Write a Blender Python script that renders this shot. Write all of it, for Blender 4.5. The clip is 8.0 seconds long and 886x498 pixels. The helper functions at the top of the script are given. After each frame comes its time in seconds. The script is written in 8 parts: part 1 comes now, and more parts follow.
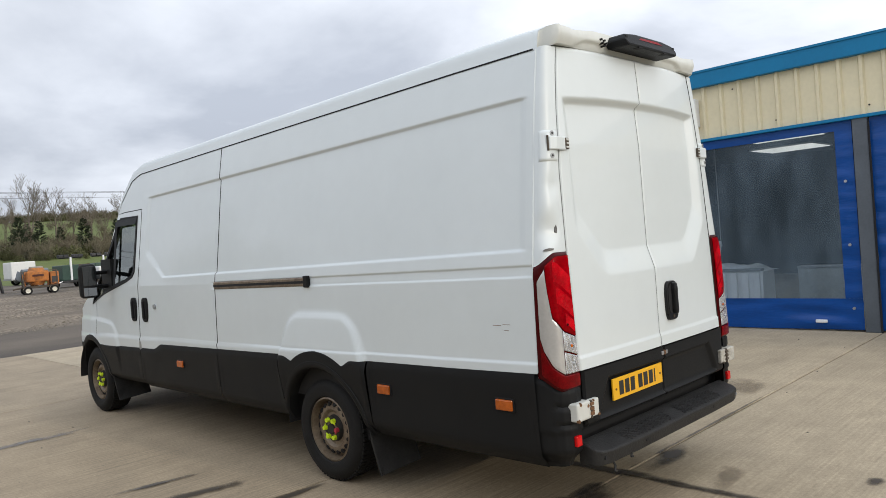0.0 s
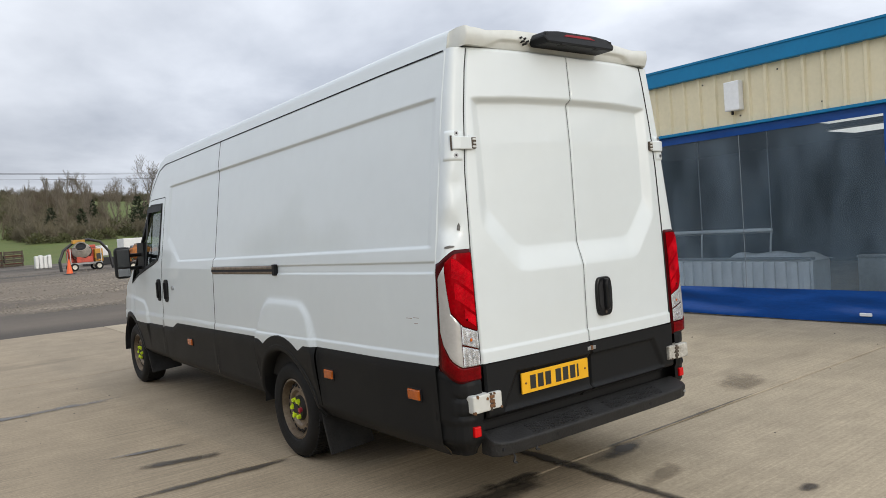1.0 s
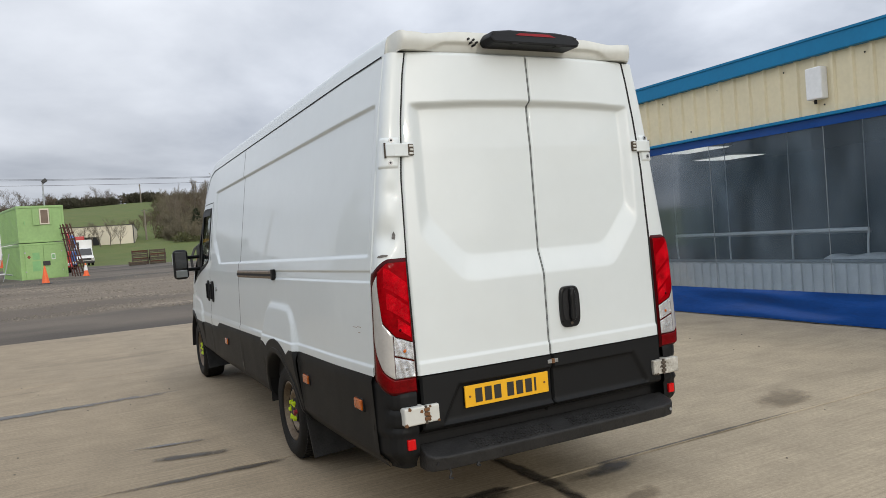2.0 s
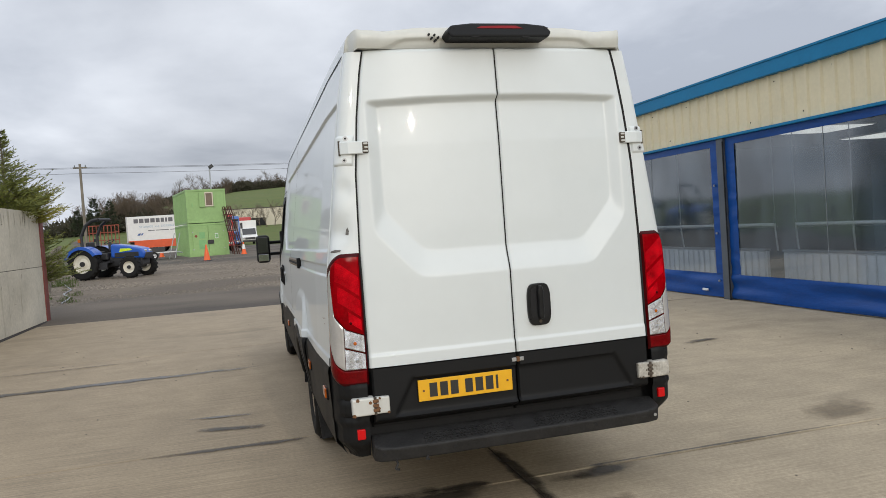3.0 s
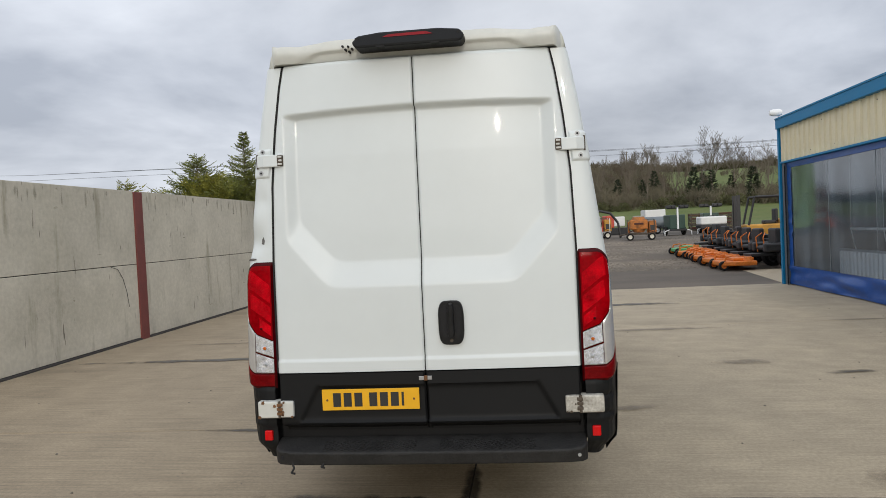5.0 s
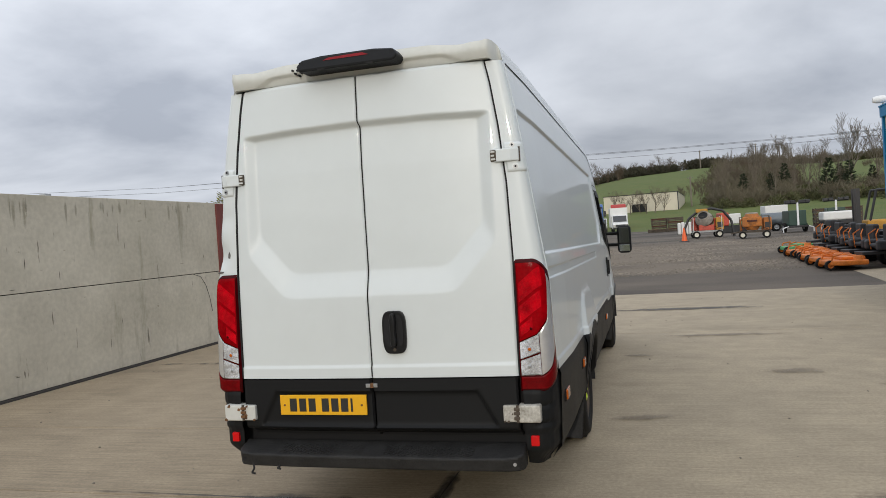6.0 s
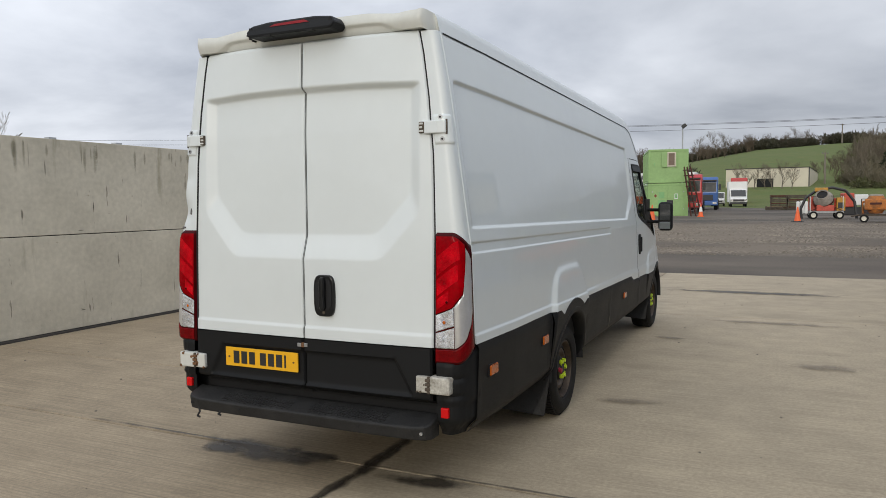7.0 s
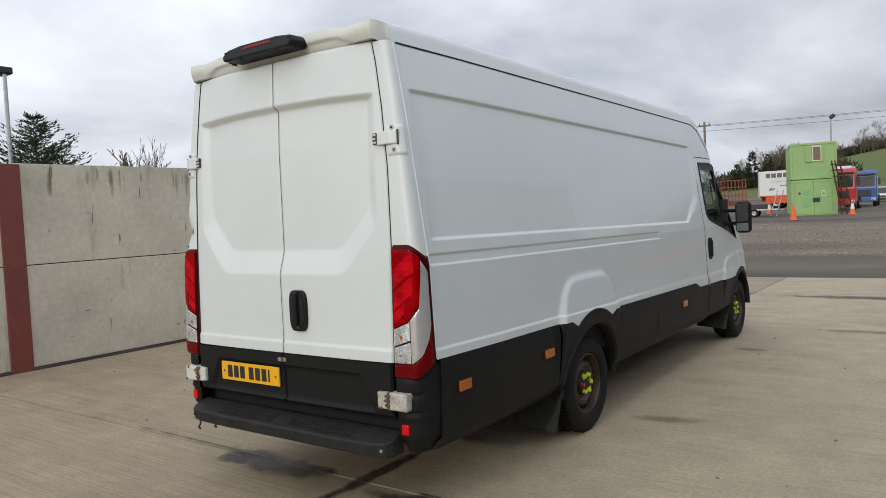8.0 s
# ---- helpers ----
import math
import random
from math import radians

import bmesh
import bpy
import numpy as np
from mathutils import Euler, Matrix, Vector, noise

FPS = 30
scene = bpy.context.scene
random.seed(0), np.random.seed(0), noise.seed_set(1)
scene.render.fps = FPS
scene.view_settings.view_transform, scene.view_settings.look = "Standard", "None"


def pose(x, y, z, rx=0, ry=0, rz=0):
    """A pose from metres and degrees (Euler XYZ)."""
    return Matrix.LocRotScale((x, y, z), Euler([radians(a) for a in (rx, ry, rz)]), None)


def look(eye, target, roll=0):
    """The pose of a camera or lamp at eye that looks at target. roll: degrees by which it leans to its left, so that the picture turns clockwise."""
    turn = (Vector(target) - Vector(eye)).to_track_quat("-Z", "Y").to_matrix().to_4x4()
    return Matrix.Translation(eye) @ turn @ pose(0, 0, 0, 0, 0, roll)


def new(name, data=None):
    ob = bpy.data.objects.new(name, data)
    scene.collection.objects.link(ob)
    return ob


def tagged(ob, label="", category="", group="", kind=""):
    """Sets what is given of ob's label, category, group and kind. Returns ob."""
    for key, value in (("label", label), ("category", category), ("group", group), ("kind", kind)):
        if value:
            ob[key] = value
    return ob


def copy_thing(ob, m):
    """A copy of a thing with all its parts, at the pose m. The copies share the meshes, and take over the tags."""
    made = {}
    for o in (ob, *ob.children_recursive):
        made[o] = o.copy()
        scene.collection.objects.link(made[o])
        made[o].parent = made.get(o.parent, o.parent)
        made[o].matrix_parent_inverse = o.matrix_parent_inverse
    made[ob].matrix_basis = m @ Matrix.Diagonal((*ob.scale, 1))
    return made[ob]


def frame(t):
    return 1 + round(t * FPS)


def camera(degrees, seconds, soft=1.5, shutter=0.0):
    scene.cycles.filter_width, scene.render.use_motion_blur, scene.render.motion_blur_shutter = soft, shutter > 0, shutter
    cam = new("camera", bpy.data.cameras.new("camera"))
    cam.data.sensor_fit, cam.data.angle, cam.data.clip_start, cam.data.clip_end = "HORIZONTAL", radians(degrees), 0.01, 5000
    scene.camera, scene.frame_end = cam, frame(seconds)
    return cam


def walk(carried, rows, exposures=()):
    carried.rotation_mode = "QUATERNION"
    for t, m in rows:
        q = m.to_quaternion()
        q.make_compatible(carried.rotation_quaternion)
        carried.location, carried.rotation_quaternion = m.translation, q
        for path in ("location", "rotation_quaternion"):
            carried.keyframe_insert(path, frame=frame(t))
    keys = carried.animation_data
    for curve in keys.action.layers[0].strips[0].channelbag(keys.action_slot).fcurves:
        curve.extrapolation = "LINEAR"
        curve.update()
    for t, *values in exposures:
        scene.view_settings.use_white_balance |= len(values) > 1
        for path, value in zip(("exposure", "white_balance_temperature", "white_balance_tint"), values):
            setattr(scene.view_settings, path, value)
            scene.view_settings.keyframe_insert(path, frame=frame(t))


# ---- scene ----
cam = camera(63.0, 8.0, soft=0.8)
PATH = [
    (0, (-3.788, -2.051, 1.557), (-2.369, -0.642, 1.531), -4.4),
    (0.5, (-3.469, -2.381, 1.582), (-2.152, -0.878, 1.523), -4.1),
    (1, (-3.151, -2.814, 1.579), (-1.943, -1.221, 1.514), -4.0),
    (1.5, (-2.726, -3.035, 1.555), (-1.659, -1.344, 1.501), -4.6),
    (2, (-2.293, -3.264, 1.568), (-1.381, -1.485, 1.52), -4.3),
    (2.2, (-2.108, -3.403, 1.574), (-1.266, -1.59, 1.518), -4.2),
    (3.5, (-0.866, -3.693, 1.568), (-0.557, -1.718, 1.501), -3.2),
    (4, (-0.39, -3.733, 1.59), (-0.251, -1.739, 1.519), -2.3),
    (4.5, (0.07, -3.672, 1.601), (0.053, -1.674, 1.505), -3.2),
    (4.7, (0.274, -3.707, 1.585), (0.159, -1.711, 1.532), -3.1),
    (5.8, (1.26, -3.657, 1.603), (0.8, -1.712, 1.527), -3.3),
    (6, (1.486, -3.626, 1.595), (0.936, -1.704, 1.56), -3.8),
    (6.5, (2.025, -3.563, 1.62), (1.31, -1.697, 1.54), -2.1),
    (7, (2.417, -3.305, 1.607), (1.572, -1.497, 1.478), -0.6),
    (7.5, (2.844, -3.073, 1.58), (1.807, -1.365, 1.498), -2.2),
    (8, (3.166, -2.746, 1.586), (1.989, -1.132, 1.495), -2.8),
]
walk(cam, [(t, look(eye, target, roll)) for t, eye, target, roll in PATH],
     exposures=[(0, 0.31), (2, 0.19), (4.5, 0.06), (6.5, -0.01), (8, 0.06)])

# ---- world, sun ----
SUN_ELEV, SUN_AZ = radians(15), radians(-5)   # low sun behind thin cloud, from -y


SUN_WAY = Vector((math.sin(SUN_AZ) * -math.cos(SUN_ELEV), -math.cos(SUN_AZ) * math.cos(SUN_ELEV), math.sin(SUN_ELEV)))


def build_world():
    world = bpy.data.worlds.new("world")
    scene.world = world
    world.use_nodes = True
    nt = world.node_tree
    nt.nodes.clear()
    N = nt.nodes.new
    L = nt.links.new
    out = N("ShaderNodeOutputWorld")
    sky = N("ShaderNodeTexSky")
    sky.sky_type = "NISHITA"
    sky.sun_disc = False
    sky.sun_elevation = SUN_ELEV
    sky.sun_rotation = radians(180) + SUN_AZ
    sky.dust_density = 3.0
    bg_sky = N("ShaderNodeBackground")
    bg_sky.inputs["Strength"].default_value = 0.05
    L(sky.outputs[0], bg_sky.inputs["Color"])
    tc = N("ShaderNodeTexCoord")
    sep = N("ShaderNodeSeparateXYZ")
    L(tc.outputs["Generated"], sep.inputs[0])
    zc = N("ShaderNodeMath")
    zc.operation = "MAXIMUM"
    zc.inputs[1].default_value = 0.0
    L(sep.outputs["Z"], zc.inputs[0])
    zoff = N("ShaderNodeMath")
    zoff.operation = "ADD"
    zoff.inputs[1].default_value = 0.22
    L(zc.outputs[0], zoff.inputs[0])
    dx = N("ShaderNodeMath")
    dx.operation = "DIVIDE"
    L(sep.outputs["X"], dx.inputs[0])
    L(zoff.outputs[0], dx.inputs[1])
    dy = N("ShaderNodeMath")
    dy.operation = "DIVIDE"
    L(sep.outputs["Y"], dy.inputs[0])
    L(zoff.outputs[0], dy.inputs[1])
    com = N("ShaderNodeCombineXYZ")
    L(dx.outputs[0], com.inputs[0])
    L(dy.outputs[0], com.inputs[1])
    big = N("ShaderNodeTexNoise")
    big.inputs["Scale"].default_value = 0.75
    big.inputs["Detail"].default_value = 7.0
    big.inputs["Roughness"].default_value = 0.52
    big.inputs["Distortion"].default_value = 0.25
    L(com.outputs[0], big.inputs["Vector"])
    ramp = N("ShaderNodeValToRGB")
    ramp.color_ramp.elements[0].position = 0.36
    ramp.color_ramp.elements[0].color = (0.335, 0.365, 0.425, 1)
    ramp.color_ramp.elements[1].position = 0.65
    ramp.color_ramp.elements[1].color = (0.735, 0.768, 0.83, 1)
    L(big.outputs["Fac"], ramp.inputs[0])
    # an overcast dome is brighter towards the zenith
    lift = N("ShaderNodeMapRange")
    lift.inputs["From Min"].default_value = 0.30
    lift.inputs["From Max"].default_value = 1.0
    lift.inputs["To Min"].default_value = 1.3
    lift.inputs["To Max"].default_value = 2.3
    L(sep.outputs["Z"], lift.inputs["Value"])
    bg_cloud = N("ShaderNodeBackground")
    L(ramp.outputs[0], bg_cloud.inputs["Color"])
    # the thin cloud glows broadly around the hidden sun
    near = N("ShaderNodeVectorMath")
    near.operation = "DOT_PRODUCT"
    near.inputs[1].default_value = SUN_WAY
    L(tc.outputs["Generated"], near.inputs[0])
    glow = N("ShaderNodeMapRange")
    glow.interpolation_type = "SMOOTHSTEP"
    glow.inputs["From Min"].default_value = 0.25
    glow.inputs["From Max"].default_value = 1.0
    glow.inputs["To Min"].default_value = 0.0
    glow.inputs["To Max"].default_value = 0.55
    L(near.outputs["Value"], glow.inputs["Value"])
    bg_glow = N("ShaderNodeBackground")
    bg_glow.inputs["Color"].default_value = (0.76, 0.72, 0.62, 1)
    L(glow.outputs[0], bg_glow.inputs["Strength"])
    clouds = N("ShaderNodeAddShader")
    wide = N("ShaderNodeMath")
    wide.operation = "ABSOLUTE"
    L(dx.outputs[0], wide.inputs[0])
    thin = N("ShaderNodeMapRange")
    thin.interpolation_type = "SMOOTHSTEP"
    thin.inputs["From Max"].default_value = 1.05
    thin.inputs["To Min"].default_value = 0.85
    thin.inputs["To Max"].default_value = 1.09
    L(wide.outputs[0], thin.inputs["Value"])
    haze = N("ShaderNodeMapRange")
    haze.inputs["From Max"].default_value = 0.20
    haze.inputs["To Min"].default_value = 0.79
    haze.inputs["To Max"].default_value = 1.0
    L(sep.outputs["Z"], haze.inputs["Value"])
    both = N("ShaderNodeMath")
    both.operation = "MULTIPLY"
    L(thin.outputs[0], both.inputs[0])
    L(haze.outputs[0], both.inputs[1])
    glare = N("ShaderNodeMath")
    glare.operation = "MULTIPLY"
    L(lift.outputs[0], glare.inputs[0])
    L(both.outputs[0], glare.inputs[1])
    L(glare.outputs[0], bg_cloud.inputs["Strength"])
    L(bg_cloud.outputs[0], clouds.inputs[0])
    L(bg_glow.outputs[0], clouds.inputs[1])
    mix = N("ShaderNodeMixShader")
    mix.inputs[0].default_value = 0.93
    L(bg_sky.outputs[0], mix.inputs[1])
    L(clouds.outputs[0], mix.inputs[2])
    L(mix.outputs[0], out.inputs["Surface"])


build_world()
sun = new("sun", bpy.data.lights.new("sun", "SUN"))
sun.data.energy = 0.75
sun.data.angle = radians(0.6)
sun.data.color = (1.0, 0.92, 0.80)
sun.matrix_world = look(SUN_WAY * 60, (0, 0, 0))

# ---- materials ----
def material(name, color, rough=0.5, metal=0.0, var=0.12, scale=3.0, fine=40.0, bump=0.0, bump_scale=60.0,
             coat=0.0, coat_rough=0.08, tint=None, spec=0.5, stretch=(1, 1, 1), island=0.0, rnd=0.0, rough_var=0.08):
    """A surface with two scales of variation: broad stains and fine grain."""
    m = bpy.data.materials.new(name)
    m.use_nodes = True
    nt = m.node_tree
    N, L = nt.nodes.new, nt.links.new
    b = nt.nodes["Principled BSDF"]
    b.inputs["Roughness"].default_value = rough
    b.inputs["Metallic"].default_value = metal
    b.inputs["Coat Weight"].default_value = coat
    b.inputs["Coat Roughness"].default_value = coat_rough
    b.inputs["Specular IOR Level"].default_value = spec
    tc = N("ShaderNodeTexCoord")
    mp = N("ShaderNodeMapping")
    mp.inputs["Scale"].default_value = stretch
    geo = N("ShaderNodeNewGeometry")
    L(geo.outputs["Position"], mp.inputs["Vector"])
    n1 = N("ShaderNodeTexNoise")
    n1.inputs["Scale"].default_value = scale
    n1.inputs["Detail"].default_value = 6
    n1.inputs["Roughness"].default_value = 0.6
    L(mp.outputs[0], n1.inputs["Vector"])
    n2 = N("ShaderNodeTexNoise")
    n2.inputs["Scale"].default_value = fine
    n2.inputs["Detail"].default_value = 4
    L(mp.outputs[0], n2.inputs["Vector"])
    add = N("ShaderNodeMath")
    add.operation = "MULTIPLY_ADD"
    L(n2.outputs["Fac"], add.inputs[0])
    add.inputs[1].default_value = 0.5
    L(n1.outputs["Fac"], add.inputs[2])
    last = add.outputs[0]
    for amount, source in ((island, geo.outputs["Random Per Island"]), (rnd, None)):
        if amount:
            if source is None:
                oi = N("ShaderNodeObjectInfo")
                source = oi.outputs["Random"]
            more = N("ShaderNodeMath")
            more.operation = "MULTIPLY_ADD"
            L(source, more.inputs[0])
            more.inputs[1].default_value = amount
            L(last, more.inputs[2])
            last = more.outputs[0]
    lo, hi = 0.45, 1.05 + island + rnd
    rmp = N("ShaderNodeMapRange")
    rmp.inputs["From Min"].default_value = lo
    rmp.inputs["From Max"].default_value = hi
    L(last, rmp.inputs["Value"])
    mix = N("ShaderNodeMix")
    mix.data_type = "RGBA"
    c = Vector(color)
    dark = c * (1 - var) if tint is None else Vector(tint)
    light = c * (1 + var)
    mix.inputs["A"].default_value = (*dark, 1)
    mix.inputs["B"].default_value = (*[min(v, 0.95) for v in light], 1)
    L(rmp.outputs[0], mix.inputs["Factor"])
    L(mix.outputs["Result"], b.inputs["Base Color"])
    rr = N("ShaderNodeMapRange")
    rr.inputs["To Min"].default_value = max(rough - rough_var, 0.02)
    rr.inputs["To Max"].default_value = min(rough + rough_var, 1.0)
    L(n1.outputs["Fac"], rr.inputs["Value"])
    L(rr.outputs[0], b.inputs["Roughness"])
    if bump:
        bp = N("ShaderNodeBump")
        bp.inputs["Strength"].default_value = bump
        bp.inputs["Distance"].default_value = 0.01
        n3 = N("ShaderNodeTexNoise")
        n3.inputs["Scale"].default_value = bump_scale
        n3.inputs["Detail"].default_value = 5
        L(mp.outputs[0], n3.inputs["Vector"])
        L(n3.outputs["Fac"], bp.inputs["Height"])
        L(bp.outputs[0], b.inputs["Normal"])
    return m


WHITE = material("white_paint", (0.645, 0.688, 0.692), 0.38, var=0.03, scale=1.3, fine=9, coat=0.45, rough_var=0.05, coat_rough=0.022)
WHITE_DIRTY = material("weathered_white_paint", (0.58, 0.585, 0.55), 0.4, var=0.08, scale=4, fine=30)
HANDLE_BLACK = material("satin_black_handle", (0.011, 0.0113, 0.012), 0.30, spec=0.25, var=0.2, scale=20)
WHITE_SCUFFED = material("scuffed_white_paint", (0.46, 0.45, 0.41), 0.5, var=0.4, scale=22, fine=90, tint=(0.16, 0.14, 0.11))
WHITE_HEADER = material("grubby_white_header", (0.635, 0.65, 0.615), 0.4, var=0.07, scale=3, fine=24)
PLASTIC = material("black_textured_plastic", (0.0085, 0.0090, 0.0098), 0.50, var=0.35, scale=3, fine=60, bump=0.08, bump_scale=400, spec=0.15, tint=(0.0125, 0.0128, 0.0132))
PLASTIC_WORN = material("worn_black_plastic", (0.017, 0.0167, 0.0165), 0.60, spec=0.30, var=0.7, scale=9, fine=70, bump=0.35, bump_scale=90, tint=(0.009, 0.009, 0.0092))
# near-black; besides black parts it paints the shade in gaps, holes and wells
GAP = material("dark_gap", (0.008, 0.008, 0.009), 0.8, var=0.2)
RED_LENS = material("red_lens", (0.25, 0.0003, 0.003), 0.12, var=0.45, scale=9, fine=60, coat=0.02, spec=0.05, bump=0.10, bump_scale=110, coat_rough=0.02)
RED_MATT = material("weathered_red_lens", (0.22, 0.012, 0.016), 0.55, var=0.2, scale=10, spec=0.15)
RED_DARK = material("dark_red_lens", (0.050, 0.0004, 0.0014), 0.12, var=0.25, scale=10, coat=0.05, spec=0.12)
CLEAR_LENS = material("clear_lens", (0.82, 0.81, 0.79), 0.12, metal=0.85, var=0.25, scale=14, fine=60, coat=0.8, bump=0.4, bump_scale=18)
AMBER = material("amber_lens", (0.42, 0.085, 0.003), 0.2, spec=0.2, var=0.3, scale=30, coat=0.8, bump=0.2, bump_scale=200)
STRIP_SILVER = material("silver_lamp_trim", (0.50, 0.49, 0.475), 0.22, metal=0.35, var=0.12, scale=10, fine=50, coat=0.7)
RED_DEEP = material("deep_red_lens", (0.13, 0.0006, 0.002), 0.12, var=0.45, scale=25, fine=120, coat=0.05, spec=0.12, bump=0.2, bump_scale=150)
REFLECT = material("red_reflector", (0.62, 0.004, 0.006), 0.15, var=0.1, coat=0.3, spec=0.2)
YELLOW = material("yellow_plate", (0.80, 0.42, 0.012), 0.35, var=0.05, scale=12)
DARK_PRINT = material("dark_print", (0.02, 0.02, 0.018), 0.5, var=0.2)
RUBBER = material("tyre_rubber", (0.0095, 0.0092, 0.009), 0.75, spec=0.3, var=0.35, scale=9, fine=60, bump=0.25, bump_scale=120)
RIM = material("rusty_rim_steel", (0.20, 0.16, 0.115), 0.45, metal=0.35, var=0.45, scale=11, fine=60, tint=(0.085, 0.055, 0.035))
# rusty steel of the right-hand rims, with that side's shade in the colour
RIM_SHADED = material("shaded_rusty_rim_steel", (0.075, 0.052, 0.036), 0.55, metal=0.2, var=0.45, scale=11, fine=60, tint=(0.03, 0.022, 0.016))
BLACK_HUB = material("greasy_black_hub", (0.014, 0.0125, 0.0115), 0.6, var=0.4, scale=20, fine=80)
HIVIS = material("yellow_nut_pointer", (0.62, 0.80, 0.02), 0.4, var=0.1)
NUT_RED = material("red_nut_pointer", (0.40, 0.03, 0.05), 0.4, var=0.1)
SEAT = material("black_vinyl_seat", (0.018, 0.018, 0.02), 0.55, var=0.3)
GLASS_DARK = material("dark_window_mirror_glass", (0.012, 0.014, 0.015), 0.05, var=0.1, coat=0.5)
MIRROR = material("mirror_glass", (0.32, 0.33, 0.35), 0.03, metal=1.0, var=0.02)
RUST = material("rusted_metal", (0.16, 0.075, 0.03), 0.8, var=0.5, scale=40, fine=150, bump=0.4, bump_scale=200)
RUST_DARK = material("dark_red_rust", (0.075, 0.026, 0.018), 0.85, var=0.4, scale=6)
DARK_STEEL = material("dark_rusty_steel", (0.075, 0.058, 0.042), 0.75, var=0.45, scale=5)
BARE_STEEL = material("bare_grey_steel", (0.13, 0.125, 0.12), 0.6, var=0.5, scale=30, fine=120)
STEEL = material("galvanised_steel", (0.42, 0.43, 0.44), 0.45, metal=0.8, var=0.2, scale=8, fine=60)


def moulded_ribs(m, scale, strength):
    """Adds fine moulded ribs, crosswise, to a lens material."""
    nt = m.node_tree
    N, L = nt.nodes.new, nt.links.new
    b = nt.nodes["Principled BSDF"]
    geo = N("ShaderNodeNewGeometry")
    last = None
    for way in ("X", "Z"):
        w = N("ShaderNodeTexWave")
        w.bands_direction = way
        w.inputs["Scale"].default_value = scale
        w.inputs["Distortion"].default_value = 0.4
        L(geo.outputs["Position"], w.inputs["Vector"])
        bp = N("ShaderNodeBump")
        bp.inputs["Strength"].default_value = strength
        bp.inputs["Distance"].default_value = 0.004
        L(w.outputs["Fac"], bp.inputs["Height"])
        if last:
            L(last, bp.inputs["Normal"])
        last = bp.outputs[0]
    L(last, b.inputs["Normal"])
    return m


RED_MID = moulded_ribs(material("bright_red_reflector", (0.44, 0.001, 0.006), 0.16, var=0.6, scale=14, fine=160, spec=0.05), 75.0, 0.25)
CLEAR_RIBS = moulded_ribs(material("ribbed_clear_lens", (0.70, 0.69, 0.66), 0.12, metal=0.88, var=0.45, scale=18, fine=90, coat=0.8), 62.0, 0.45)


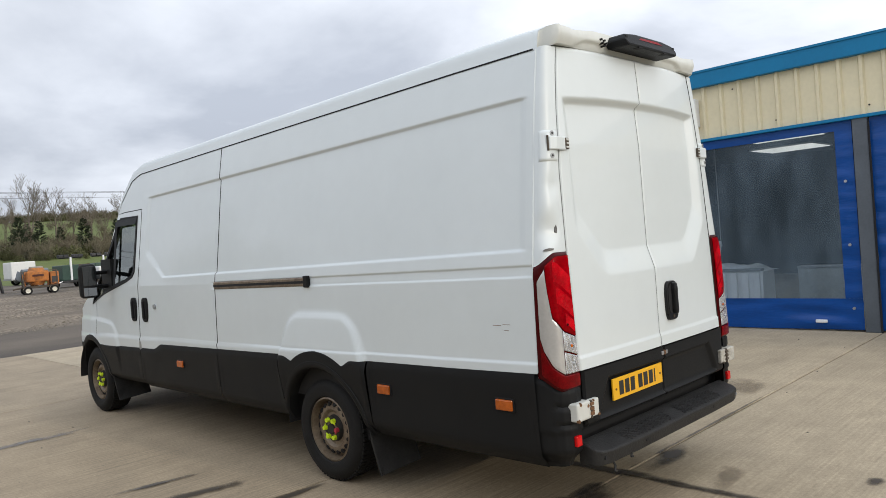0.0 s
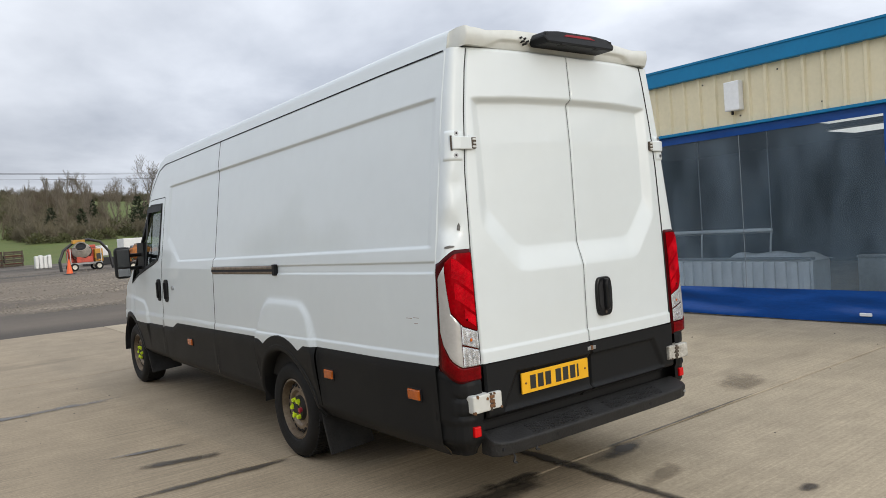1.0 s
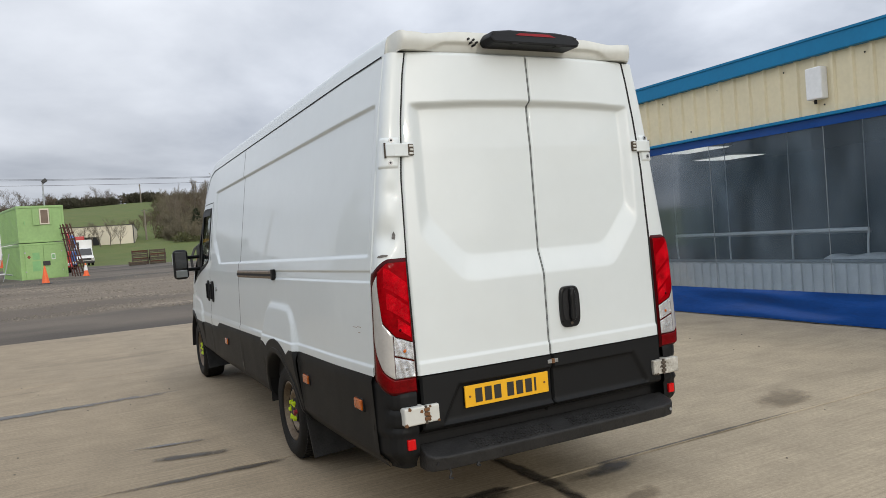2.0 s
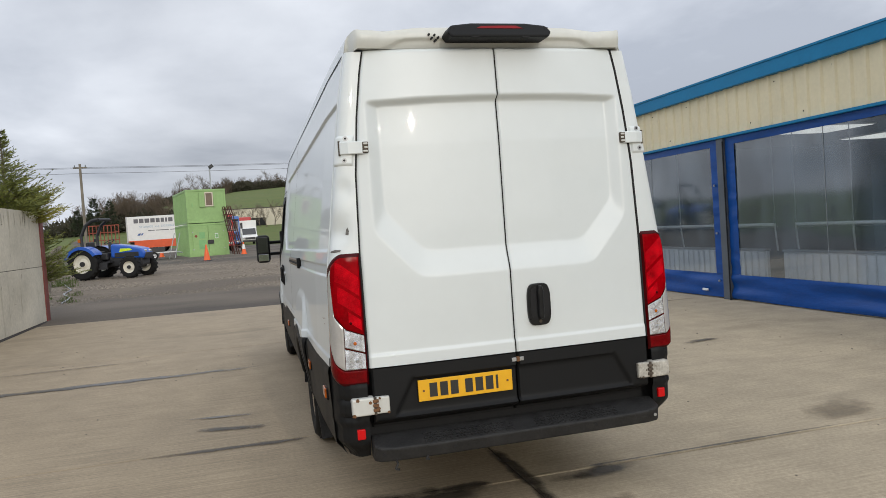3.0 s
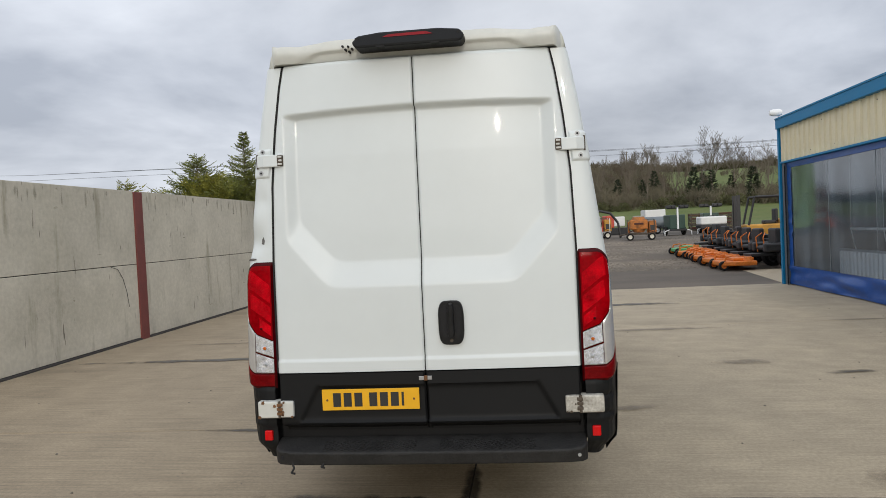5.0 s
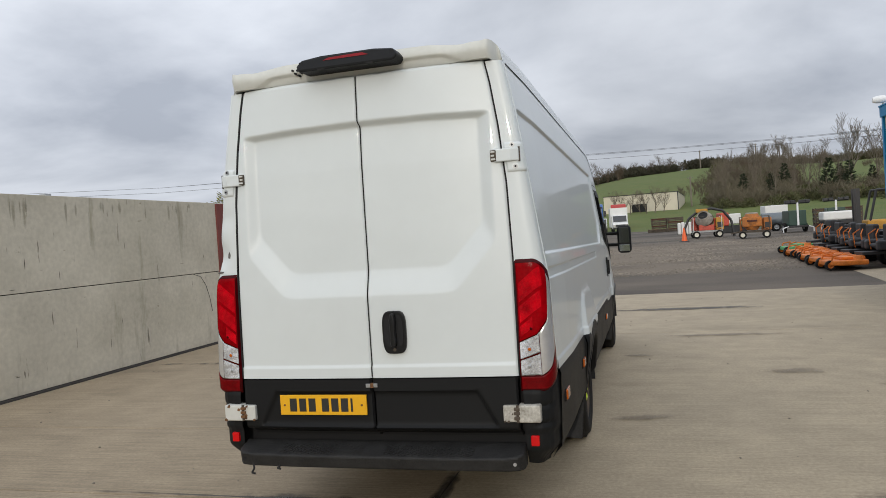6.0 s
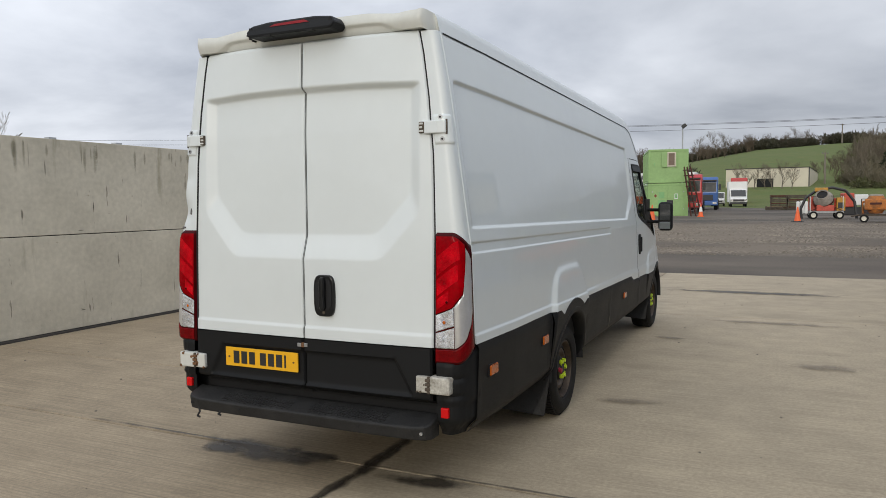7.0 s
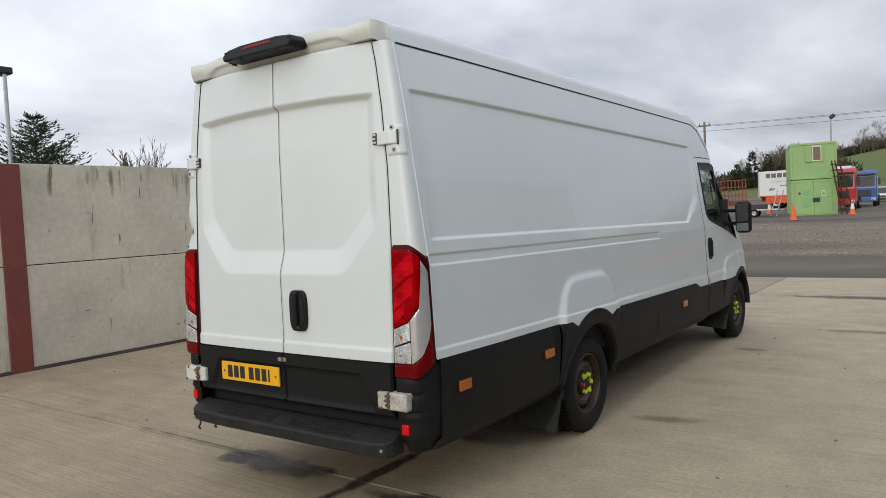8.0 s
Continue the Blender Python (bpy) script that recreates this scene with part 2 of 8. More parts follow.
def ground_material():
    """Tarmac, gravel and grass that run into each other along worn, noisy lines."""
    m = bpy.data.materials.new("yard_and_field")
    m.use_nodes = True
    nt = m.node_tree
    N, L = nt.nodes.new, nt.links.new
    b = nt.nodes["Principled BSDF"]
    b.inputs["Roughness"].default_value = 0.9
    geo = N("ShaderNodeNewGeometry")
    sep = N("ShaderNodeSeparateXYZ")
    L(geo.outputs["Position"], sep.inputs[0])

    def math_node(op, a, c):
        n = N("ShaderNodeMath")
        n.operation = op
        for i, v in enumerate((a, c)):
            if isinstance(v, (int, float)):
                n.inputs[i].default_value = v
            else:
                L(v, n.inputs[i])
        return n.outputs[0]

    def noise_node(scale, detail=5, stretch=None):
        n = N("ShaderNodeTexNoise")
        n.inputs["Scale"].default_value = scale
        n.inputs["Detail"].default_value = detail
        if stretch:
            mp = N("ShaderNodeMapping")
            mp.inputs["Scale"].default_value = stretch
            L(geo.outputs["Position"], mp.inputs["Vector"])
            L(mp.outputs[0], n.inputs["Vector"])
        else:
            L(geo.outputs["Position"], n.inputs["Vector"])
        return n.outputs["Fac"]

    def ramp(v, a, c):
        n = N("ShaderNodeMapRange")
        n.inputs["From Min"].default_value = a
        n.inputs["From Max"].default_value = c
        L(v, n.inputs["Value"])
        return n.outputs[0]

    def two(fac, a, c):
        n = N("ShaderNodeMix")
        n.data_type = "RGBA"
        L(fac, n.inputs["Factor"])
        for k, v in (("A", a), ("B", c)):
            if isinstance(v, tuple):
                n.inputs[k].default_value = (*v, 1)
            else:
                L(v, n.inputs[k])
        return n.outputs["Result"]
    fine, broad = noise_node(26, 6), noise_node(0.35, 6)
    streak = noise_node(1.0, 7, (0.16, 0.42, 1))
    tarmac = two(ramp(streak, 0.35, 0.65), (0.068, 0.056, 0.044), (0.140, 0.114, 0.088))
    lumps = noise_node(11.0, 10, (1.0, 0.6, 1))
    stones = two(ramp(lumps, 0.40, 0.60), (0.072, 0.057, 0.041), (0.300, 0.243, 0.176))
    patch = noise_node(0.5, 5, (0.5, 0.8, 1))
    stones = two(ramp(patch, 0.40, 0.62), stones, (0.165, 0.132, 0.096))
    gravel = two(ramp(streak, 0.40, 0.54), (0.112, 0.089, 0.066), stones)
    sx = math_node("ADD", sep.outputs["Y"], math_node("MULTIPLY", math_node("SUBTRACT", broad, 0.5), 5.0))
    yard = two(ramp(sx, 17.2, 18.4), tarmac, gravel)
    far = two(ramp(sx, 31.2, 33.5), yard, two(ramp(streak, 0.4, 0.62), (0.066, 0.055, 0.044), (0.145, 0.120, 0.094)))
    blades = noise_node(7, 6)
    grass = two(ramp(blades, 0.3, 0.7), (0.047, 0.076, 0.007), (0.102, 0.142, 0.018))
    grass = two(ramp(broad, 0.35, 0.75), grass, (0.110, 0.122, 0.024))
    # grass beyond the yard's far edge, and left of the fence
    edge_far = math_node("ADD", sx, math_node("MULTIPLY", sep.outputs["X"], 1.6))
    edge_left = math_node("MULTIPLY", math_node("ADD", math_node("ADD", sep.outputs["X"], 6.9), math_node("MULTIPLY", math_node("SUBTRACT", sep.outputs["Y"], 17.0), 0.20)), -1.0)
    both = math_node("MAXIMUM", ramp(edge_far, 63.0, 65.0), ramp(math_node("ADD", edge_left, math_node("MULTIPLY", math_node("SUBTRACT", broad, 0.5), 1.6)), -0.2, 0.5))
    behind = math_node("MAXIMUM", both, ramp(math_node("MULTIPLY", sep.outputs["Y"], -1.0), 26.0, 27.0))
    L(two(behind, far, grass), b.inputs["Base Color"])
    bp = N("ShaderNodeBump")
    bp.inputs["Strength"].default_value = 0.5
    bp.inputs["Distance"].default_value = 0.03
    L(fine, bp.inputs["Height"])
    L(bp.outputs[0], b.inputs["Normal"])
    return m


def concrete_material(name="brushed_concrete", color=(0.405, 0.334, 0.233), tined=0.10):
    """Brushed yard concrete: fine lines across, broad damp patches, grit."""
    m = material(name, color, 0.8, var=0.16, scale=0.55, fine=5.5, rnd=0.12)
    nt = m.node_tree
    N, L = nt.nodes.new, nt.links.new
    b = nt.nodes["Principled BSDF"]
    base = b.inputs["Base Color"].links[0].from_socket
    geo = N("ShaderNodeNewGeometry")
    mp = N("ShaderNodeMapping")
    mp.inputs["Scale"].default_value = (0.9, 62, 1)
    L(geo.outputs["Position"], mp.inputs["Vector"])
    n = N("ShaderNodeTexNoise")
    n.inputs["Scale"].default_value = 1.0
    n.inputs["Detail"].default_value = 3
    L(mp.outputs[0], n.inputs["Vector"])
    r = N("ShaderNodeMapRange")
    r.inputs["From Min"].default_value = 0.3
    r.inputs["From Max"].default_value = 0.7
    r.inputs["To Min"].default_value = 1.0 - 1.3 * tined
    r.inputs["To Max"].default_value = 1.0 + 0.8 * tined
    L(n.outputs["Fac"], r.inputs["Value"])
    # damp, darker patches with soft edges
    mp2 = N("ShaderNodeMapping")
    mp2.inputs["Scale"].default_value = (0.28, 0.75, 1)
    L(geo.outputs["Position"], mp2.inputs["Vector"])
    damp = N("ShaderNodeTexNoise")
    damp.inputs["Scale"].default_value = 1.0
    damp.inputs["Detail"].default_value = 7
    damp.inputs["Roughness"].default_value = 0.62
    L(mp2.outputs[0], damp.inputs["Vector"])
    dr = N("ShaderNodeMapRange")
    dr.inputs["From Min"].default_value = 0.56
    dr.inputs["From Max"].default_value = 0.68
    dr.inputs["To Min"].default_value = 1.0
    dr.inputs["To Max"].default_value = 0.80
    L(damp.outputs["Fac"], dr.inputs["Value"])
    # grit and worn laitance
    first = r.outputs[0]
    for scale, lo, hi in ((38.0, 0.86, 1.12), (130.0, 0.84, 1.14), (2.6, 0.90, 1.08)):
        g = N("ShaderNodeTexNoise")
        g.inputs["Scale"].default_value = scale
        g.inputs["Detail"].default_value = 5
        L(geo.outputs["Position"], g.inputs["Vector"])
        gr = N("ShaderNodeMapRange")
        gr.inputs["From Min"].default_value = 0.3
        gr.inputs["From Max"].default_value = 0.7
        gr.inputs["To Min"].default_value = lo
        gr.inputs["To Max"].default_value = hi
        L(g.outputs["Fac"], gr.inputs["Value"])
        both = N("ShaderNodeMath")
        both.operation = "MULTIPLY"
        L(first, both.inputs[0])
        L(gr.outputs[0], both.inputs[1])
        first = both.outputs[0]
    mul = N("ShaderNodeMath")
    mul.operation = "MULTIPLY"
    L(first, mul.inputs[0])
    L(dr.outputs[0], mul.inputs[1])
    sc = N("ShaderNodeVectorMath")
    sc.operation = "SCALE"
    L(base, sc.inputs[0])
    L(mul.outputs[0], sc.inputs["Scale"])
    L(sc.outputs[0], b.inputs["Base Color"])
    bp = N("ShaderNodeBump")
    bp.inputs["Strength"].default_value = 2.5 * tined
    bp.inputs["Distance"].default_value = 0.006
    L(n.outputs["Fac"], bp.inputs["Height"])
    L(bp.outputs[0], b.inputs["Normal"])
    return m


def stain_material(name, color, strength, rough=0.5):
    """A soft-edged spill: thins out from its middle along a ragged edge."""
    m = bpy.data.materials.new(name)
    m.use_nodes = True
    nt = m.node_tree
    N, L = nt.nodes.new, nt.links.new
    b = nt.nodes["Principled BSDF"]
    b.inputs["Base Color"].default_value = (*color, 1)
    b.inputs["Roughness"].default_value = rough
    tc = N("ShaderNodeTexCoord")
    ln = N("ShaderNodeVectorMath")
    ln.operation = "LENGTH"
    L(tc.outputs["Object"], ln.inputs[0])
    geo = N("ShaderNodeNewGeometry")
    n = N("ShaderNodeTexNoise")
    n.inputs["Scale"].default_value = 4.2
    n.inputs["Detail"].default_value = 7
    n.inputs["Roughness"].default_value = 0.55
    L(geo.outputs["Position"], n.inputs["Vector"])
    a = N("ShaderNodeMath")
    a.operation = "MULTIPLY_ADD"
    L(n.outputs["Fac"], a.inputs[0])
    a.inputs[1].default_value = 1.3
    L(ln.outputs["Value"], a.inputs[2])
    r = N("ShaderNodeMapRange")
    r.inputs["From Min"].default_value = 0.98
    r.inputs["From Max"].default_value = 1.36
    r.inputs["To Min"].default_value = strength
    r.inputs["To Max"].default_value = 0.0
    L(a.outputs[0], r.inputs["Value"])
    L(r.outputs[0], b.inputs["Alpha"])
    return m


def pvc_material():
    """Scuffed clear PVC sheet: partly see-through, hazy and shiny."""
    m = bpy.data.materials.new("clear_pvc")
    m.use_nodes = True
    nt = m.node_tree
    N, L = nt.nodes.new, nt.links.new
    out = nt.nodes["Material Output"]
    b = nt.nodes["Principled BSDF"]
    b.inputs["Base Color"].default_value = (0.195, 0.272, 0.345, 1)
    b.inputs["Roughness"].default_value = 0.12
    tr = N("ShaderNodeBsdfTransparent")
    tr.inputs["Color"].default_value = (0.77, 0.83, 0.88, 1)
    geo = N("ShaderNodeNewGeometry")
    mp = N("ShaderNodeMapping")
    mp.inputs["Scale"].default_value = (1, 1.6, 0.5)
    L(geo.outputs["Position"], mp.inputs["Vector"])
    n = N("ShaderNodeTexNoise")
    n.inputs["Scale"].default_value = 1.4
    n.inputs["Detail"].default_value = 8
    L(mp.outputs[0], n.inputs["Vector"])
    r = N("ShaderNodeMapRange")
    r.inputs["From Min"].default_value = 0.35
    r.inputs["From Max"].default_value = 0.75
    r.inputs["To Min"].default_value = 0.15
    r.inputs["To Max"].default_value = 0.48
    L(n.outputs["Fac"], r.inputs["Value"])
    mix = N("ShaderNodeMixShader")
    L(r.outputs[0], mix.inputs[0])
    L(tr.outputs[0], mix.inputs[1])
    L(b.outputs[0], mix.inputs[2])
    gl = N("ShaderNodeBsdfGlossy")
    gl.inputs["Roughness"].default_value = 0.06
    fr = N("ShaderNodeFresnel")
    fr.inputs["IOR"].default_value = 1.42
    mix2 = N("ShaderNodeMixShader")
    damp = N("ShaderNodeMath")
    damp.operation = "MULTIPLY"
    damp.inputs[1].default_value = 0.20
    L(fr.outputs[0], damp.inputs[0])
    L(damp.outputs[0], mix2.inputs[0])
    L(mix.outputs[0], mix2.inputs[1])
    L(gl.outputs[0], mix2.inputs[2])
    L(mix2.outputs[0], out.inputs["Surface"])
    return m


def tinted_glass():
    """Thin tinted car glass: dims what lies behind it and mirrors the sky."""
    m = bpy.data.materials.new("tinted_see_through_glass")
    m.use_nodes = True
    nt = m.node_tree
    N, L = nt.nodes.new, nt.links.new
    tr = N("ShaderNodeBsdfTransparent")
    tr.inputs["Color"].default_value = (0.72, 0.80, 0.76, 1)
    gl = N("ShaderNodeBsdfGlossy")
    gl.inputs["Roughness"].default_value = 0.02
    gl.inputs["Color"].default_value = (0.9, 0.95, 0.93, 1)
    fr = N("ShaderNodeFresnel")
    fr.inputs["IOR"].default_value = 1.55
    mix = N("ShaderNodeMixShader")
    least = N("ShaderNodeMath")
    least.operation = "MAXIMUM"
    least.inputs[1].default_value = 0.24
    L(fr.outputs[0], least.inputs[0])
    L(least.outputs[0], mix.inputs[0])
    L(tr.outputs[0], mix.inputs[1])
    L(gl.outputs[0], mix.inputs[2])
    L(mix.outputs[0], nt.nodes["Material Output"].inputs["Surface"])
    return m


def wall_material():
    """Precast concrete: pale and blotched, with dark runs and hairline marks."""
    m = material("precast_wall_concrete", (0.57, 0.527, 0.432), 0.85, var=0.10, scale=1.0, fine=16, bump=0.25, bump_scale=35, tint=(0.425, 0.392, 0.318))
    nt = m.node_tree
    N, L = nt.nodes.new, nt.links.new
    b = nt.nodes["Principled BSDF"]
    last = b.inputs["Base Color"].links[0].from_socket
    geo = N("ShaderNodeNewGeometry")
    for stretch, scale, lo, hi, dark in (((1, 1, 0.16), 3.6, 0.59, 0.72, (0.66, 0.65, 0.60)), ((1, 1, 0.13), 11.0, 0.67, 0.71, (0.34, 0.33, 0.31)), ((1, 1.3, 3.0), 2.6, 0.69, 0.73, (0.60, 0.58, 0.54)), ((1, 0.7, 0.9), 0.9, 0.50, 0.75, (0.82, 0.82, 0.80))):
        mp = N("ShaderNodeMapping")
        mp.inputs["Scale"].default_value = stretch
        L(geo.outputs["Position"], mp.inputs["Vector"])
        n = N("ShaderNodeTexNoise")
        n.inputs["Scale"].default_value = scale
        n.inputs["Detail"].default_value = 5
        n.inputs["Roughness"].default_value = 0.6
        L(mp.outputs[0], n.inputs["Vector"])
        r = N("ShaderNodeMapRange")
        r.inputs["From Min"].default_value = lo
        r.inputs["From Max"].default_value = hi
        L(n.outputs["Fac"], r.inputs["Value"])
        mix = N("ShaderNodeMix")
        mix.data_type = "RGBA"
        mix.blend_type = "MULTIPLY"
        L(r.outputs[0], mix.inputs["Factor"])
        L(last, mix.inputs["A"])
        mix.inputs["B"].default_value = (*dark, 1)
        last = mix.outputs["Result"]
    L(last, b.inputs["Base Color"])
    return m


GROUND = ground_material()
CONCRETE = concrete_material()
CONCRETE_BROWN = concrete_material("brown_brushed_concrete", (0.332, 0.264, 0.178), 0.17)
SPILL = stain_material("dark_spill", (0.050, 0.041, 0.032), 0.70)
MOSS = stain_material("mossy_run", (0.15, 0.14, 0.075), 0.30, 0.9)
CHIP = stain_material("dark_run", (0.11, 0.10, 0.09), 0.7, 0.9)
WET = stain_material("wet_streak", (0.085, 0.078, 0.072), 0.85, 0.35)
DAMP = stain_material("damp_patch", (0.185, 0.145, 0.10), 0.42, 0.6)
PVC = pvc_material()
GLASS_TINT = tinted_glass()
WALL_CONCRETE = wall_material()
OXIDE = material("red_oxide_paint", (0.16, 0.035, 0.028), 0.6, var=0.25, scale=6, fine=40)
JOINT = material("joint_filler", (0.045, 0.04, 0.036), 0.9, var=0.3)
CREAM = material("cream_cladding", (0.70, 0.625, 0.43), 0.45, var=0.08, scale=1.5, fine=20)
FASCIA = material("blue_fascia", (0.003, 0.172, 0.36), 0.5, spec=0.3, var=0.1, scale=2, fine=20)
CURTAIN = material("blue_pvc_curtain", (0.002, 0.058, 0.265), 0.33, spec=0.3, var=0.2, scale=3, fine=20, bump=0.9, bump_scale=5, stretch=(1, 0.6, 2.2))
POST_GREY = material("grey_post", (0.085, 0.10, 0.12), 0.5, var=0.2)
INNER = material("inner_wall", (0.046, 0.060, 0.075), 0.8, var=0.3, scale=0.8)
GREY_SHEET = material("grey_sheet", (0.24, 0.26, 0.27), 0.5, var=0.15, scale=3, fine=20)
PALE_SHEET = material("pale_grey_sheet", (0.46, 0.48, 0.47), 0.5, var=0.2, scale=2, fine=20)
WHITE_PANEL = material("white_plastic_panel", (0.78, 0.79, 0.79), 0.5, var=0.1, scale=3, fine=20)
CABIN_GREEN = material("green_cabin_paint", (0.27, 0.43, 0.165), 0.55, var=0.16, scale=0.9, fine=9)
CABIN_MARK = material("faded_green_mark", (0.20, 0.42, 0.17), 0.55, var=0.15)
BLIND = material("brown_blind", (0.17, 0.12, 0.085), 0.6, var=0.2)
CABIN_PATCH = material("green_patch_paint", (0.10, 0.36, 0.13), 0.55, var=0.1)
ORANGE = material("orange_paint", (0.62, 0.165, 0.016), 0.5, var=0.4, scale=4, fine=25)
MIXER_RED = material("mixer_red_paint", (0.48, 0.07, 0.04), 0.5, var=0.3, scale=5)
MIXER_YELLOW = material("mixer_yellow_paint", (0.46, 0.23, 0.028), 0.55, var=0.3, scale=5)
DRUM = material("cement_caked_drum", (0.30, 0.27, 0.23), 0.85, var=0.35, scale=6, bump=0.4, bump_scale=30)
DRUM_ORANGE = material("caked_orange_drum", (0.42, 0.135, 0.02), 0.8, var=0.5, scale=5.0, tint=(0.10, 0.065, 0.04))
CONE = material("cone_orange", (0.80, 0.13, 0.03), 0.5, var=0.12)
CONE_WHITE = material("cone_white_sleeve", (0.72, 0.72, 0.70), 0.4, var=0.1)
TRACTOR_BLUE = material("tractor_blue", (0.012, 0.085, 0.42), 0.3, var=0.15, coat=0.4)
CREAM_RIM = material("cream_wheel", (0.66, 0.63, 0.54), 0.45, var=0.15)
BLACK_METAL = material("black_metal", (0.02, 0.02, 0.022), 0.5, var=0.3)
RED_TRUCK = material("red_truck_paint", (0.45, 0.022, 0.025), 0.35, var=0.15, coat=0.3)
BLUE_TRUCK = material("blue_truck_paint", (0.03, 0.10, 0.30), 0.35, var=0.15, coat=0.3)
RUST_RED = material("rusty_red_steel", (0.24, 0.06, 0.035), 0.75, var=0.4, scale=5)
ORANGE_SKIRT = material("orange_trailer_skirt", (0.62, 0.085, 0.02), 0.5, var=0.15)
TRAILER_WHITE = material("white_trailer_side", (0.70, 0.70, 0.68), 0.45, var=0.08)
PRINT_GREY = material("grey_print", (0.12, 0.12, 0.13), 0.5, var=0.1)
PRINT_BLUE = material("pale_blue_print", (0.32, 0.42, 0.52), 0.5, var=0.1)
FAR_SHED = material("far_shed_sheet", (0.62, 0.565, 0.45), 0.6, var=0.1, scale=0.6)
TIMBER = material("weathered_timber", (0.19, 0.165, 0.13), 0.8, var=0.3, stretch=(1, 1, 0.2), scale=6)
BARK = material("bare_bark", (0.145, 0.12, 0.09), 0.9, var=0.3, scale=2, island=0.2)
SCRUB = material("brown_scrub_twigs", (0.135, 0.116, 0.076), 0.95, var=0.3, scale=0.12, island=0.3)
TWIG_BROWN = material("brown_twig_crowns", (0.105, 0.080, 0.055), 0.95, var=0.3, scale=0.2, island=0.3)
BRAMBLE = material("olive_brown_undergrowth", (0.085, 0.088, 0.036), 0.95, var=0.35, scale=0.15, island=0.4)
HEDGE = material("dark_hedge", (0.055, 0.052, 0.032), 0.95, var=0.4, scale=0.4, island=0.4)
NEEDLE_FAR = material("dark_conifer_needles", (0.032, 0.044, 0.020), 0.9, var=0.4, scale=0.6, island=0.4)
NEEDLE = material("cypress_sprays", (0.20, 0.215, 0.050), 0.75, var=0.5, scale=1.6, island=0.6, tint=(0.026, 0.042, 0.012))
NEEDLE_GOLD = material("golden_cypress_sprays", (0.30, 0.275, 0.040), 0.75, var=0.45, scale=2, island=0.5, tint=(0.04, 0.055, 0.012))
NEEDLE_BLUE = material("blue_green_spruce", (0.035, 0.060, 0.030), 0.75, var=0.45, scale=2, island=0.5)
STONE = material("loose_stone", (0.20, 0.175, 0.140), 0.9, var=0.35, scale=3, fine=30, island=0.8, tint=(0.075, 0.062, 0.048))
WIRE = material("overhead_wire", (0.03, 0.03, 0.032), 0.6, var=0.1)
GENSET = material("dark_green_canopy", (0.022, 0.055, 0.040), 0.45, var=0.2)
GREY_TANK = material("grey_tank", (0.13, 0.15, 0.165), 0.5, var=0.2)
FIELD_GRASS = material("rough_grass_blades", (0.085, 0.115, 0.03), 0.9, var=0.4, scale=1.0, island=0.5)


def rooflight_material():
    m = bpy.data.materials.new("lit_ceiling_panel")
    m.use_nodes = True
    b = m.node_tree.nodes["Principled BSDF"]
    b.inputs["Base Color"].default_value = (0.8, 0.8, 0.78, 1)
    b.inputs["Emission Color"].default_value = (1.0, 0.97, 0.88, 1)
    b.inputs["Emission Strength"].default_value = 0.75
    return m


LIT_PANEL = rooflight_material()


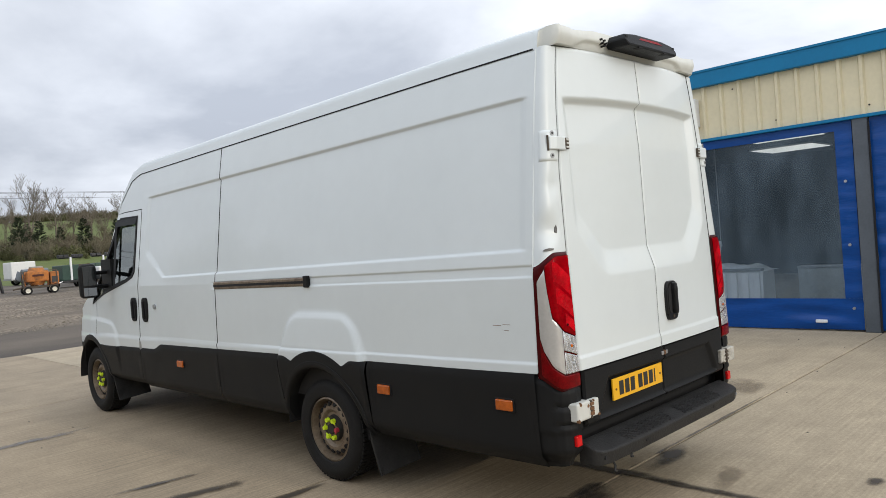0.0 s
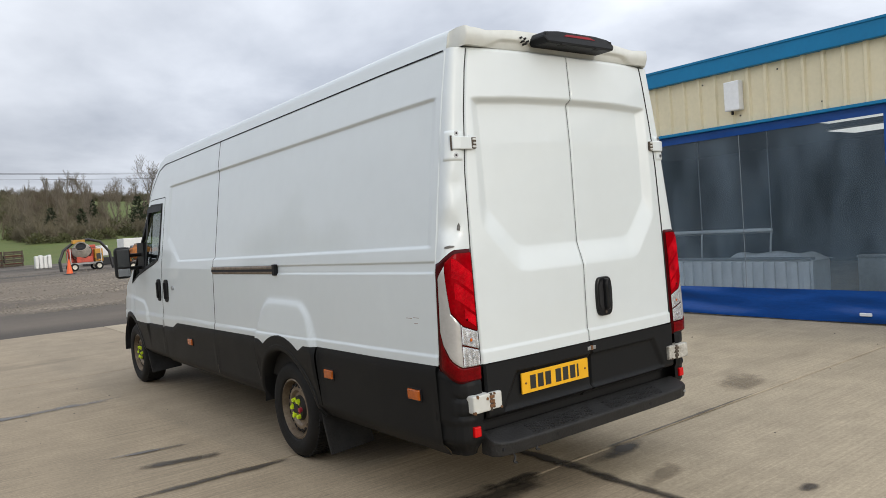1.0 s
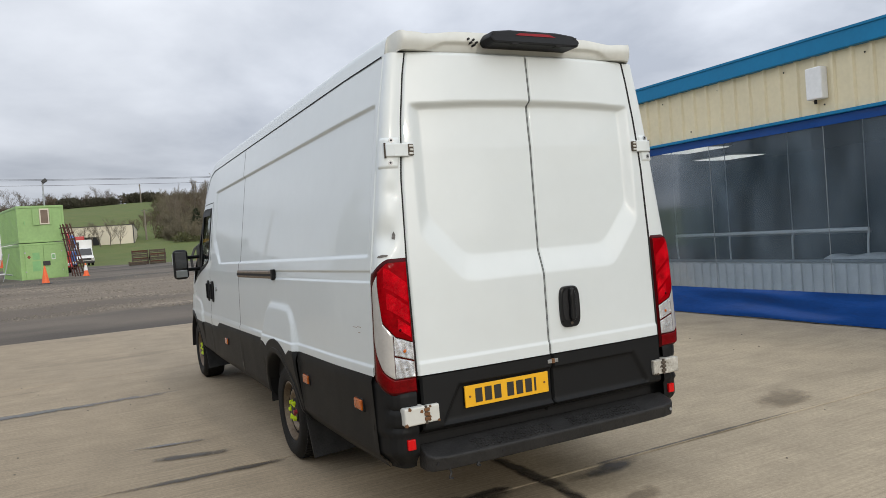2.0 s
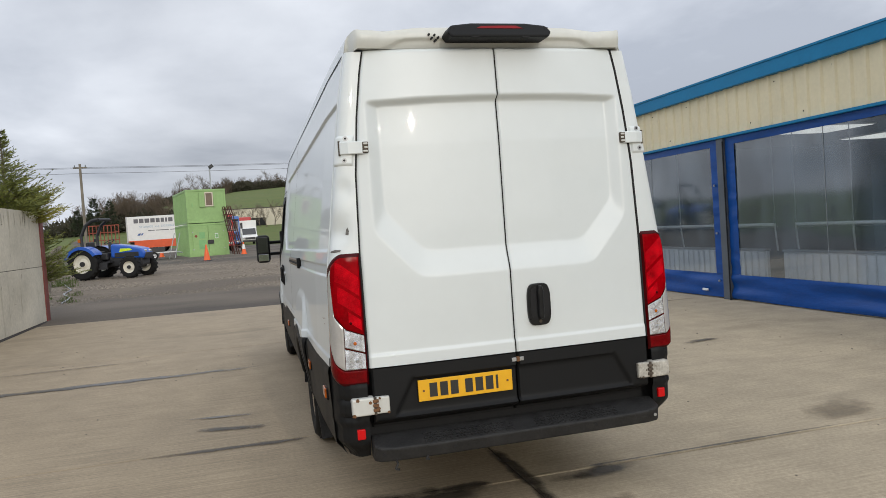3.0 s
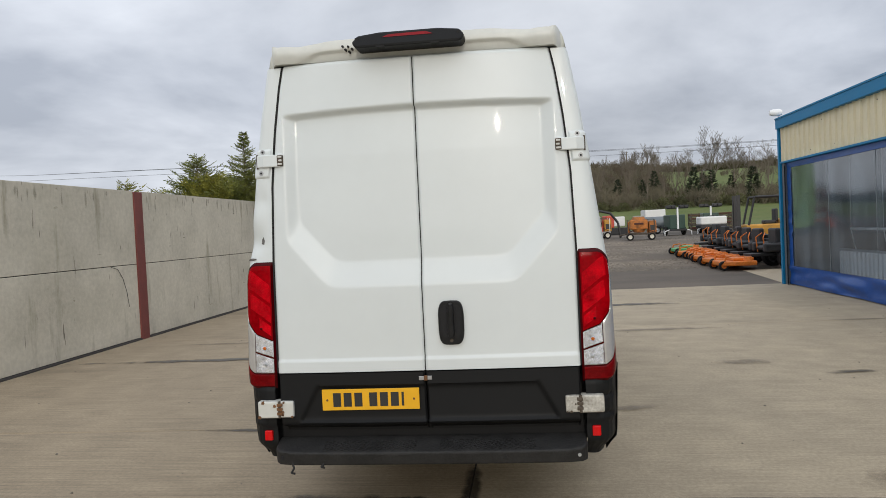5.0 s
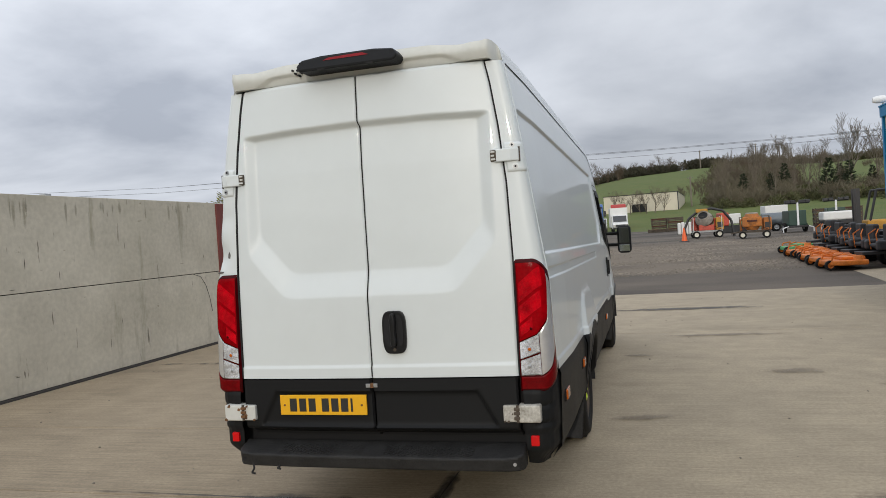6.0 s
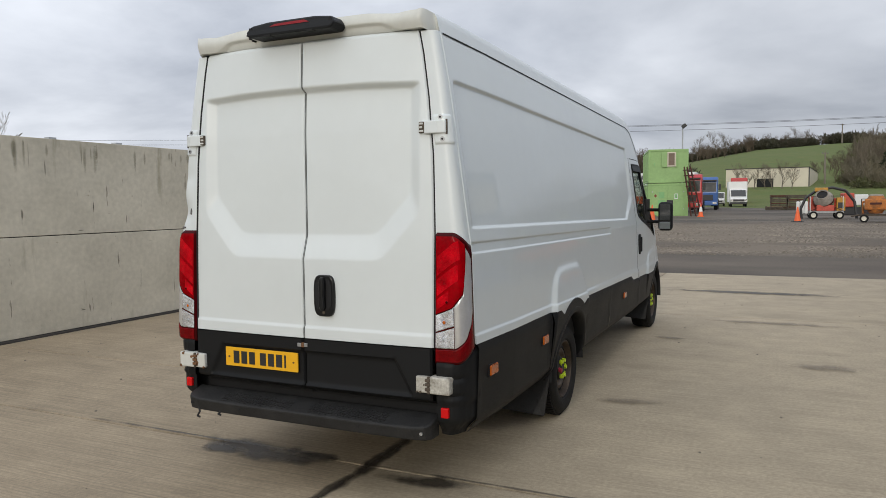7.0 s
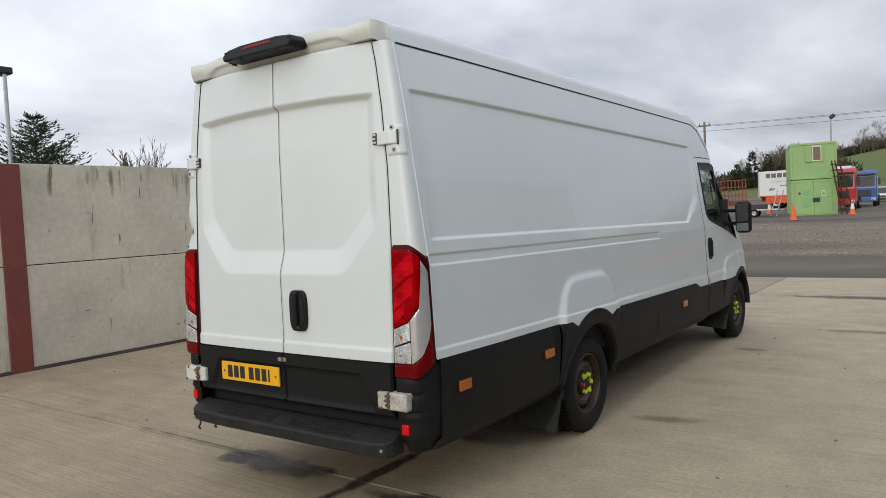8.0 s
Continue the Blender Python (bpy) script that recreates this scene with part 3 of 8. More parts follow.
# ---- mesh helpers ----
class Shape:
    """Points and faces of one mesh."""

    def __init__(self):
        self.v, self.f = [], []

    def poly(self, pts, faces):
        n = len(self.v)
        self.v += [tuple(float(c) for c in p) for p in pts]
        self.f += [tuple(n + i for i in f) for f in faces]
        return self

    def box(self, x0, x1, y0, y1, z0, z1, m=None):
        pts = [Vector((x, y, z)) for x in (x0, x1) for y in (y0, y1) for z in (z0, z1)]
        if m:
            pts = [m @ p for p in pts]
        return self.poly(pts, [(0, 1, 3, 2), (4, 6, 7, 5), (0, 4, 5, 1), (2, 3, 7, 6), (0, 2, 6, 4), (1, 5, 7, 3)])

    def cyl(self, p0, p1, r0, r1=None, n=12, caps=True):
        r1 = r0 if r1 is None else r1
        p0, p1 = Vector(p0), Vector(p1)
        q = (p1 - p0).to_track_quat("Z", "Y")
        pts = []
        for p, r in ((p0, r0), (p1, r1)):
            for i in range(n):
                a = 2 * math.pi * i / n
                pts.append(p + q @ Vector((r * math.cos(a), r * math.sin(a), 0)))
        faces = [(i, (i + 1) % n, n + (i + 1) % n, n + i) for i in range(n)]
        if caps:
            faces += [tuple(range(n - 1, -1, -1)), tuple(range(n, 2 * n))]
        return self.poly(pts, faces)

    def tube(self, pts, r, n=6):
        pts = [Vector(p) for p in pts]
        for a, b in zip(pts, pts[1:]):
            self.cyl(a, b, r, r, n)
        return self

    def prism(self, outline, axis, a, b):
        """A flat outline of two coordinates, drawn out along the axis from a to b."""
        def place(p, h):
            return {"x": (h, p[0], p[1]), "y": (p[0], h, p[1]), "z": (p[0], p[1], h)}[axis]
        n = len(outline)
        pts = [place(p, a) for p in outline] + [place(p, b) for p in outline]
        faces = [(i, (i + 1) % n, n + (i + 1) % n, n + i) for i in range(n)]
        return self.poly(pts, faces + [tuple(range(n - 1, -1, -1)), tuple(range(n, 2 * n))])

    def grid(self, fn, us, vs, keep=None):
        n = len(vs)
        pts = [fn(u, v) for u in us for v in vs]
        faces = []
        for i in range(len(us) - 1):
            for j in range(n - 1):
                if keep is None or keep((us[i] + us[i + 1]) / 2, (vs[j] + vs[j + 1]) / 2):
                    q = (i * n + j, (i + 1) * n + j, (i + 1) * n + j + 1, i * n + j + 1)
                    if abs(pts[q[0]][2] - pts[q[3]][2]) + abs(pts[q[1]][2] - pts[q[2]][2]) + abs(pts[q[0]][0] - pts[q[3]][0]) + abs(pts[q[0]][1] - pts[q[3]][1]) > 1e-6:
                        faces.append(q)
        return self.poly(pts, faces)

    def lathe(self, prof, centre, axis="x", n=32, skip=None):
        """prof: rows of radius and place along the axis."""
        pts, k = [], len(prof)
        for i in range(n):
            a = 2 * math.pi * i / n
            for r, h in prof:
                c, s = r * math.cos(a), r * math.sin(a)
                p = {"x": (h, c, s), "y": (c, h, s), "z": (c, s, h)}[axis]
                pts.append(Vector(p) + Vector(centre))
        faces = []
        for i in range(n):
            for j in range(k - 1):
                if skip is None or not skip(i, j):
                    faces.append((i * k + j, ((i + 1) % n) * k + j, ((i + 1) % n) * k + j + 1, i * k + j + 1))
        return self.poly(pts, faces)


def part(name, shape, mat, parent=None, label="", smooth=False, bevel=0.0, at=None, segments=2):
    """Links a shape as one mesh object under a thing or a part."""
    me = bpy.data.meshes.new(name)
    me.from_pydata(shape.v, [], shape.f)
    bm = bmesh.new()
    bm.from_mesh(me)
    if len(shape.f) < 60000:
        bmesh.ops.remove_doubles(bm, verts=bm.verts, dist=1e-5)
        bmesh.ops.recalc_face_normals(bm, faces=bm.faces)
    if bevel:
        edges = [e for e in bm.edges if len(e.link_faces) == 2 and e.calc_face_angle(0) > 0.6]
        bmesh.ops.bevel(bm, geom=edges, offset=bevel, segments=segments, profile=0.5, affect="EDGES", clamp_overlap=True)
    bm.to_mesh(me)
    bm.free()
    if smooth:
        me.polygons.foreach_set("use_smooth", [True] * len(me.polygons))
        me.set_sharp_from_angle(angle=radians(smooth if smooth is not True else 35))
    me.materials.append(mat)
    ob = new(name, me)
    if parent:
        ob.parent = parent
    if at is not None:
        ob.matrix_basis = at
    if label:
        tagged(ob, label)
    return ob


def thing(name, label, category, at=None, group="", kind=""):
    ob = new(name)
    ob.empty_display_size = 0.2
    if at is not None:
        ob.matrix_basis = at
    return tagged(ob, label, category, group, kind)


def smooth01(x):
    x = min(max(x, 0.0), 1.0)
    return x * x * (3 - 2 * x)


def lerp(x, xs, ys):
    return float(np.interp(x, xs, ys))


def steps(a, b, d):
    return list(np.linspace(a, b, max(int(round((b - a) / d)), 1) + 1))


def inside(p, poly):
    x, y = p
    hit = False
    for (x0, y0), (x1, y1) in zip(poly, poly[1:] + poly[:1]):
        if (y0 > y) != (y1 > y) and x < (x1 - x0) * (y - y0) / (y1 - y0) + x0:
            hit = not hit
    return hit


# ---- the van ----
WHEEL_Y, WHEEL_Z = (1.965, 6.09), 0.345
ARCH_Y = (1.95, 6.11)
WINDOW = [(4.925, 2.0), (5.33, 2.0), (5.41, 1.93), (5.58, 1.70), (5.75, 1.49), (5.92, 1.31), (6.02, 1.17), (5.72, 1.265), (5.36, 1.345), (5.12, 1.392), (4.98, 1.43), (4.935, 1.48)]


def half_width(y, z):
    w = lerp(z, [0.3, 0.5, 0.86, 1.34, 1.46, 2.05, 2.24, 2.49], [0.965, 0.985, 1.0, 0.985, 0.968, 0.888, 0.860, 0.815])
    return w * lerp(y, [0.14, 0.7, 5.4, 6.1, 6.5, 6.8, 6.95], [0.984, 1, 1, 0.985, 0.94, 0.84, 0.72])


def top_line(y):
    return lerp(y, [0.1, 3.4, 4.93, 5.12, 5.34, 5.57, 5.88, 6.05, 6.52, 6.95], [2.497, 2.449, 2.424, 2.37, 2.16, 1.77, 1.38, 1.28, 1.1, 0.9])


def clad_top(y):
    base = 0.875 - 0.013 * y
    return base - 0.05 * smooth01((y - 4.35) / 0.2)


def side_relief(y, z, left):
    d = 0.0
    zt, zb = 2.255 - 0.018 * y, 1.475 - 0.014 * y
    chamfer = (z - zb) - max(y - 4.30, 0) * 0.62
    d -= 0.016 * smooth01((zt - z) / 0.020) * smooth01(chamfer / 0.016 + 0.5) * smooth01((y - 0.2) / 0.02) * smooth01((4.70 - y) / 0.035)
    end = 3.38 if left else 3.46
    zr = 1.40 - 0.012 * y
    d -= 0.009 * smooth01((zr - z) / 0.008) * smooth01((z - (zr - 0.062)) / 0.008) * smooth01((y - 0.14) / 0.02) * smooth01((end - y) / 0.015)
    d += 0.009 * smooth01((0.922 - 0.013 * y - z) / 0.012)
    return d + bulge(y, z)


def bulge(y, z):
    """The pressed-out wing over each wheel: a round-cornered trapezoid."""
    d = 0.0
    for c, top, h0, grow, depth in ((1.93, 1.15, 0.355, 0.45, 0.055), (6.16, 1.035, 0.74, 0.35, 0.030)):
        a, b = h0 + max(top - z, 0) * grow - abs(y - c), top - 0.10 * (y - c) ** 2 - z
        k = 0.14
        e = k - math.hypot(k - a, k - b) if a < k and b < k else min(a, b)
        d += depth * (0.26 + 1.6 * min(max(top - z, 0), 0.24)) * smooth01(e / 0.045)
    return d


def arch_line(y, c, r):
    """Height of the arch of radius r over the wheel at c, or nothing beside it."""
    return WHEEL_Z + math.sqrt(max(r * r - (y - c) ** 2, 0.0))


def paint_line(y):
    """Where the white paint ends and the black cladding begins."""
    z = clad_top(y)
    d = abs(y - ARCH_Y[0])
    if d < 0.285:
        return arch_line(y, ARCH_Y[0], 0.545)
    if d < 0.37:
        return lerp(d, [0.285, 0.37], [arch_line(ARCH_Y[0] + 0.285, ARCH_Y[0], 0.545), z])
    if abs(y - ARCH_Y[1]) < 0.49:
        return max(z, arch_line(y, ARCH_Y[1], 0.49))
    return z


def side_panel(name, y0, y1, s, van, window=False, label=""):
    ys = steps(y0, y1, 0.022)
    zs = sorted(set(steps(0.66, 0.88, 0.02) + steps(0.88, 0.975, 0.006) + steps(0.99, 1.27, 0.02) + steps(1.27, 1.50, 0.0048) + steps(1.53, 2.13, 0.03) + steps(2.14, 2.275, 0.0055) + steps(2.29, 2.49, 0.02)))

    def fn(y, z):
        z = min(max(z, paint_line(y) - 0.008), top_line(y) - 0.006)
        return (s * (half_width(y, z) + side_relief(y, z, s < 0)), y, z)

    def keep(y, z):
        return not (window and inside((y, z), WINDOW))
    return part(name, Shape().grid(fn, ys, zs, keep), WHITE, van, label, smooth=60)


def clad_panel(name, y0, y1, s, van, bottom=0.385):
    ys = steps(y0, y1, 0.016)
    zs = steps(0, 1, 1 / 14)

    def fn(y, v):
        low = bottom
        for c in ARCH_Y:
            if abs(y - c) < 0.46:
                low = max(low, arch_line(y, c, 0.46))
        z = low + v * (paint_line(y) - low)
        w = (z - bottom) / (paint_line(y) - bottom)
        tuck = 0.05 * (1 - smooth01(w / 0.16)) + 0.010 * smooth01((v - 0.93) / 0.07)
        dust = 0.006 * smooth01((0.30 - abs(w - 0.45)) / 0.1) * smooth01((min(y - y0, y1 - y) - 0.02) / 0.05)
        return (s * (half_width(y, z) + 0.017 + 0.9 * bulge(y, max(z, 0.80)) * smooth01((z - 0.42) / 0.36) - tuck - dust * 0.5), y, z)
    return part(name, Shape().grid(fn, ys, zs), PLASTIC, van, smooth=50)


def arch_trim(cy, s, van):
    sh = Shape()
    ring = [(0.432, -0.07), (0.432, 0.010), (0.440, 0.019), (0.455, 0.022), (0.475, 0.020), (0.482, 0.008)]

    def fn(a, k):
        r, h = ring[int(round(k))]
        y, z = cy + r * math.cos(a), WHEEL_Z + r * math.sin(a)
        q = max(z, 0.46)
        return (s * (half_width(y, q) + 0.9 * bulge(y, max(q, 0.80)) * smooth01((q - 0.42) / 0.36) + h - 0.05 * smooth01((0.46 - z) / 0.1)), y, z)
    sh.grid(fn, steps(radians(3), radians(177), 0.05), list(range(len(ring))))
    part("arch_trim", sh, PLASTIC, van, smooth=40)
    liner = Shape()
    liner.grid(lambda a, x: (s * x, cy + 0.44 * math.cos(a), WHEEL_Z + 0.44 * math.sin(a)), steps(0, math.pi, 0.12), [0.55, 0.99])
    part("arch_liner", liner, GAP, van)


def wheel(cy, s, van):
    tyre = Shape()
    ro = WHEEL_Z
    prof = [(0.215, 0.945), (0.225, 0.962), (0.27, 0.975), (0.31, 0.968), (0.333, 0.945), (ro - 0.004, 0.925), (ro, 0.90), (ro, 0.78), (0.33, 0.74), (0.22, 0.73)]
    tyre.lathe([(r, s * h) for r, h in prof], (0, cy, ro), n=56)
    for i in range(72):                                   # tread blocks on both shoulders
        a = 2 * math.pi * i / 72
        m = Matrix.Translation((0, cy, ro)) @ Matrix.Rotation(a, 4, "X")
        tyre.box(s * 0.885, s * 0.938, -0.010, 0.010, ro - 0.012, ro + 0.004, m)
        tyre.box(s * 0.80, s * 0.862, -0.012, 0.006, ro - 0.010, ro + 0.003, m)
    ty = part("tyre", tyre, RUBBER, van, smooth=40)
    rim = Shape()
    rprof = [(0.216, 0.950), (0.205, 0.955), (0.198, 0.93), (0.19, 0.885), (0.182, 0.895), (0.155, 0.92), (0.128, 0.925), (0.11, 0.905), (0.075, 0.905), (0.07, 0.93), (0.03, 0.935), (0.001, 0.935)]
    rim.lathe([(r, s * h) for r, h in rprof], (0, cy, ro), n=64)
    part("rim", rim, RIM if s < 0 else RIM_SHADED, ty, "brown rusty steel rim", smooth=30)
    # proud dark discs stand for the shaded holes through the rim
    for i in range(18):
        a = 2 * math.pi * i / 18
        c = Vector((s * 0.909, cy + 0.160 * math.cos(a), ro + 0.160 * math.sin(a)))
        n = Vector((s * 0.90, 0.42 * math.cos(a), 0.42 * math.sin(a))).normalized()
        part("rim_hole", Shape().cyl(c, c + n * 0.013, 0.0165, n=10), GAP, ty)
    part("hub", Shape().cyl((s * 0.90, cy, ro), (s * 0.932, cy, ro), 0.092, 0.082, n=28).cyl((s * 0.93, cy, ro), (s * 0.945, cy, ro), 0.040, 0.034, n=20), BLACK_HUB, ty, "black greasy wheel hub", smooth=40)
    back = Shape().cyl((s * 0.84, cy, ro), (s * 0.86, cy, ro), 0.205, n=32)
    part("brake_drum", back, GAP, ty)
    for i in range(6):
        a = 2 * math.pi * i / 6 + 1.05
        c = Vector((s * 0.928, cy + 0.064 * math.cos(a), ro + 0.064 * math.sin(a)))
        nut = Shape().cyl(c, c + Vector((s * 0.028, 0, 0)), 0.0175, 0.014, n=10)
        t = Vector((0, math.cos(a + 1.9), math.sin(a + 1.9)))
        nut.cyl(c + Vector((s * 0.014, 0, 0)), c + Vector((s * 0.018, 0, 0)) + t * 0.030, 0.012, 0.004, n=6)
        part("nut_pointer", nut, NUT_RED if i == 2 and cy < 3 else HIVIS, ty)
    return ty


def door_edge(z):
    return lerp(z, [0.5, 1.45, 1.85, 2.15, 2.38, 2.5], [0.806, 0.808, 0.797, 0.770, 0.738, 0.714])


def rear_plane(x, z):
    return 0.012 + lerp(z, [0.5, 0.85, 1.3, 2.0, 2.5], [0.0, 0.0, 0.0, 0.006, 0.036]) + lerp(z, [0.85, 1.45, 2.0, 2.5], [0.016, 0.036, 0.054, 0.056]) * (abs(x) / 0.8) ** 3


def rear_y(x, z):
    """The door skin: a shallow panel with a crisp sloping shelf along its foot."""
    ax = abs(x)
    reach = [((2.222 - 0.012 * (ax / 0.6) ** 2 - z) + 0.024) / 0.024, ((0.655 - ax) + 0.065) / 0.065, ((z - 1.435) + 0.135) / 0.135,
             (((z - 1.435) - (ax - 0.455) * 1.12) / 1.5 + 0.12) / 0.12]
    r = -math.log(sum(math.exp(-8 * min(max(q, -0.3), 1.5)) for q in reach)) / 8
    r = min(max(r, 0.0), 1.0)
    r = 0.82 * r + 0.18 * smooth01(r)
    y = rear_plane(x, z) + 0.040 * r
    y -= 0.008 * smooth01((0.925 - z) / 0.010)
    return y


def rear_door(s, van):
    leaf = thing_part("rear_door", van)
    us, zs = steps(0, 1, 1 / 90), steps(0.855, 2.499, 0.0085)

    def fn(u, z):
        x = s * (0.0017 + u * (door_edge(z) - 0.0083))
        edge = 0.012 * (1 - smooth01(min(u, 1 - u) / 0.008)) + 0.012 * (1 - smooth01((2.499 - z) / 0.012))
        return (x, rear_y(x, z) + edge, z)
    part("door_skin", Shape().grid(fn, us, zs), WHITE, leaf, smooth=60)
    # flush dark strips paint the shade of the outer and centre door gaps
    gap_strip = Shape().grid(lambda z, k: (s * (door_edge(z) - 0.0080 + 0.0075 * k), rear_plane(door_edge(z), z) - 0.0008 + 0.003 * (1 - k), z), steps(0.86, 2.49, 0.02), [0, 1])
    gap_strip.grid(lambda z, k: (s * 0.0018 * k, rear_y(0, z) + 0.0030, z), steps(0.86, 2.49, 0.012), [0, 1])
    part("door_gap_strip", gap_strip, GAP, leaf, "dark strip standing for the shaded door gap")
    vs = steps(0.525, 0.85, 0.0125)

    def low(u, z):
        x = s * (0.0030 + u * (0.802 - 0.011))
        edge = 0.015 * (1 - smooth01(min(u, 1 - u) / 0.012))
        lim = lerp(z, [0.58, 0.79], [0.70, 0.585])
        rec = 0.020 * smooth01((0.785 - z) / 0.014) * smooth01((lim - abs(x)) / 0.02) * smooth01((z - 0.585) / 0.02)
        tuck = 0.10 * smooth01((0.585 - z) / 0.05)
        return (x, rear_plane(x, z) - 0.018 + rec + edge + tuck, z)
    part("lower_cladding", Shape().grid(low, us, vs), PLASTIC, leaf, "black textured plastic lower panel", smooth=50)
    return leaf


def thing_part(name, parent):
    """A part made of pieces: its base is a small hidden mesh strip inside the thing."""
    sh = Shape().box(-0.02, 0.02, 0.12, 0.14, 1.0, 1.04)
    return part(name, sh, GAP, parent)


def corner_table(power=0.5, wide=0.165, deep=0.095, n=400):
    """A tight rounded corner, evenly spaced along its length: parts of width, of depth."""
    a = np.linspace(0, math.pi / 2, n)
    fx, fy = np.sin(a) ** power, 1 - np.clip(np.cos(a), 0, 1) ** power
    run = np.concatenate([[0], np.cumsum(np.hypot(np.diff(fx) * wide, np.diff(fy) * deep))])
    return run / run[-1], fx, fy


CORNER_RUN, CORNER_X, CORNER_Y = corner_table()


def pillar_path(u, z):
    """From the rear door's edge round the corner to the side wall."""
    xd, xs = door_edge(z) + 0.001, half_width(0.14, z)
    y0 = rear_plane(xd, z)
    return xd + (xs - xd) * lerp(u, CORNER_RUN, CORNER_X), y0 + (0.145 - y0) * lerp(u, CORNER_RUN, CORNER_Y)


def pillar_normal(u, z=1.2):
    (xa, ya), (xb, yb) = pillar_path(max(u - 0.06, 0.0), z), pillar_path(min(u + 0.06, 1.0), z)
    return Vector((yb - ya, xa - xb)).normalized()


def rear_pillar(s, van):
    def fn(u, z):
        x, y = pillar_path(u, z)
        if s < 0:
            dent = 0.018 * math.exp(-((z - 1.56) / 0.07) ** 2) * math.exp(-((u - 0.55) / 0.3) ** 2)
            dent += 0.008 * math.exp(-((z - 1.78) / 0.05) ** 2) * math.exp(-((u - 0.4) / 0.25) ** 2)
            x, y = x - dent, y + dent
        return (s * x, y, z)
    part("rear_pillar", Shape().grid(fn, steps(0, 1, 1 / 28), steps(0.84, 2.49, 0.015)), WHITE, van, smooth=60)


def tail_lamp(s, van):
    def surf(out, hem=True):
        def fn(u, v):
            top = 1.452 - 0.065 * smooth01((u - 0.45) / 0.55)
            low = 0.775 + 0.065 * smooth01((u - 0.5) / 0.5)
            z = low + v * (top - low)
            x, y = pillar_path(u, z)
            n = pillar_normal(u)
            o = out * (smooth01(min(u, 1 - u) / 0.05) * smooth01(min(v, 1 - v) / 0.015) if hem else 1.0)
            o *= 1 - 0.62 * smooth01((n.x - 0.35) / 0.6)
            return (s * (x + n.x * o), y + n.y * o, z)
        return fn

    def red_low(u):
        return lerp(u, [0, 0.42, 0.64, 0.70, 0.715], [0.375, 0.435, 0.55, 0.80, 0.95])

    def clear_low(u):
        return lerp(u, [0, 0.48, 0.70, 0.82, 0.90], [0.122, 0.126, 0.175, 0.26, 0.38])
    lamp = part("tail_lamp", Shape().grid(surf(0.012), steps(0, 1, 1 / 30), steps(0, 1, 1 / 60)), RED_DARK, van, "red and clear wrap-round tail lamp", smooth=60)

    def patch(name, u0, u1, lo, hi, mat, o, nu=24, nv=40):
        f = surf(o, False)

        def fn(u, w):
            a, b = lo(u), hi(u)
            edge = 0.004 * (1 - smooth01(min(w, 1 - w) / 0.05) * smooth01(min(u - u0, u1 - u) / 0.02))
            p = Vector(f(u, a + w * (b - a)))
            return (p.x - s * edge * 0.5, p.y + edge * 0.5, p.z)
        return part(name, Shape().grid(fn, steps(u0, u1, (u1 - u0) / nu), steps(0, 1, 1 / nv)), mat, lamp, smooth=60)
    patch("brake_lens", 0.05, 0.715, red_low, lambda u: 0.972 - 0.02 * smooth01((u - 0.5) / 0.2), RED_LENS, 0.0165, 40)
    patch("indicator_lens", 0.05, 0.455, lambda u: 0.240 + 0.12 * u, lambda u: red_low(u) - 0.010, CLEAR_RIBS, 0.0165)
    patch("reversing_lens", 0.05, 0.455, clear_low, lambda u: 0.228 + 0.12 * u, CLEAR_RIBS, 0.0165)
    patch("side_strip", 0.466, 0.895, clear_low, lambda u: lerp(u, [0.418, 0.64, 0.70, 0.72, 0.895], [0.415, 0.535, 0.79, 0.94, 0.86]), STRIP_SILVER, 0.0160, 40)
    patch("fog_lens", 0.05, 0.90, lambda u: 0.02 + 0.02 * smooth01((u - 0.6) / 0.3), lambda u: clear_low(u) - 0.012, RED_DEEP, 0.0165)
    f = surf(0.0180, False)
    for v0, v1, u1 in ((0.655, 0.80, 0.58), (0.50, 0.625, 0.54), (0.395, 0.475, 0.34)):      # ribbed fields between sloping folds
        part("lens_reflector", Shape().grid(lambda u, w: surf(0.0171, False)(u, min(v0 + (v1 - v0) * w + 0.26 * u, 0.955)), steps(0.07, u1, 0.03), steps(0, 1, 0.1)), RED_MID, lamp, smooth=60)
    for u0, v0, r, mat in ((0.22, 0.19, 0.009, STEEL), (0.24, 0.32, 0.009, AMBER), (0.30, 0.475, 0.007, RED_DARK)):
        c = Vector(f(u0, v0))
        part("bulb_dome", Shape().cyl(c, c + Vector((0, -0.004, 0)), r, r * 0.5, n=12), mat, lamp)


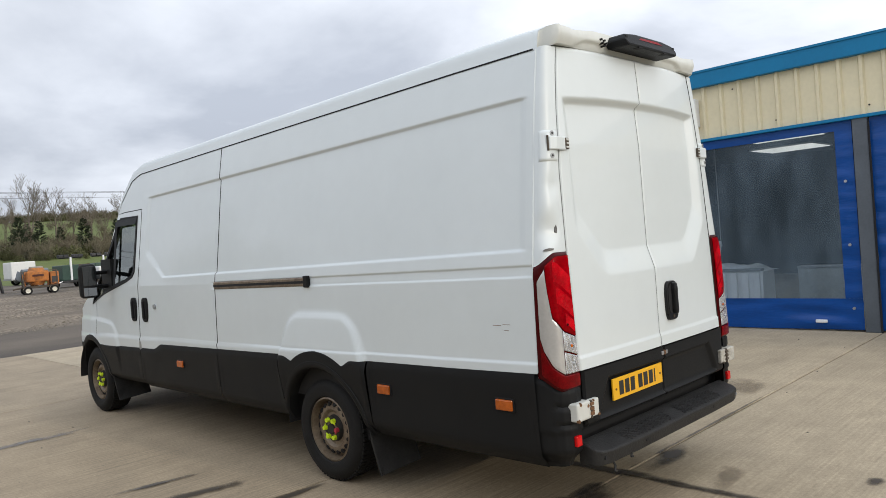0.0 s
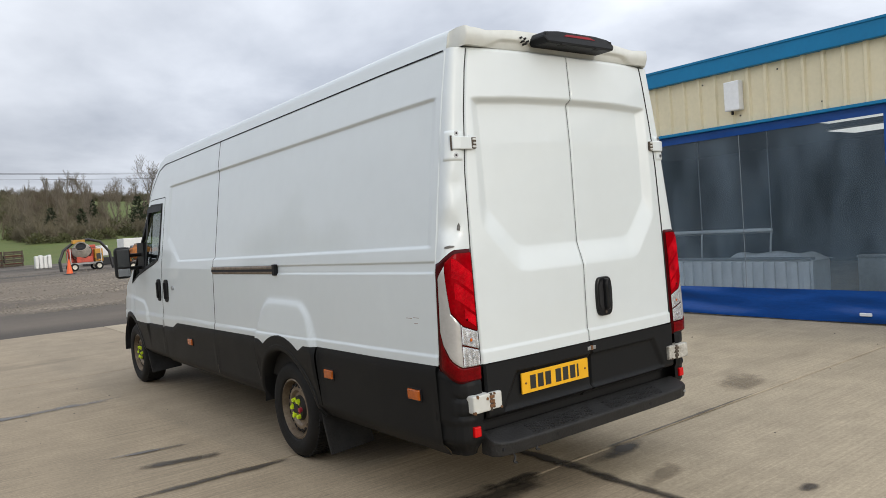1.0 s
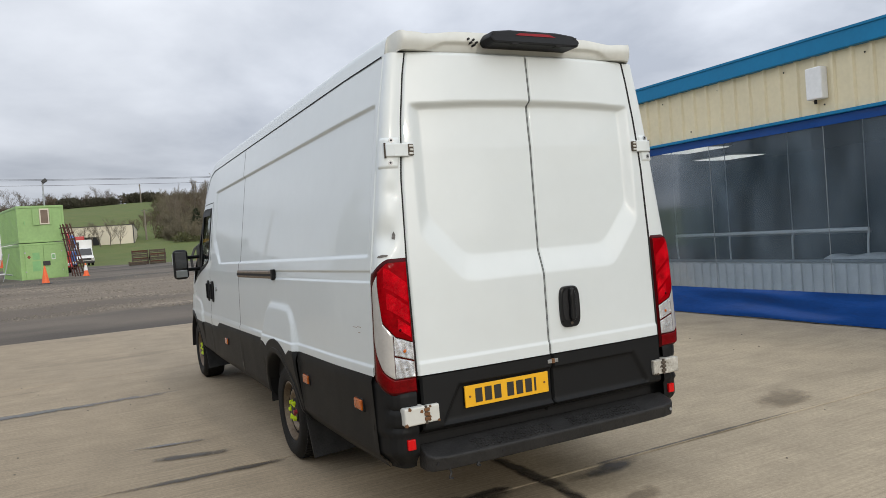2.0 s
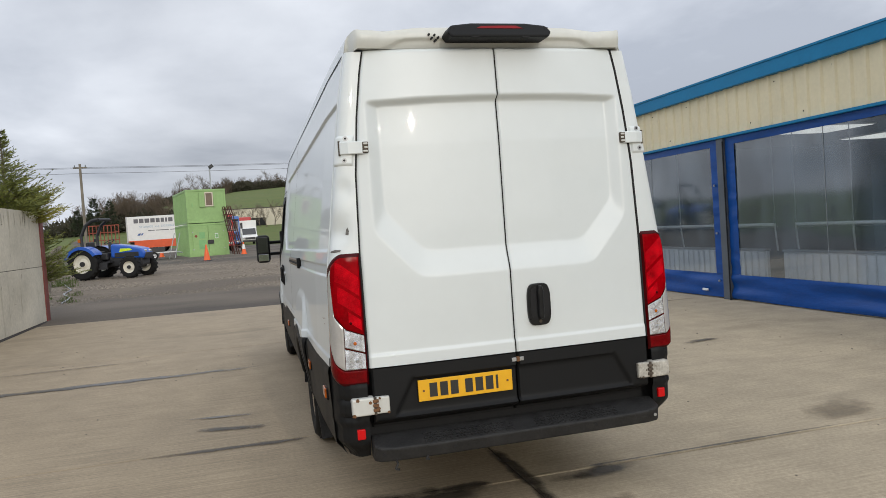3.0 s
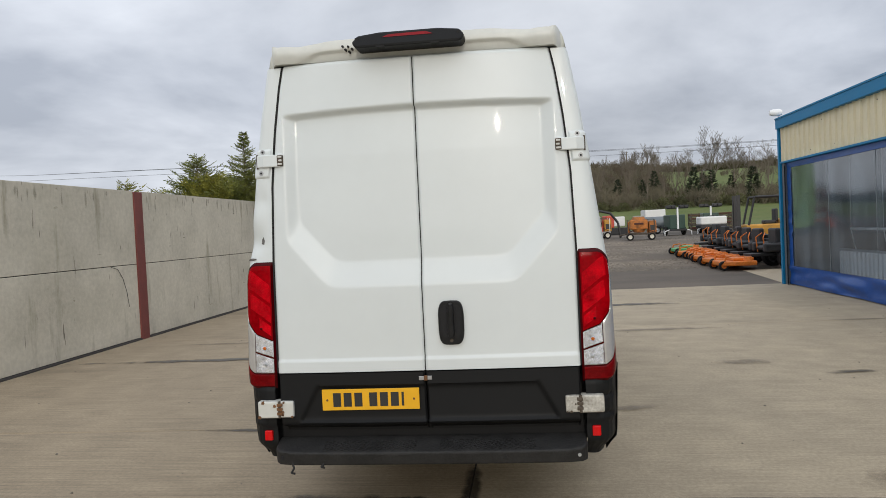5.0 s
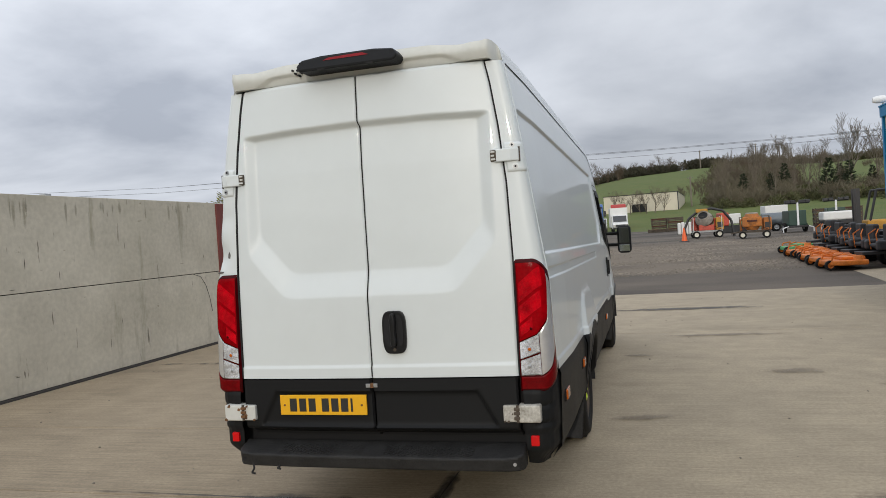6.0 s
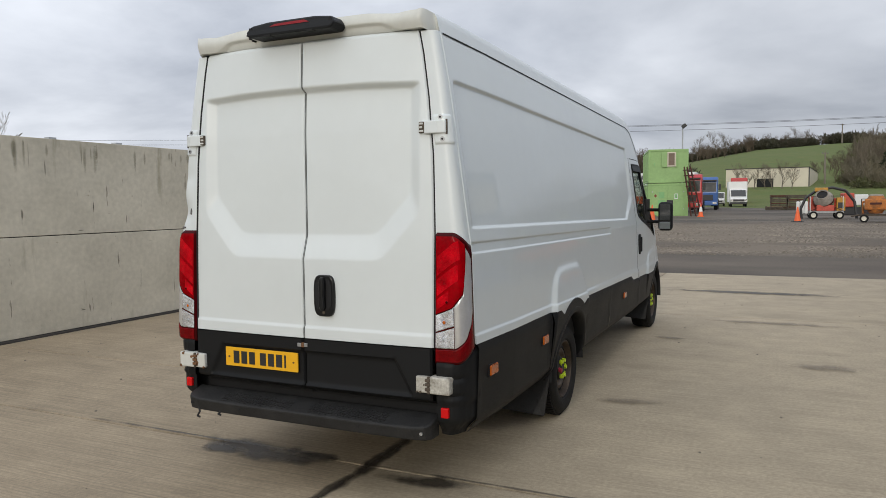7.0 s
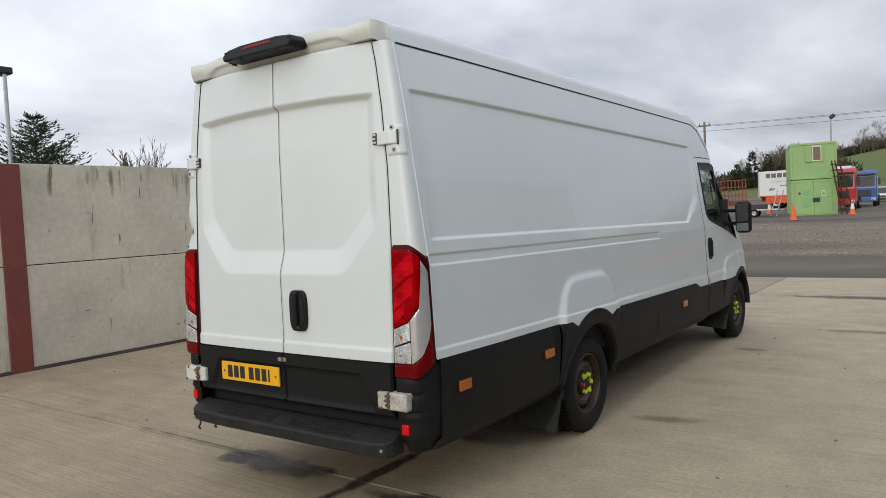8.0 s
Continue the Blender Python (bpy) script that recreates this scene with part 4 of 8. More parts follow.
def upper_hinge(s, z, van):
    """A plate pressed over the pillar, a strap across the gap, and a grimy pin at each end."""
    normal = pillar_normal

    def plate(u, w):
        x, y = pillar_path(u, z + w)
        o = 0.009 * smooth01(min(u - 0.06, 0.84 - u) / 0.05) * smooth01(min(w + 0.090, 0.066 - w) / 0.010)
        n = normal(u)
        return (s * (x + n.x * o), y + n.y * o, z + w)
    base = part("door_hinge", Shape().grid(plate, steps(0.06, 0.84, 0.03), steps(-0.090, 0.066, 0.006)), WHITE, van, "white painted door hinge with grimy pins", smooth=60)
    xd = door_edge(z)
    yp = rear_plane(xd, z)
    ends = []
    for u, o in ((0.56, 0.022), (0.30, 0.028)):
        x, y = pillar_path(u, z)
        n = normal(u)
        ends.append((x + n.x * o, y + n.y * o))
    ends += [(xd - 0.008, yp - 0.026), (xd - 0.046, yp - 0.022)]
    strap = ends + [(x - 0.002, y + 0.015) for x, y in reversed(ends)]
    part("hinge_strap", Shape().prism([(s * x, y) for x, y in strap], "z", z - 0.033, z + 0.033), WHITE, base, bevel=0.006, segments=3)
    part("hinge_leaf", Shape().box(s * (xd - 0.074), s * (xd - 0.030), yp - 0.009, yp + 0.03, z - 0.044, z + 0.042), WHITE, base, bevel=0.006)
    (xo, yo), (xi, yi) = ends[0], ends[3]
    part("hinge_pin", Shape().cyl((s * xo, yo + 0.010, z - 0.038), (s * xo, yo + 0.010, z + 0.038), 0.0055, n=10), DARK_STEEL, base, "grimy steel hinge pin")
    part("pin_slot", Shape().box(s * (xi - 0.018), s * (xi + 0.014), yi - 0.004, yi + 0.012, z - 0.029, z + 0.029), DARK_STEEL, base, "dark grimy slot at the strap's end", bevel=0.004)
    for dz, w in ((-0.019, 0.010), (0.0, 0.004), (0.019, 0.008)):
        part("knuckle", Shape().box(s * (xi - 0.014), s * (xi + w), yi - 0.009, yi + 0.006, z + dz - 0.005, z + dz + 0.005), WHITE_DIRTY, base, bevel=0.003)
    for dz in (-0.062, 0.050):
        x, y = pillar_path(0.40, z + dz)
        n = normal(0.40)
        c, d = Vector((s * (x + n.x * 0.008), y + n.y * 0.008, z + dz)), Vector((s * n.x, n.y, 0))
        bolt = part("hinge_bolt", Shape().cyl(c, c + d * 0.004, 0.013, n=14), STEEL, base)
        part("bolt_socket", Shape().cyl(c + d * 0.0035, c + d * 0.0048, 0.006, n=8), GAP, bolt)


def lower_hinge(s, z, van):
    mat = WHITE_DIRTY if s < 0 else WHITE_SCUFFED
    x0, x1, h = 0.714, 0.908, 0.045
    base = part("door_hinge", Shape().box(s * 0.792, s * x1, -0.020, 0.05, z - h, z + h), mat, van, "chipped white hinge with rust around the pin" if s < 0 else "scuffed greyish hinge with a dirty pin", bevel=0.009, segments=3)
    part("hinge_leaf", Shape().box(s * x0, s * 0.789, -0.016, 0.03, z - h + 0.002, z + h - 0.002), mat, base, bevel=0.007)
    part("hinge_pin", Shape().cyl((s * 0.790, -0.016, z - 0.044), (s * 0.790, -0.016, z + 0.044), 0.008, n=10), DARK_STEEL, base, "grimy steel hinge pin")
    for dz in (-0.020, 0.004, 0.026):
        part("knuckle", Shape().box(s * 0.772, s * 0.802, -0.027, 0.0, z + dz - 0.008, z + dz + 0.008), RUST if s < 0 else DARK_STEEL, base, bevel=0.003)
    rng = random.Random(7 if s > 0 else 4)
    for k in range(9 if s < 0 else 5):
        edge = k % 2
        rx = s * (rng.choice((0.722, 0.900, rng.uniform(0.73, 0.89))) if edge else rng.uniform(0.76, 0.82))
        rz = z + (rng.choice((-1, 1)) * 0.038 if edge else rng.uniform(-0.034, 0.034))
        a = rng.uniform(0.004, 0.011)
        part("rust_patch", Shape().prism([(rx - a, rz - a * 0.6), (rx + a * 0.4, rz - a), (rx + a, rz), (rx + a * 0.2, rz + a), (rx - a * 0.8, rz + a * 0.5)], "y", -0.0212, -0.010), RUST if s < 0 else DARK_STEEL, base)


def bumper_corner(s, van):
    path = [(0.812, 0.016), (0.86, 0.013), (0.900, 0.022), (0.93, 0.043), (0.953, 0.075), (0.970, 0.12), (0.985, 0.19)]
    px, py = zip(*path)
    k = list(range(len(path)))

    def fn(u, v):
        z = 0.385 + v * (0.80 + 0.06 * smooth01((u - 3) / 3) - 0.385)
        tuck = 0.07 * (1 - smooth01((z - 0.385) / 0.10)) + 0.01 * smooth01((0.575 - z) / 0.012)
        lip = 0.02 * smooth01((v - 0.93) / 0.07)
        lip += 0.012 * (math.exp(-((z - 0.605) / 0.010) ** 2) + math.exp(-((z - 0.70) / 0.010) ** 2)) * smooth01((u - 0.8) / 0.8) * smooth01((4.6 - u) / 0.8)
        x, y = lerp(u, k, px), lerp(u, k, py)
        n = Vector((x - 0.80, y - 0.16)).normalized()
        return (s * (x + 0.008 - n.x * (tuck + lip)), y - n.y * (tuck + lip), z)
    c = part("bumper_corner", Shape().grid(fn, steps(0, 6, 0.2), steps(0, 1, 1 / 28)), PLASTIC, van, smooth=50)
    part("reflector", Shape().box(s * 0.845, s * 0.888, 0.008, 0.03, 0.495, 0.548), REFLECT, c, "small red rear reflector", bevel=0.005)


def step_bumper(van):
    plan = [(-0.815, 0.06), (-0.815, -0.036), (-0.79, -0.068), (-0.72, -0.084), (-0.45, -0.092), (0.45, -0.092), (0.72, -0.084), (0.79, -0.068), (0.815, -0.036), (0.815, 0.06)]
    sh = Shape().prism(plan, "z", 0.385, 0.5)
    sh.v = [(x, y + (0.012 if z < 0.45 and y < 0 else 0.0), z if z < 0.45 else 0.454 + (y + 0.092) * 0.32) for x, y, z in sh.v]
    st = part("rear_step", sh, PLASTIC_WORN, van, "scuffed black plastic rear step bumper", bevel=0.011, segments=3)
    for side in (-1, 1):
        tread = Shape()
        for i in range(26):
            for j in range(5):
                x = side * (0.07 + i * 0.019)
                y = -0.068 + j * 0.017 + (0.009 if i % 2 else 0)
                m = Matrix.Translation((x, y, 0.454 + (y + 0.092) * 0.32)) @ Matrix.Rotation(0.31, 4, "X") @ Matrix.Rotation(radians(40 if (i + j) % 2 else -40), 4, "Z")
                tread.box(-0.008, 0.008, -0.003, 0.003, -0.002, 0.004, m)
        part("tread_pattern", tread, PLASTIC_WORN, st)
    for x, y in ((-0.77, -0.070), (-0.40, -0.087), (0.40, -0.087), (0.77, -0.070)):
        part("step_bolt", Shape().cyl((x, y + 0.02, 0.425), (x, y - 0.003, 0.425), 0.009, n=10), STEEL if x > 0.6 else GAP, st)
    for x, l in ((-0.72, 0.06), (-0.56, 0.03)):
        part("torn_strip", Shape().tube([(x, -0.068, 0.41), (x + 0.015, -0.078, 0.41 - l * 0.6), (x, -0.082, 0.41 - l), (x + 0.02, -0.082, 0.405 - l)], 0.006, 5), PLASTIC_WORN, st)
    return st


def number_plate(van):
    x0, x1, z0, z1, y = -0.558, -0.038, 0.655, 0.766, -0.004
    pl = part("number_plate", Shape().box(x0, x1, y, y + 0.01, z0, z1), YELLOW, van, "yellow rear number plate with dark bars", bevel=0.002)
    xs = [0.060 + 0.0575 * i + (0.022 if i > 2 else 0) for i in range(7)]
    for i, dx in enumerate(xs):
        w = 0.042 if i < 6 else 0.012
        part("bar", Shape().box(x0 + dx, x0 + dx + w, y - 0.0015, y, z0 + 0.019, z1 - 0.019), DARK_PRINT, pl)
    for dx in (0.028, 0.492):
        part("plate_screw", Shape().cyl((x0 + dx, y - 0.004, 0.710), (x0 + dx, y, 0.710), 0.006, n=8), RUST, pl)
    part("latch_plate", Shape().box(-0.034, -0.008, -0.010, 0.006, 0.806, 0.827).box(0.010, 0.034, -0.010, 0.006, 0.807, 0.828), STEEL, van, "small steel latch plate", bevel=0.002)
    part("latch_stain", Shape().box(-0.008, 0.011, -0.012, 0.006, 0.804, 0.830), RUST, van, bevel=0.003)


def brake_light(van):
    out = [(-0.290, 2.556), (-0.262, 2.592), (-0.15, 2.604), (0.15, 2.604), (0.262, 2.592), (0.290, 2.556), (0.270, 2.524), (-0.270, 2.524)]
    sh = Shape().prism(out, "y", -0.080, 0.06)
    sh.v = [(x, y + (0.030 * smooth01((z - 2.53) / 0.07) if y < 0 else 0), z) for x, y, z in sh.v]
    b = part("high_brake_light", sh, PLASTIC, van, "black high-level brake light with red lens", bevel=0.012)
    lens = Shape().prism([(-0.13, 2.572), (-0.09, 2.590), (0.09, 2.590), (0.13, 2.572)], "y", -0.083, -0.060)
    lens.v = [(x, y + 0.030 * smooth01((z - 2.53) / 0.07), z) for x, y, z in lens.v]
    part("brake_light_lens", lens, RED_MATT, b)
    for s in (-1, 1):
        part("lamp_recess", Shape().box(s * 0.252, s * 0.270, -0.0645, -0.05, 2.562, 2.578), GAP, b)
        part("lamp_slot", Shape().box(s * 0.12, s * 0.16, -0.076, -0.04, 2.522, 2.528), GAP, b)
    for x, z in ((-0.33, 2.585), (-0.345, 2.57), (-0.31, 2.572), (-0.36, 2.588), (-0.325, 2.558)):
        part("screw_hole", Shape().cyl((x, 0.029, z - 0.022), (x, 0.06, z - 0.022), 0.006, n=8), GAP, van)


def roof(van):
    def crown(y):
        return lerp(y, [0, 0.25, 4.6, 5.1, 5.34, 5.9], [0.108, 0.115, 0.115, 0.11, 0.10, 0.05])

    # the section: an upright flank that turns over into a nearly flat top
    turn, inset, rise = (0.76, 0.80, 0.84, 0.88, 0.92, 0.96, 1.0), (0.115, 0.070, 0.043, 0.026, 0.015, 0.008, 0.0), (0.940, 0.915, 0.86, 0.74, 0.54, 0.25, -0.08)

    def zr(u, y):
        a = abs(u)
        return top_line(y) + crown(y) * (0.94 + 0.06 * (1 - (a / 0.76) ** 2) if a < 0.76 else lerp(a, turn, rise))

    def xr(u, y, w):
        a, c = abs(u), crown(y) / 0.115
        d = (w - 0.115 * c) * a / 0.76 if a < 0.76 else w - c * lerp(a, turn, inset)
        return math.copysign(d, u)

    def rear_edge(x):
        return 0.048 + 0.09 * smooth01((abs(x) - 0.725) / 0.05) ** 2

    def width(y):
        return half_width(y, top_line(y)) + 0.005 - 0.006 * smooth01((0.40 - y) / 0.35)

    def dip(x, y):
        a = abs(x)
        return (0.010 * smooth01((a - 0.40) / 0.14) + 0.007 * math.exp(-((a - 0.60) / 0.055) ** 2)) * smooth01((0.75 - a) / 0.04) * smooth01((0.55 - y) / 0.4)

    def top(y, u):
        rib = 0.006 * smooth01((abs(math.sin(u * 9)) - 0.7) / 0.2) * smooth01((0.70 - abs(u)) / 0.1)
        y2 = max(y, rear_edge(xr(u, 0.05, 0.797)))
        x = xr(u, y2, width(y2))
        return (x, y2, zr(u, y2) - dip(x, y2) + rib * smooth01((y - 0.2) / 0.1))
    us = steps(-1, -0.76, 0.02) + steps(-0.72, 0.72, 0.04) + steps(0.76, 1, 0.02)
    part("roof_panel", Shape().grid(top, steps(0.0, 5.40, 0.04), us), WHITE, van, smooth=60)
    for s in (-1, 1):
        # a thin near-black strip stands for the gutter's shadow below the rim
        shade_line = Shape().grid(lambda y, k: (s * (half_width(y, top_line(y)) + 0.0055), y, top_line(y) - 0.018 + 0.009 * k), steps(0.16, 5.3, 0.1), [0, 1])
        part("gutter_shade", shade_line, GAP, van)

    def head(u, v):
        e = rear_edge(xr(u, 0.05, 0.797))
        x = xr(u, e, width(e))
        lo, hi = 2.5015 - 0.014 * smooth01((abs(x) - 0.735) / 0.03), zr(u, e) - dip(x, e)
        if v < 0:
            return (x, e + 0.06, lo + 0.001)
        # undercut below a fold that sweeps down towards the proud corners
        fold = 0.50 * smooth01((0.62 - abs(x)) / 0.13)
        bow = 0.012 * math.sin(math.pi * v) - 0.017 * smooth01((fold - v) / 0.14) + 0.006 * smooth01((abs(x) - 0.60) / 0.05)
        return (x, e + 0.014 * (1 - v) - bow * smooth01((0.790 - abs(x)) / 0.05), lo + v * max(hi - lo, 0.002))
    part("roof_header", Shape().grid(head, us[:13] + steps(-0.72, 0.72, 0.02) + us[-13:], [-1] + steps(0, 1, 0.05)), WHITE_HEADER, van, "dirty cream-white header over the doors", smooth=60)

    def screen(y, u):
        return (xr(u, y, half_width(y, top_line(y)) * 0.99), y, zr(u, y))
    part("windscreen", Shape().grid(screen, steps(5.40, 5.92, 0.05), us), GLASS_TINT, van, smooth=60).visible_shadow = False
    part("bonnet", Shape().grid(screen, steps(5.92, 6.95, 0.05), us), WHITE, van, smooth=60)
    nose = Shape().grid(lambda x, z: (x, 6.93 + 0.12 * (1 - (x / 0.74) ** 2), z), steps(-0.72, 0.72, 0.06), steps(0.35, 0.95, 0.05))
    part("front_grille", nose, PLASTIC, van, smooth=60)


def mirror(s, van):
    a = part("wing_mirror", Shape().box(s * 1.105, s * 1.27, 5.48, 5.58, 1.245, 1.585), PLASTIC, van, "black wing mirror on arms", bevel=0.046, segments=4)
    # upper mirror glass: its dark reflection is put into the colour
    part("upper_glass", Shape().box(s * 1.125, s * 1.25, 5.474, 5.481, 1.368, 1.560), GLASS_DARK, a, bevel=0.003)
    part("lower_glass", Shape().box(s * 1.125, s * 1.25, 5.472, 5.481, 1.268, 1.350), MIRROR, a, bevel=0.003)
    arm = Shape()
    for z in (1.35, 1.49):
        arm.tube([(s * 0.93, 5.62, z), (s * 1.04, 5.60, z), (s * 1.13, 5.54, z)], 0.020, 8)
    arm.box(s * 0.93, s * 0.97, 5.50, 5.75, 1.30, 1.62)
    part("mirror_arm", arm, PLASTIC, a)


def build_van():
    van = thing("van", "long white high-roof panel van with black lower cladding", "van")
    sides = []
    for s in (-1, 1):
        if s < 0:
            side_panel("side_panel", 0.14, 3.325, s, van)
            sides.append(side_panel("sliding_door", 3.337, 4.822, s, van))
        else:
            side_panel("side_panel", 0.14, 4.78, s, van)
        cab = side_panel("cab_door", 4.834 if s < 0 else 4.792, 5.93, s, van, window=True)
        side_panel("front_wing", 5.936, 6.94, s, van, window=True)
        cuts = (0.155, 1.44, 2.40, 3.328, 4.828, 5.80)
        for a, b in zip(cuts, cuts[1:]):
            clad_panel("sill_cladding", a + 0.004, b - 0.004, s, van, 0.385 if b < 5 else 0.40)
        clad_panel("front_bumper_side", 5.804, 6.92, s, van, 0.36)
        for cy, ay in zip(WHEEL_Y, ARCH_Y):
            arch_trim(ay, s, van)
            wheel(cy, s, van)
            z0 = 0.12 if cy < 3 else 0.17
            back = Shape().poly([(s * 0.985, cy - 0.40, 0.54), (s * 0.66, cy - 0.40, 0.54), (s * 0.64, cy - 0.53, z0 + 0.03), (s * 0.955, cy - 0.50, z0),
                                 (s * 0.985, cy - 0.42, 0.54), (s * 0.66, cy - 0.42, 0.54), (s * 0.64, cy - 0.55, z0 + 0.03), (s * 0.955, cy - 0.52, z0)],
                                [(0, 1, 2, 3), (7, 6, 5, 4), (0, 3, 7, 4), (1, 5, 6, 2), (2, 6, 7, 3), (0, 4, 5, 1)])
            part("mud_flap", back, PLASTIC_WORN, van, "dusty black rubber mud flap", bevel=0.004)
        pane = Shape().grid(lambda y, z: (s * (half_width(y, z) - 0.022), y, z), steps(4.94, 5.97, 0.03), steps(1.18, 2.03, 0.03), lambda y, z: inside((y, z), WINDOW) or inside((y, z - 0.03), WINDOW) or inside((y, z + 0.03), WINDOW))
        part("side_window", pane, GLASS_TINT, cab, "grey-green tinted glass", smooth=60).visible_shadow = False
        cy0, cz0 = 5.36, 1.62
        edge = []
        for (ya, za), (yb, zb) in zip(WINDOW, WINDOW[1:] + WINDOW[:1]):
            for k in range(6):
                edge.append((ya + (yb - ya) * k / 6, za + (zb - za) * k / 6))
        band = Shape()

        def ring(i, k):
            y, z = edge[int(i) % len(edge)]
            d = Vector((cy0 - y, cz0 - z)).normalized()
            o, h = ((-0.020, 0.001), (-0.016, 0.007), (0.022, 0.005), (0.026, -0.022))[int(k)]
            y, z = y + d.x * o, z + d.y * o
            return (s * (half_width(y, z) + h), y, z)
        band.grid(ring, list(range(len(edge) + 1)), [0, 1, 2, 3])
        part("window_frame", band, PLASTIC, cab, smooth=40)
        part("window_bar", Shape().grid(lambda z, k: (s * (half_width(5.4, z) + 0.004), 5.372 + (z - 1.36) * 0.065 + 0.052 * k, z), steps(1.35, 1.985, 0.06), [0, 1]), PLASTIC, cab)
        visor = Shape().grid(lambda y, k: (s * (half_width(y, 2.0 - 0.075 * k) + 0.004 + 0.010 * k), y, 2.005 - 0.072 * k), steps(4.93, 5.42, 0.06), [0, 1])
        part("wind_deflector", visor, PLASTIC, cab, "dark wind deflector over the window", smooth=60)
        part("door_seam", Shape().grid(lambda y, k: (s * (half_width(y, 2.066) + 0.0012), y, 2.062 + 0.008 * k - 0.03 * max(y - 5.25, 0) * 3), steps(4.83, 5.40, 0.05), [0, 1]), GAP, cab)
        part("door_pillar_top", Shape().grid(lambda y, z: (s * (half_width(y, z) - 0.0008), y, z), [4.77, 4.80, 4.85], steps(2.07, 2.415, 0.05)), WHITE, van, smooth=60)
        part("hinge_flap", Shape().box(s * 0.985, s * 1.008, 4.80, 4.852, 0.735, 0.822), STEEL, cab, bevel=0.006)
        hy = [(4.93, cab)] + ([(4.68, sides[0])] if s < 0 else [])
        for y, owner in hy:
            x = half_width(y, 1.12)
            h = part("door_handle", Shape().prism([(y + 0.062 * math.copysign(abs(math.cos(a)) ** 0.5, math.cos(a)), 1.117 + 0.113 * math.copysign(abs(math.sin(a)) ** 0.6, math.sin(a))) for a in [2 * math.pi * k / 28 for k in range(28)]], "x", s * (x - 0.02), s * (x + 0.012)), PLASTIC, owner, "black recessed door handle", bevel=0.005)
            part("handle_well", Shape().prism([(y + 0.042 * math.cos(a), 1.117 + 0.085 * math.sin(a)) for a in [2 * math.pi * k / 24 for k in range(24)]], "x", s * (x + 0.010), s * (x + 0.0145)), GAP, h)
            part("handle_grip", Shape().box(s * x, s * (x + 0.032), y - 0.016, y + 0.016, 1.035, 1.20), PLASTIC, h, bevel=0.008)
        for y, z in ((0.36, 0.692), (1.295, 0.688), (4.00, 0.660)):
            x = half_width(y, z) + 0.016
            mk = part("side_marker", Shape().box(s * (x - 0.01), s * (x + 0.014), y - 0.055, y + 0.055, z - 0.028, z + 0.028), AMBER, van, "amber side marker lamp", bevel=0.006)
            part("marker_base", Shape().box(s * (x - 0.01), s * (x + 0.004), y - 0.064, y + 0.064, z - 0.036, z + 0.036), PLASTIC, mk, bevel=0.004)
        rear_pillar(s, van)
        tail_lamp(s, van)
        upper_hinge(s, 1.992, van)
        lower_hinge(s, 0.667, van)
        bead = Shape().grid(lambda z, k: (s * (half_width(0.145, z) + (-0.002, 0.0045, -0.002)[int(k)]), 0.139 + 0.006 * k, z), steps(0.87, 2.48, 0.05), [0, 1, 2])
        part("pillar_seam", bead, WHITE, van, smooth=30)
        bumper_corner(s, van)
        mirror(s, van)
        leaf = rear_door(s, van)
        if s > 0:
            oval = [(0.147 + 0.067 * math.copysign(abs(math.cos(a)) ** 0.45, math.cos(a)), 1.10 + 0.115 * math.copysign(abs(math.sin(a)) ** 0.6, math.sin(a))) for a in [2 * math.pi * k / 32 for k in range(32)]]
            bz = part("handle_bezel", Shape().prism(oval, "y", -0.006, 0.03), HANDLE_BLACK, leaf, "black plastic door handle", bevel=0.006)
            # a flat dark plate paints the shade of the hollow behind the grip
            part("handle_well", Shape().prism([(0.147 + (a - 0.147) * 0.80, 1.108 + (b - 1.10) * 0.74) for a, b in oval], "y", -0.0085, 0.0), GAP, bz)
            part("handle_grip", Shape().prism([(0.138, 1.205), (0.130, 1.17), (0.133, 1.11), (0.130, 1.05), (0.136, 1.022), (0.160, 1.022), (0.166, 1.05), (0.163, 1.11), (0.166, 1.17), (0.158, 1.205)], "y", -0.036, 0.0), HANDLE_BLACK, bz, bevel=0.012, segments=3)
            part("lock_barrel", Shape().cyl((0.147, -0.009, 1.008), (0.147, 0.0, 1.008), 0.009, n=10), DARK_STEEL, bz)
    # sliding-door rail and its lock on the left flank
    def rail(y, k):
        z = (1.315, 1.325, 1.365, 1.375)[int(k)] - 0.012 * (y - 2.0)
        return (-(half_width(y, 1.34) + (0.004, 0.010, 0.010, 0.004)[int(k)]), y, z)
    rl = part("sliding_rail", Shape().grid(rail, steps(2.03, 3.33, 0.1), [0, 1, 2, 3]), RIM, van, "worn metal rail of the sliding door")
    part("rail_slot", Shape().grid(lambda y, k: (-(half_width(y, 1.34) + 0.013), y, 1.334 + 0.018 * k - 0.012 * (y - 2)), [2.06, 3.33], [0, 1]), GAP, rl)
    part("rail_stop", Shape().box(-1.005, -0.975, 2.02, 2.07, 1.305, 1.385), PLASTIC, rl, bevel=0.006)
    part("side_lock", Shape().cyl((-0.985, 4.47, 1.15), (-1.005, 4.47, 1.15), 0.022, n=14), STEEL, van)
    roof(van)
    step_bumper(van)
    number_plate(van)
    brake_light(van)
    core = Shape().grid(lambda y, z: (-(half_width(y, z) - 0.05), y, z), steps(0.12, 4.9, 0.6), steps(0.55, 2.46, 0.2))
    core.grid(lambda y, z: (half_width(y, z) - 0.05, y, z), steps(0.12, 4.9, 0.6), steps(0.55, 2.46, 0.2))
    core.grid(lambda x, z: (x, 0.125 + 0.02 * z, z), [-0.93, 0.93], [0.45, 1.4])
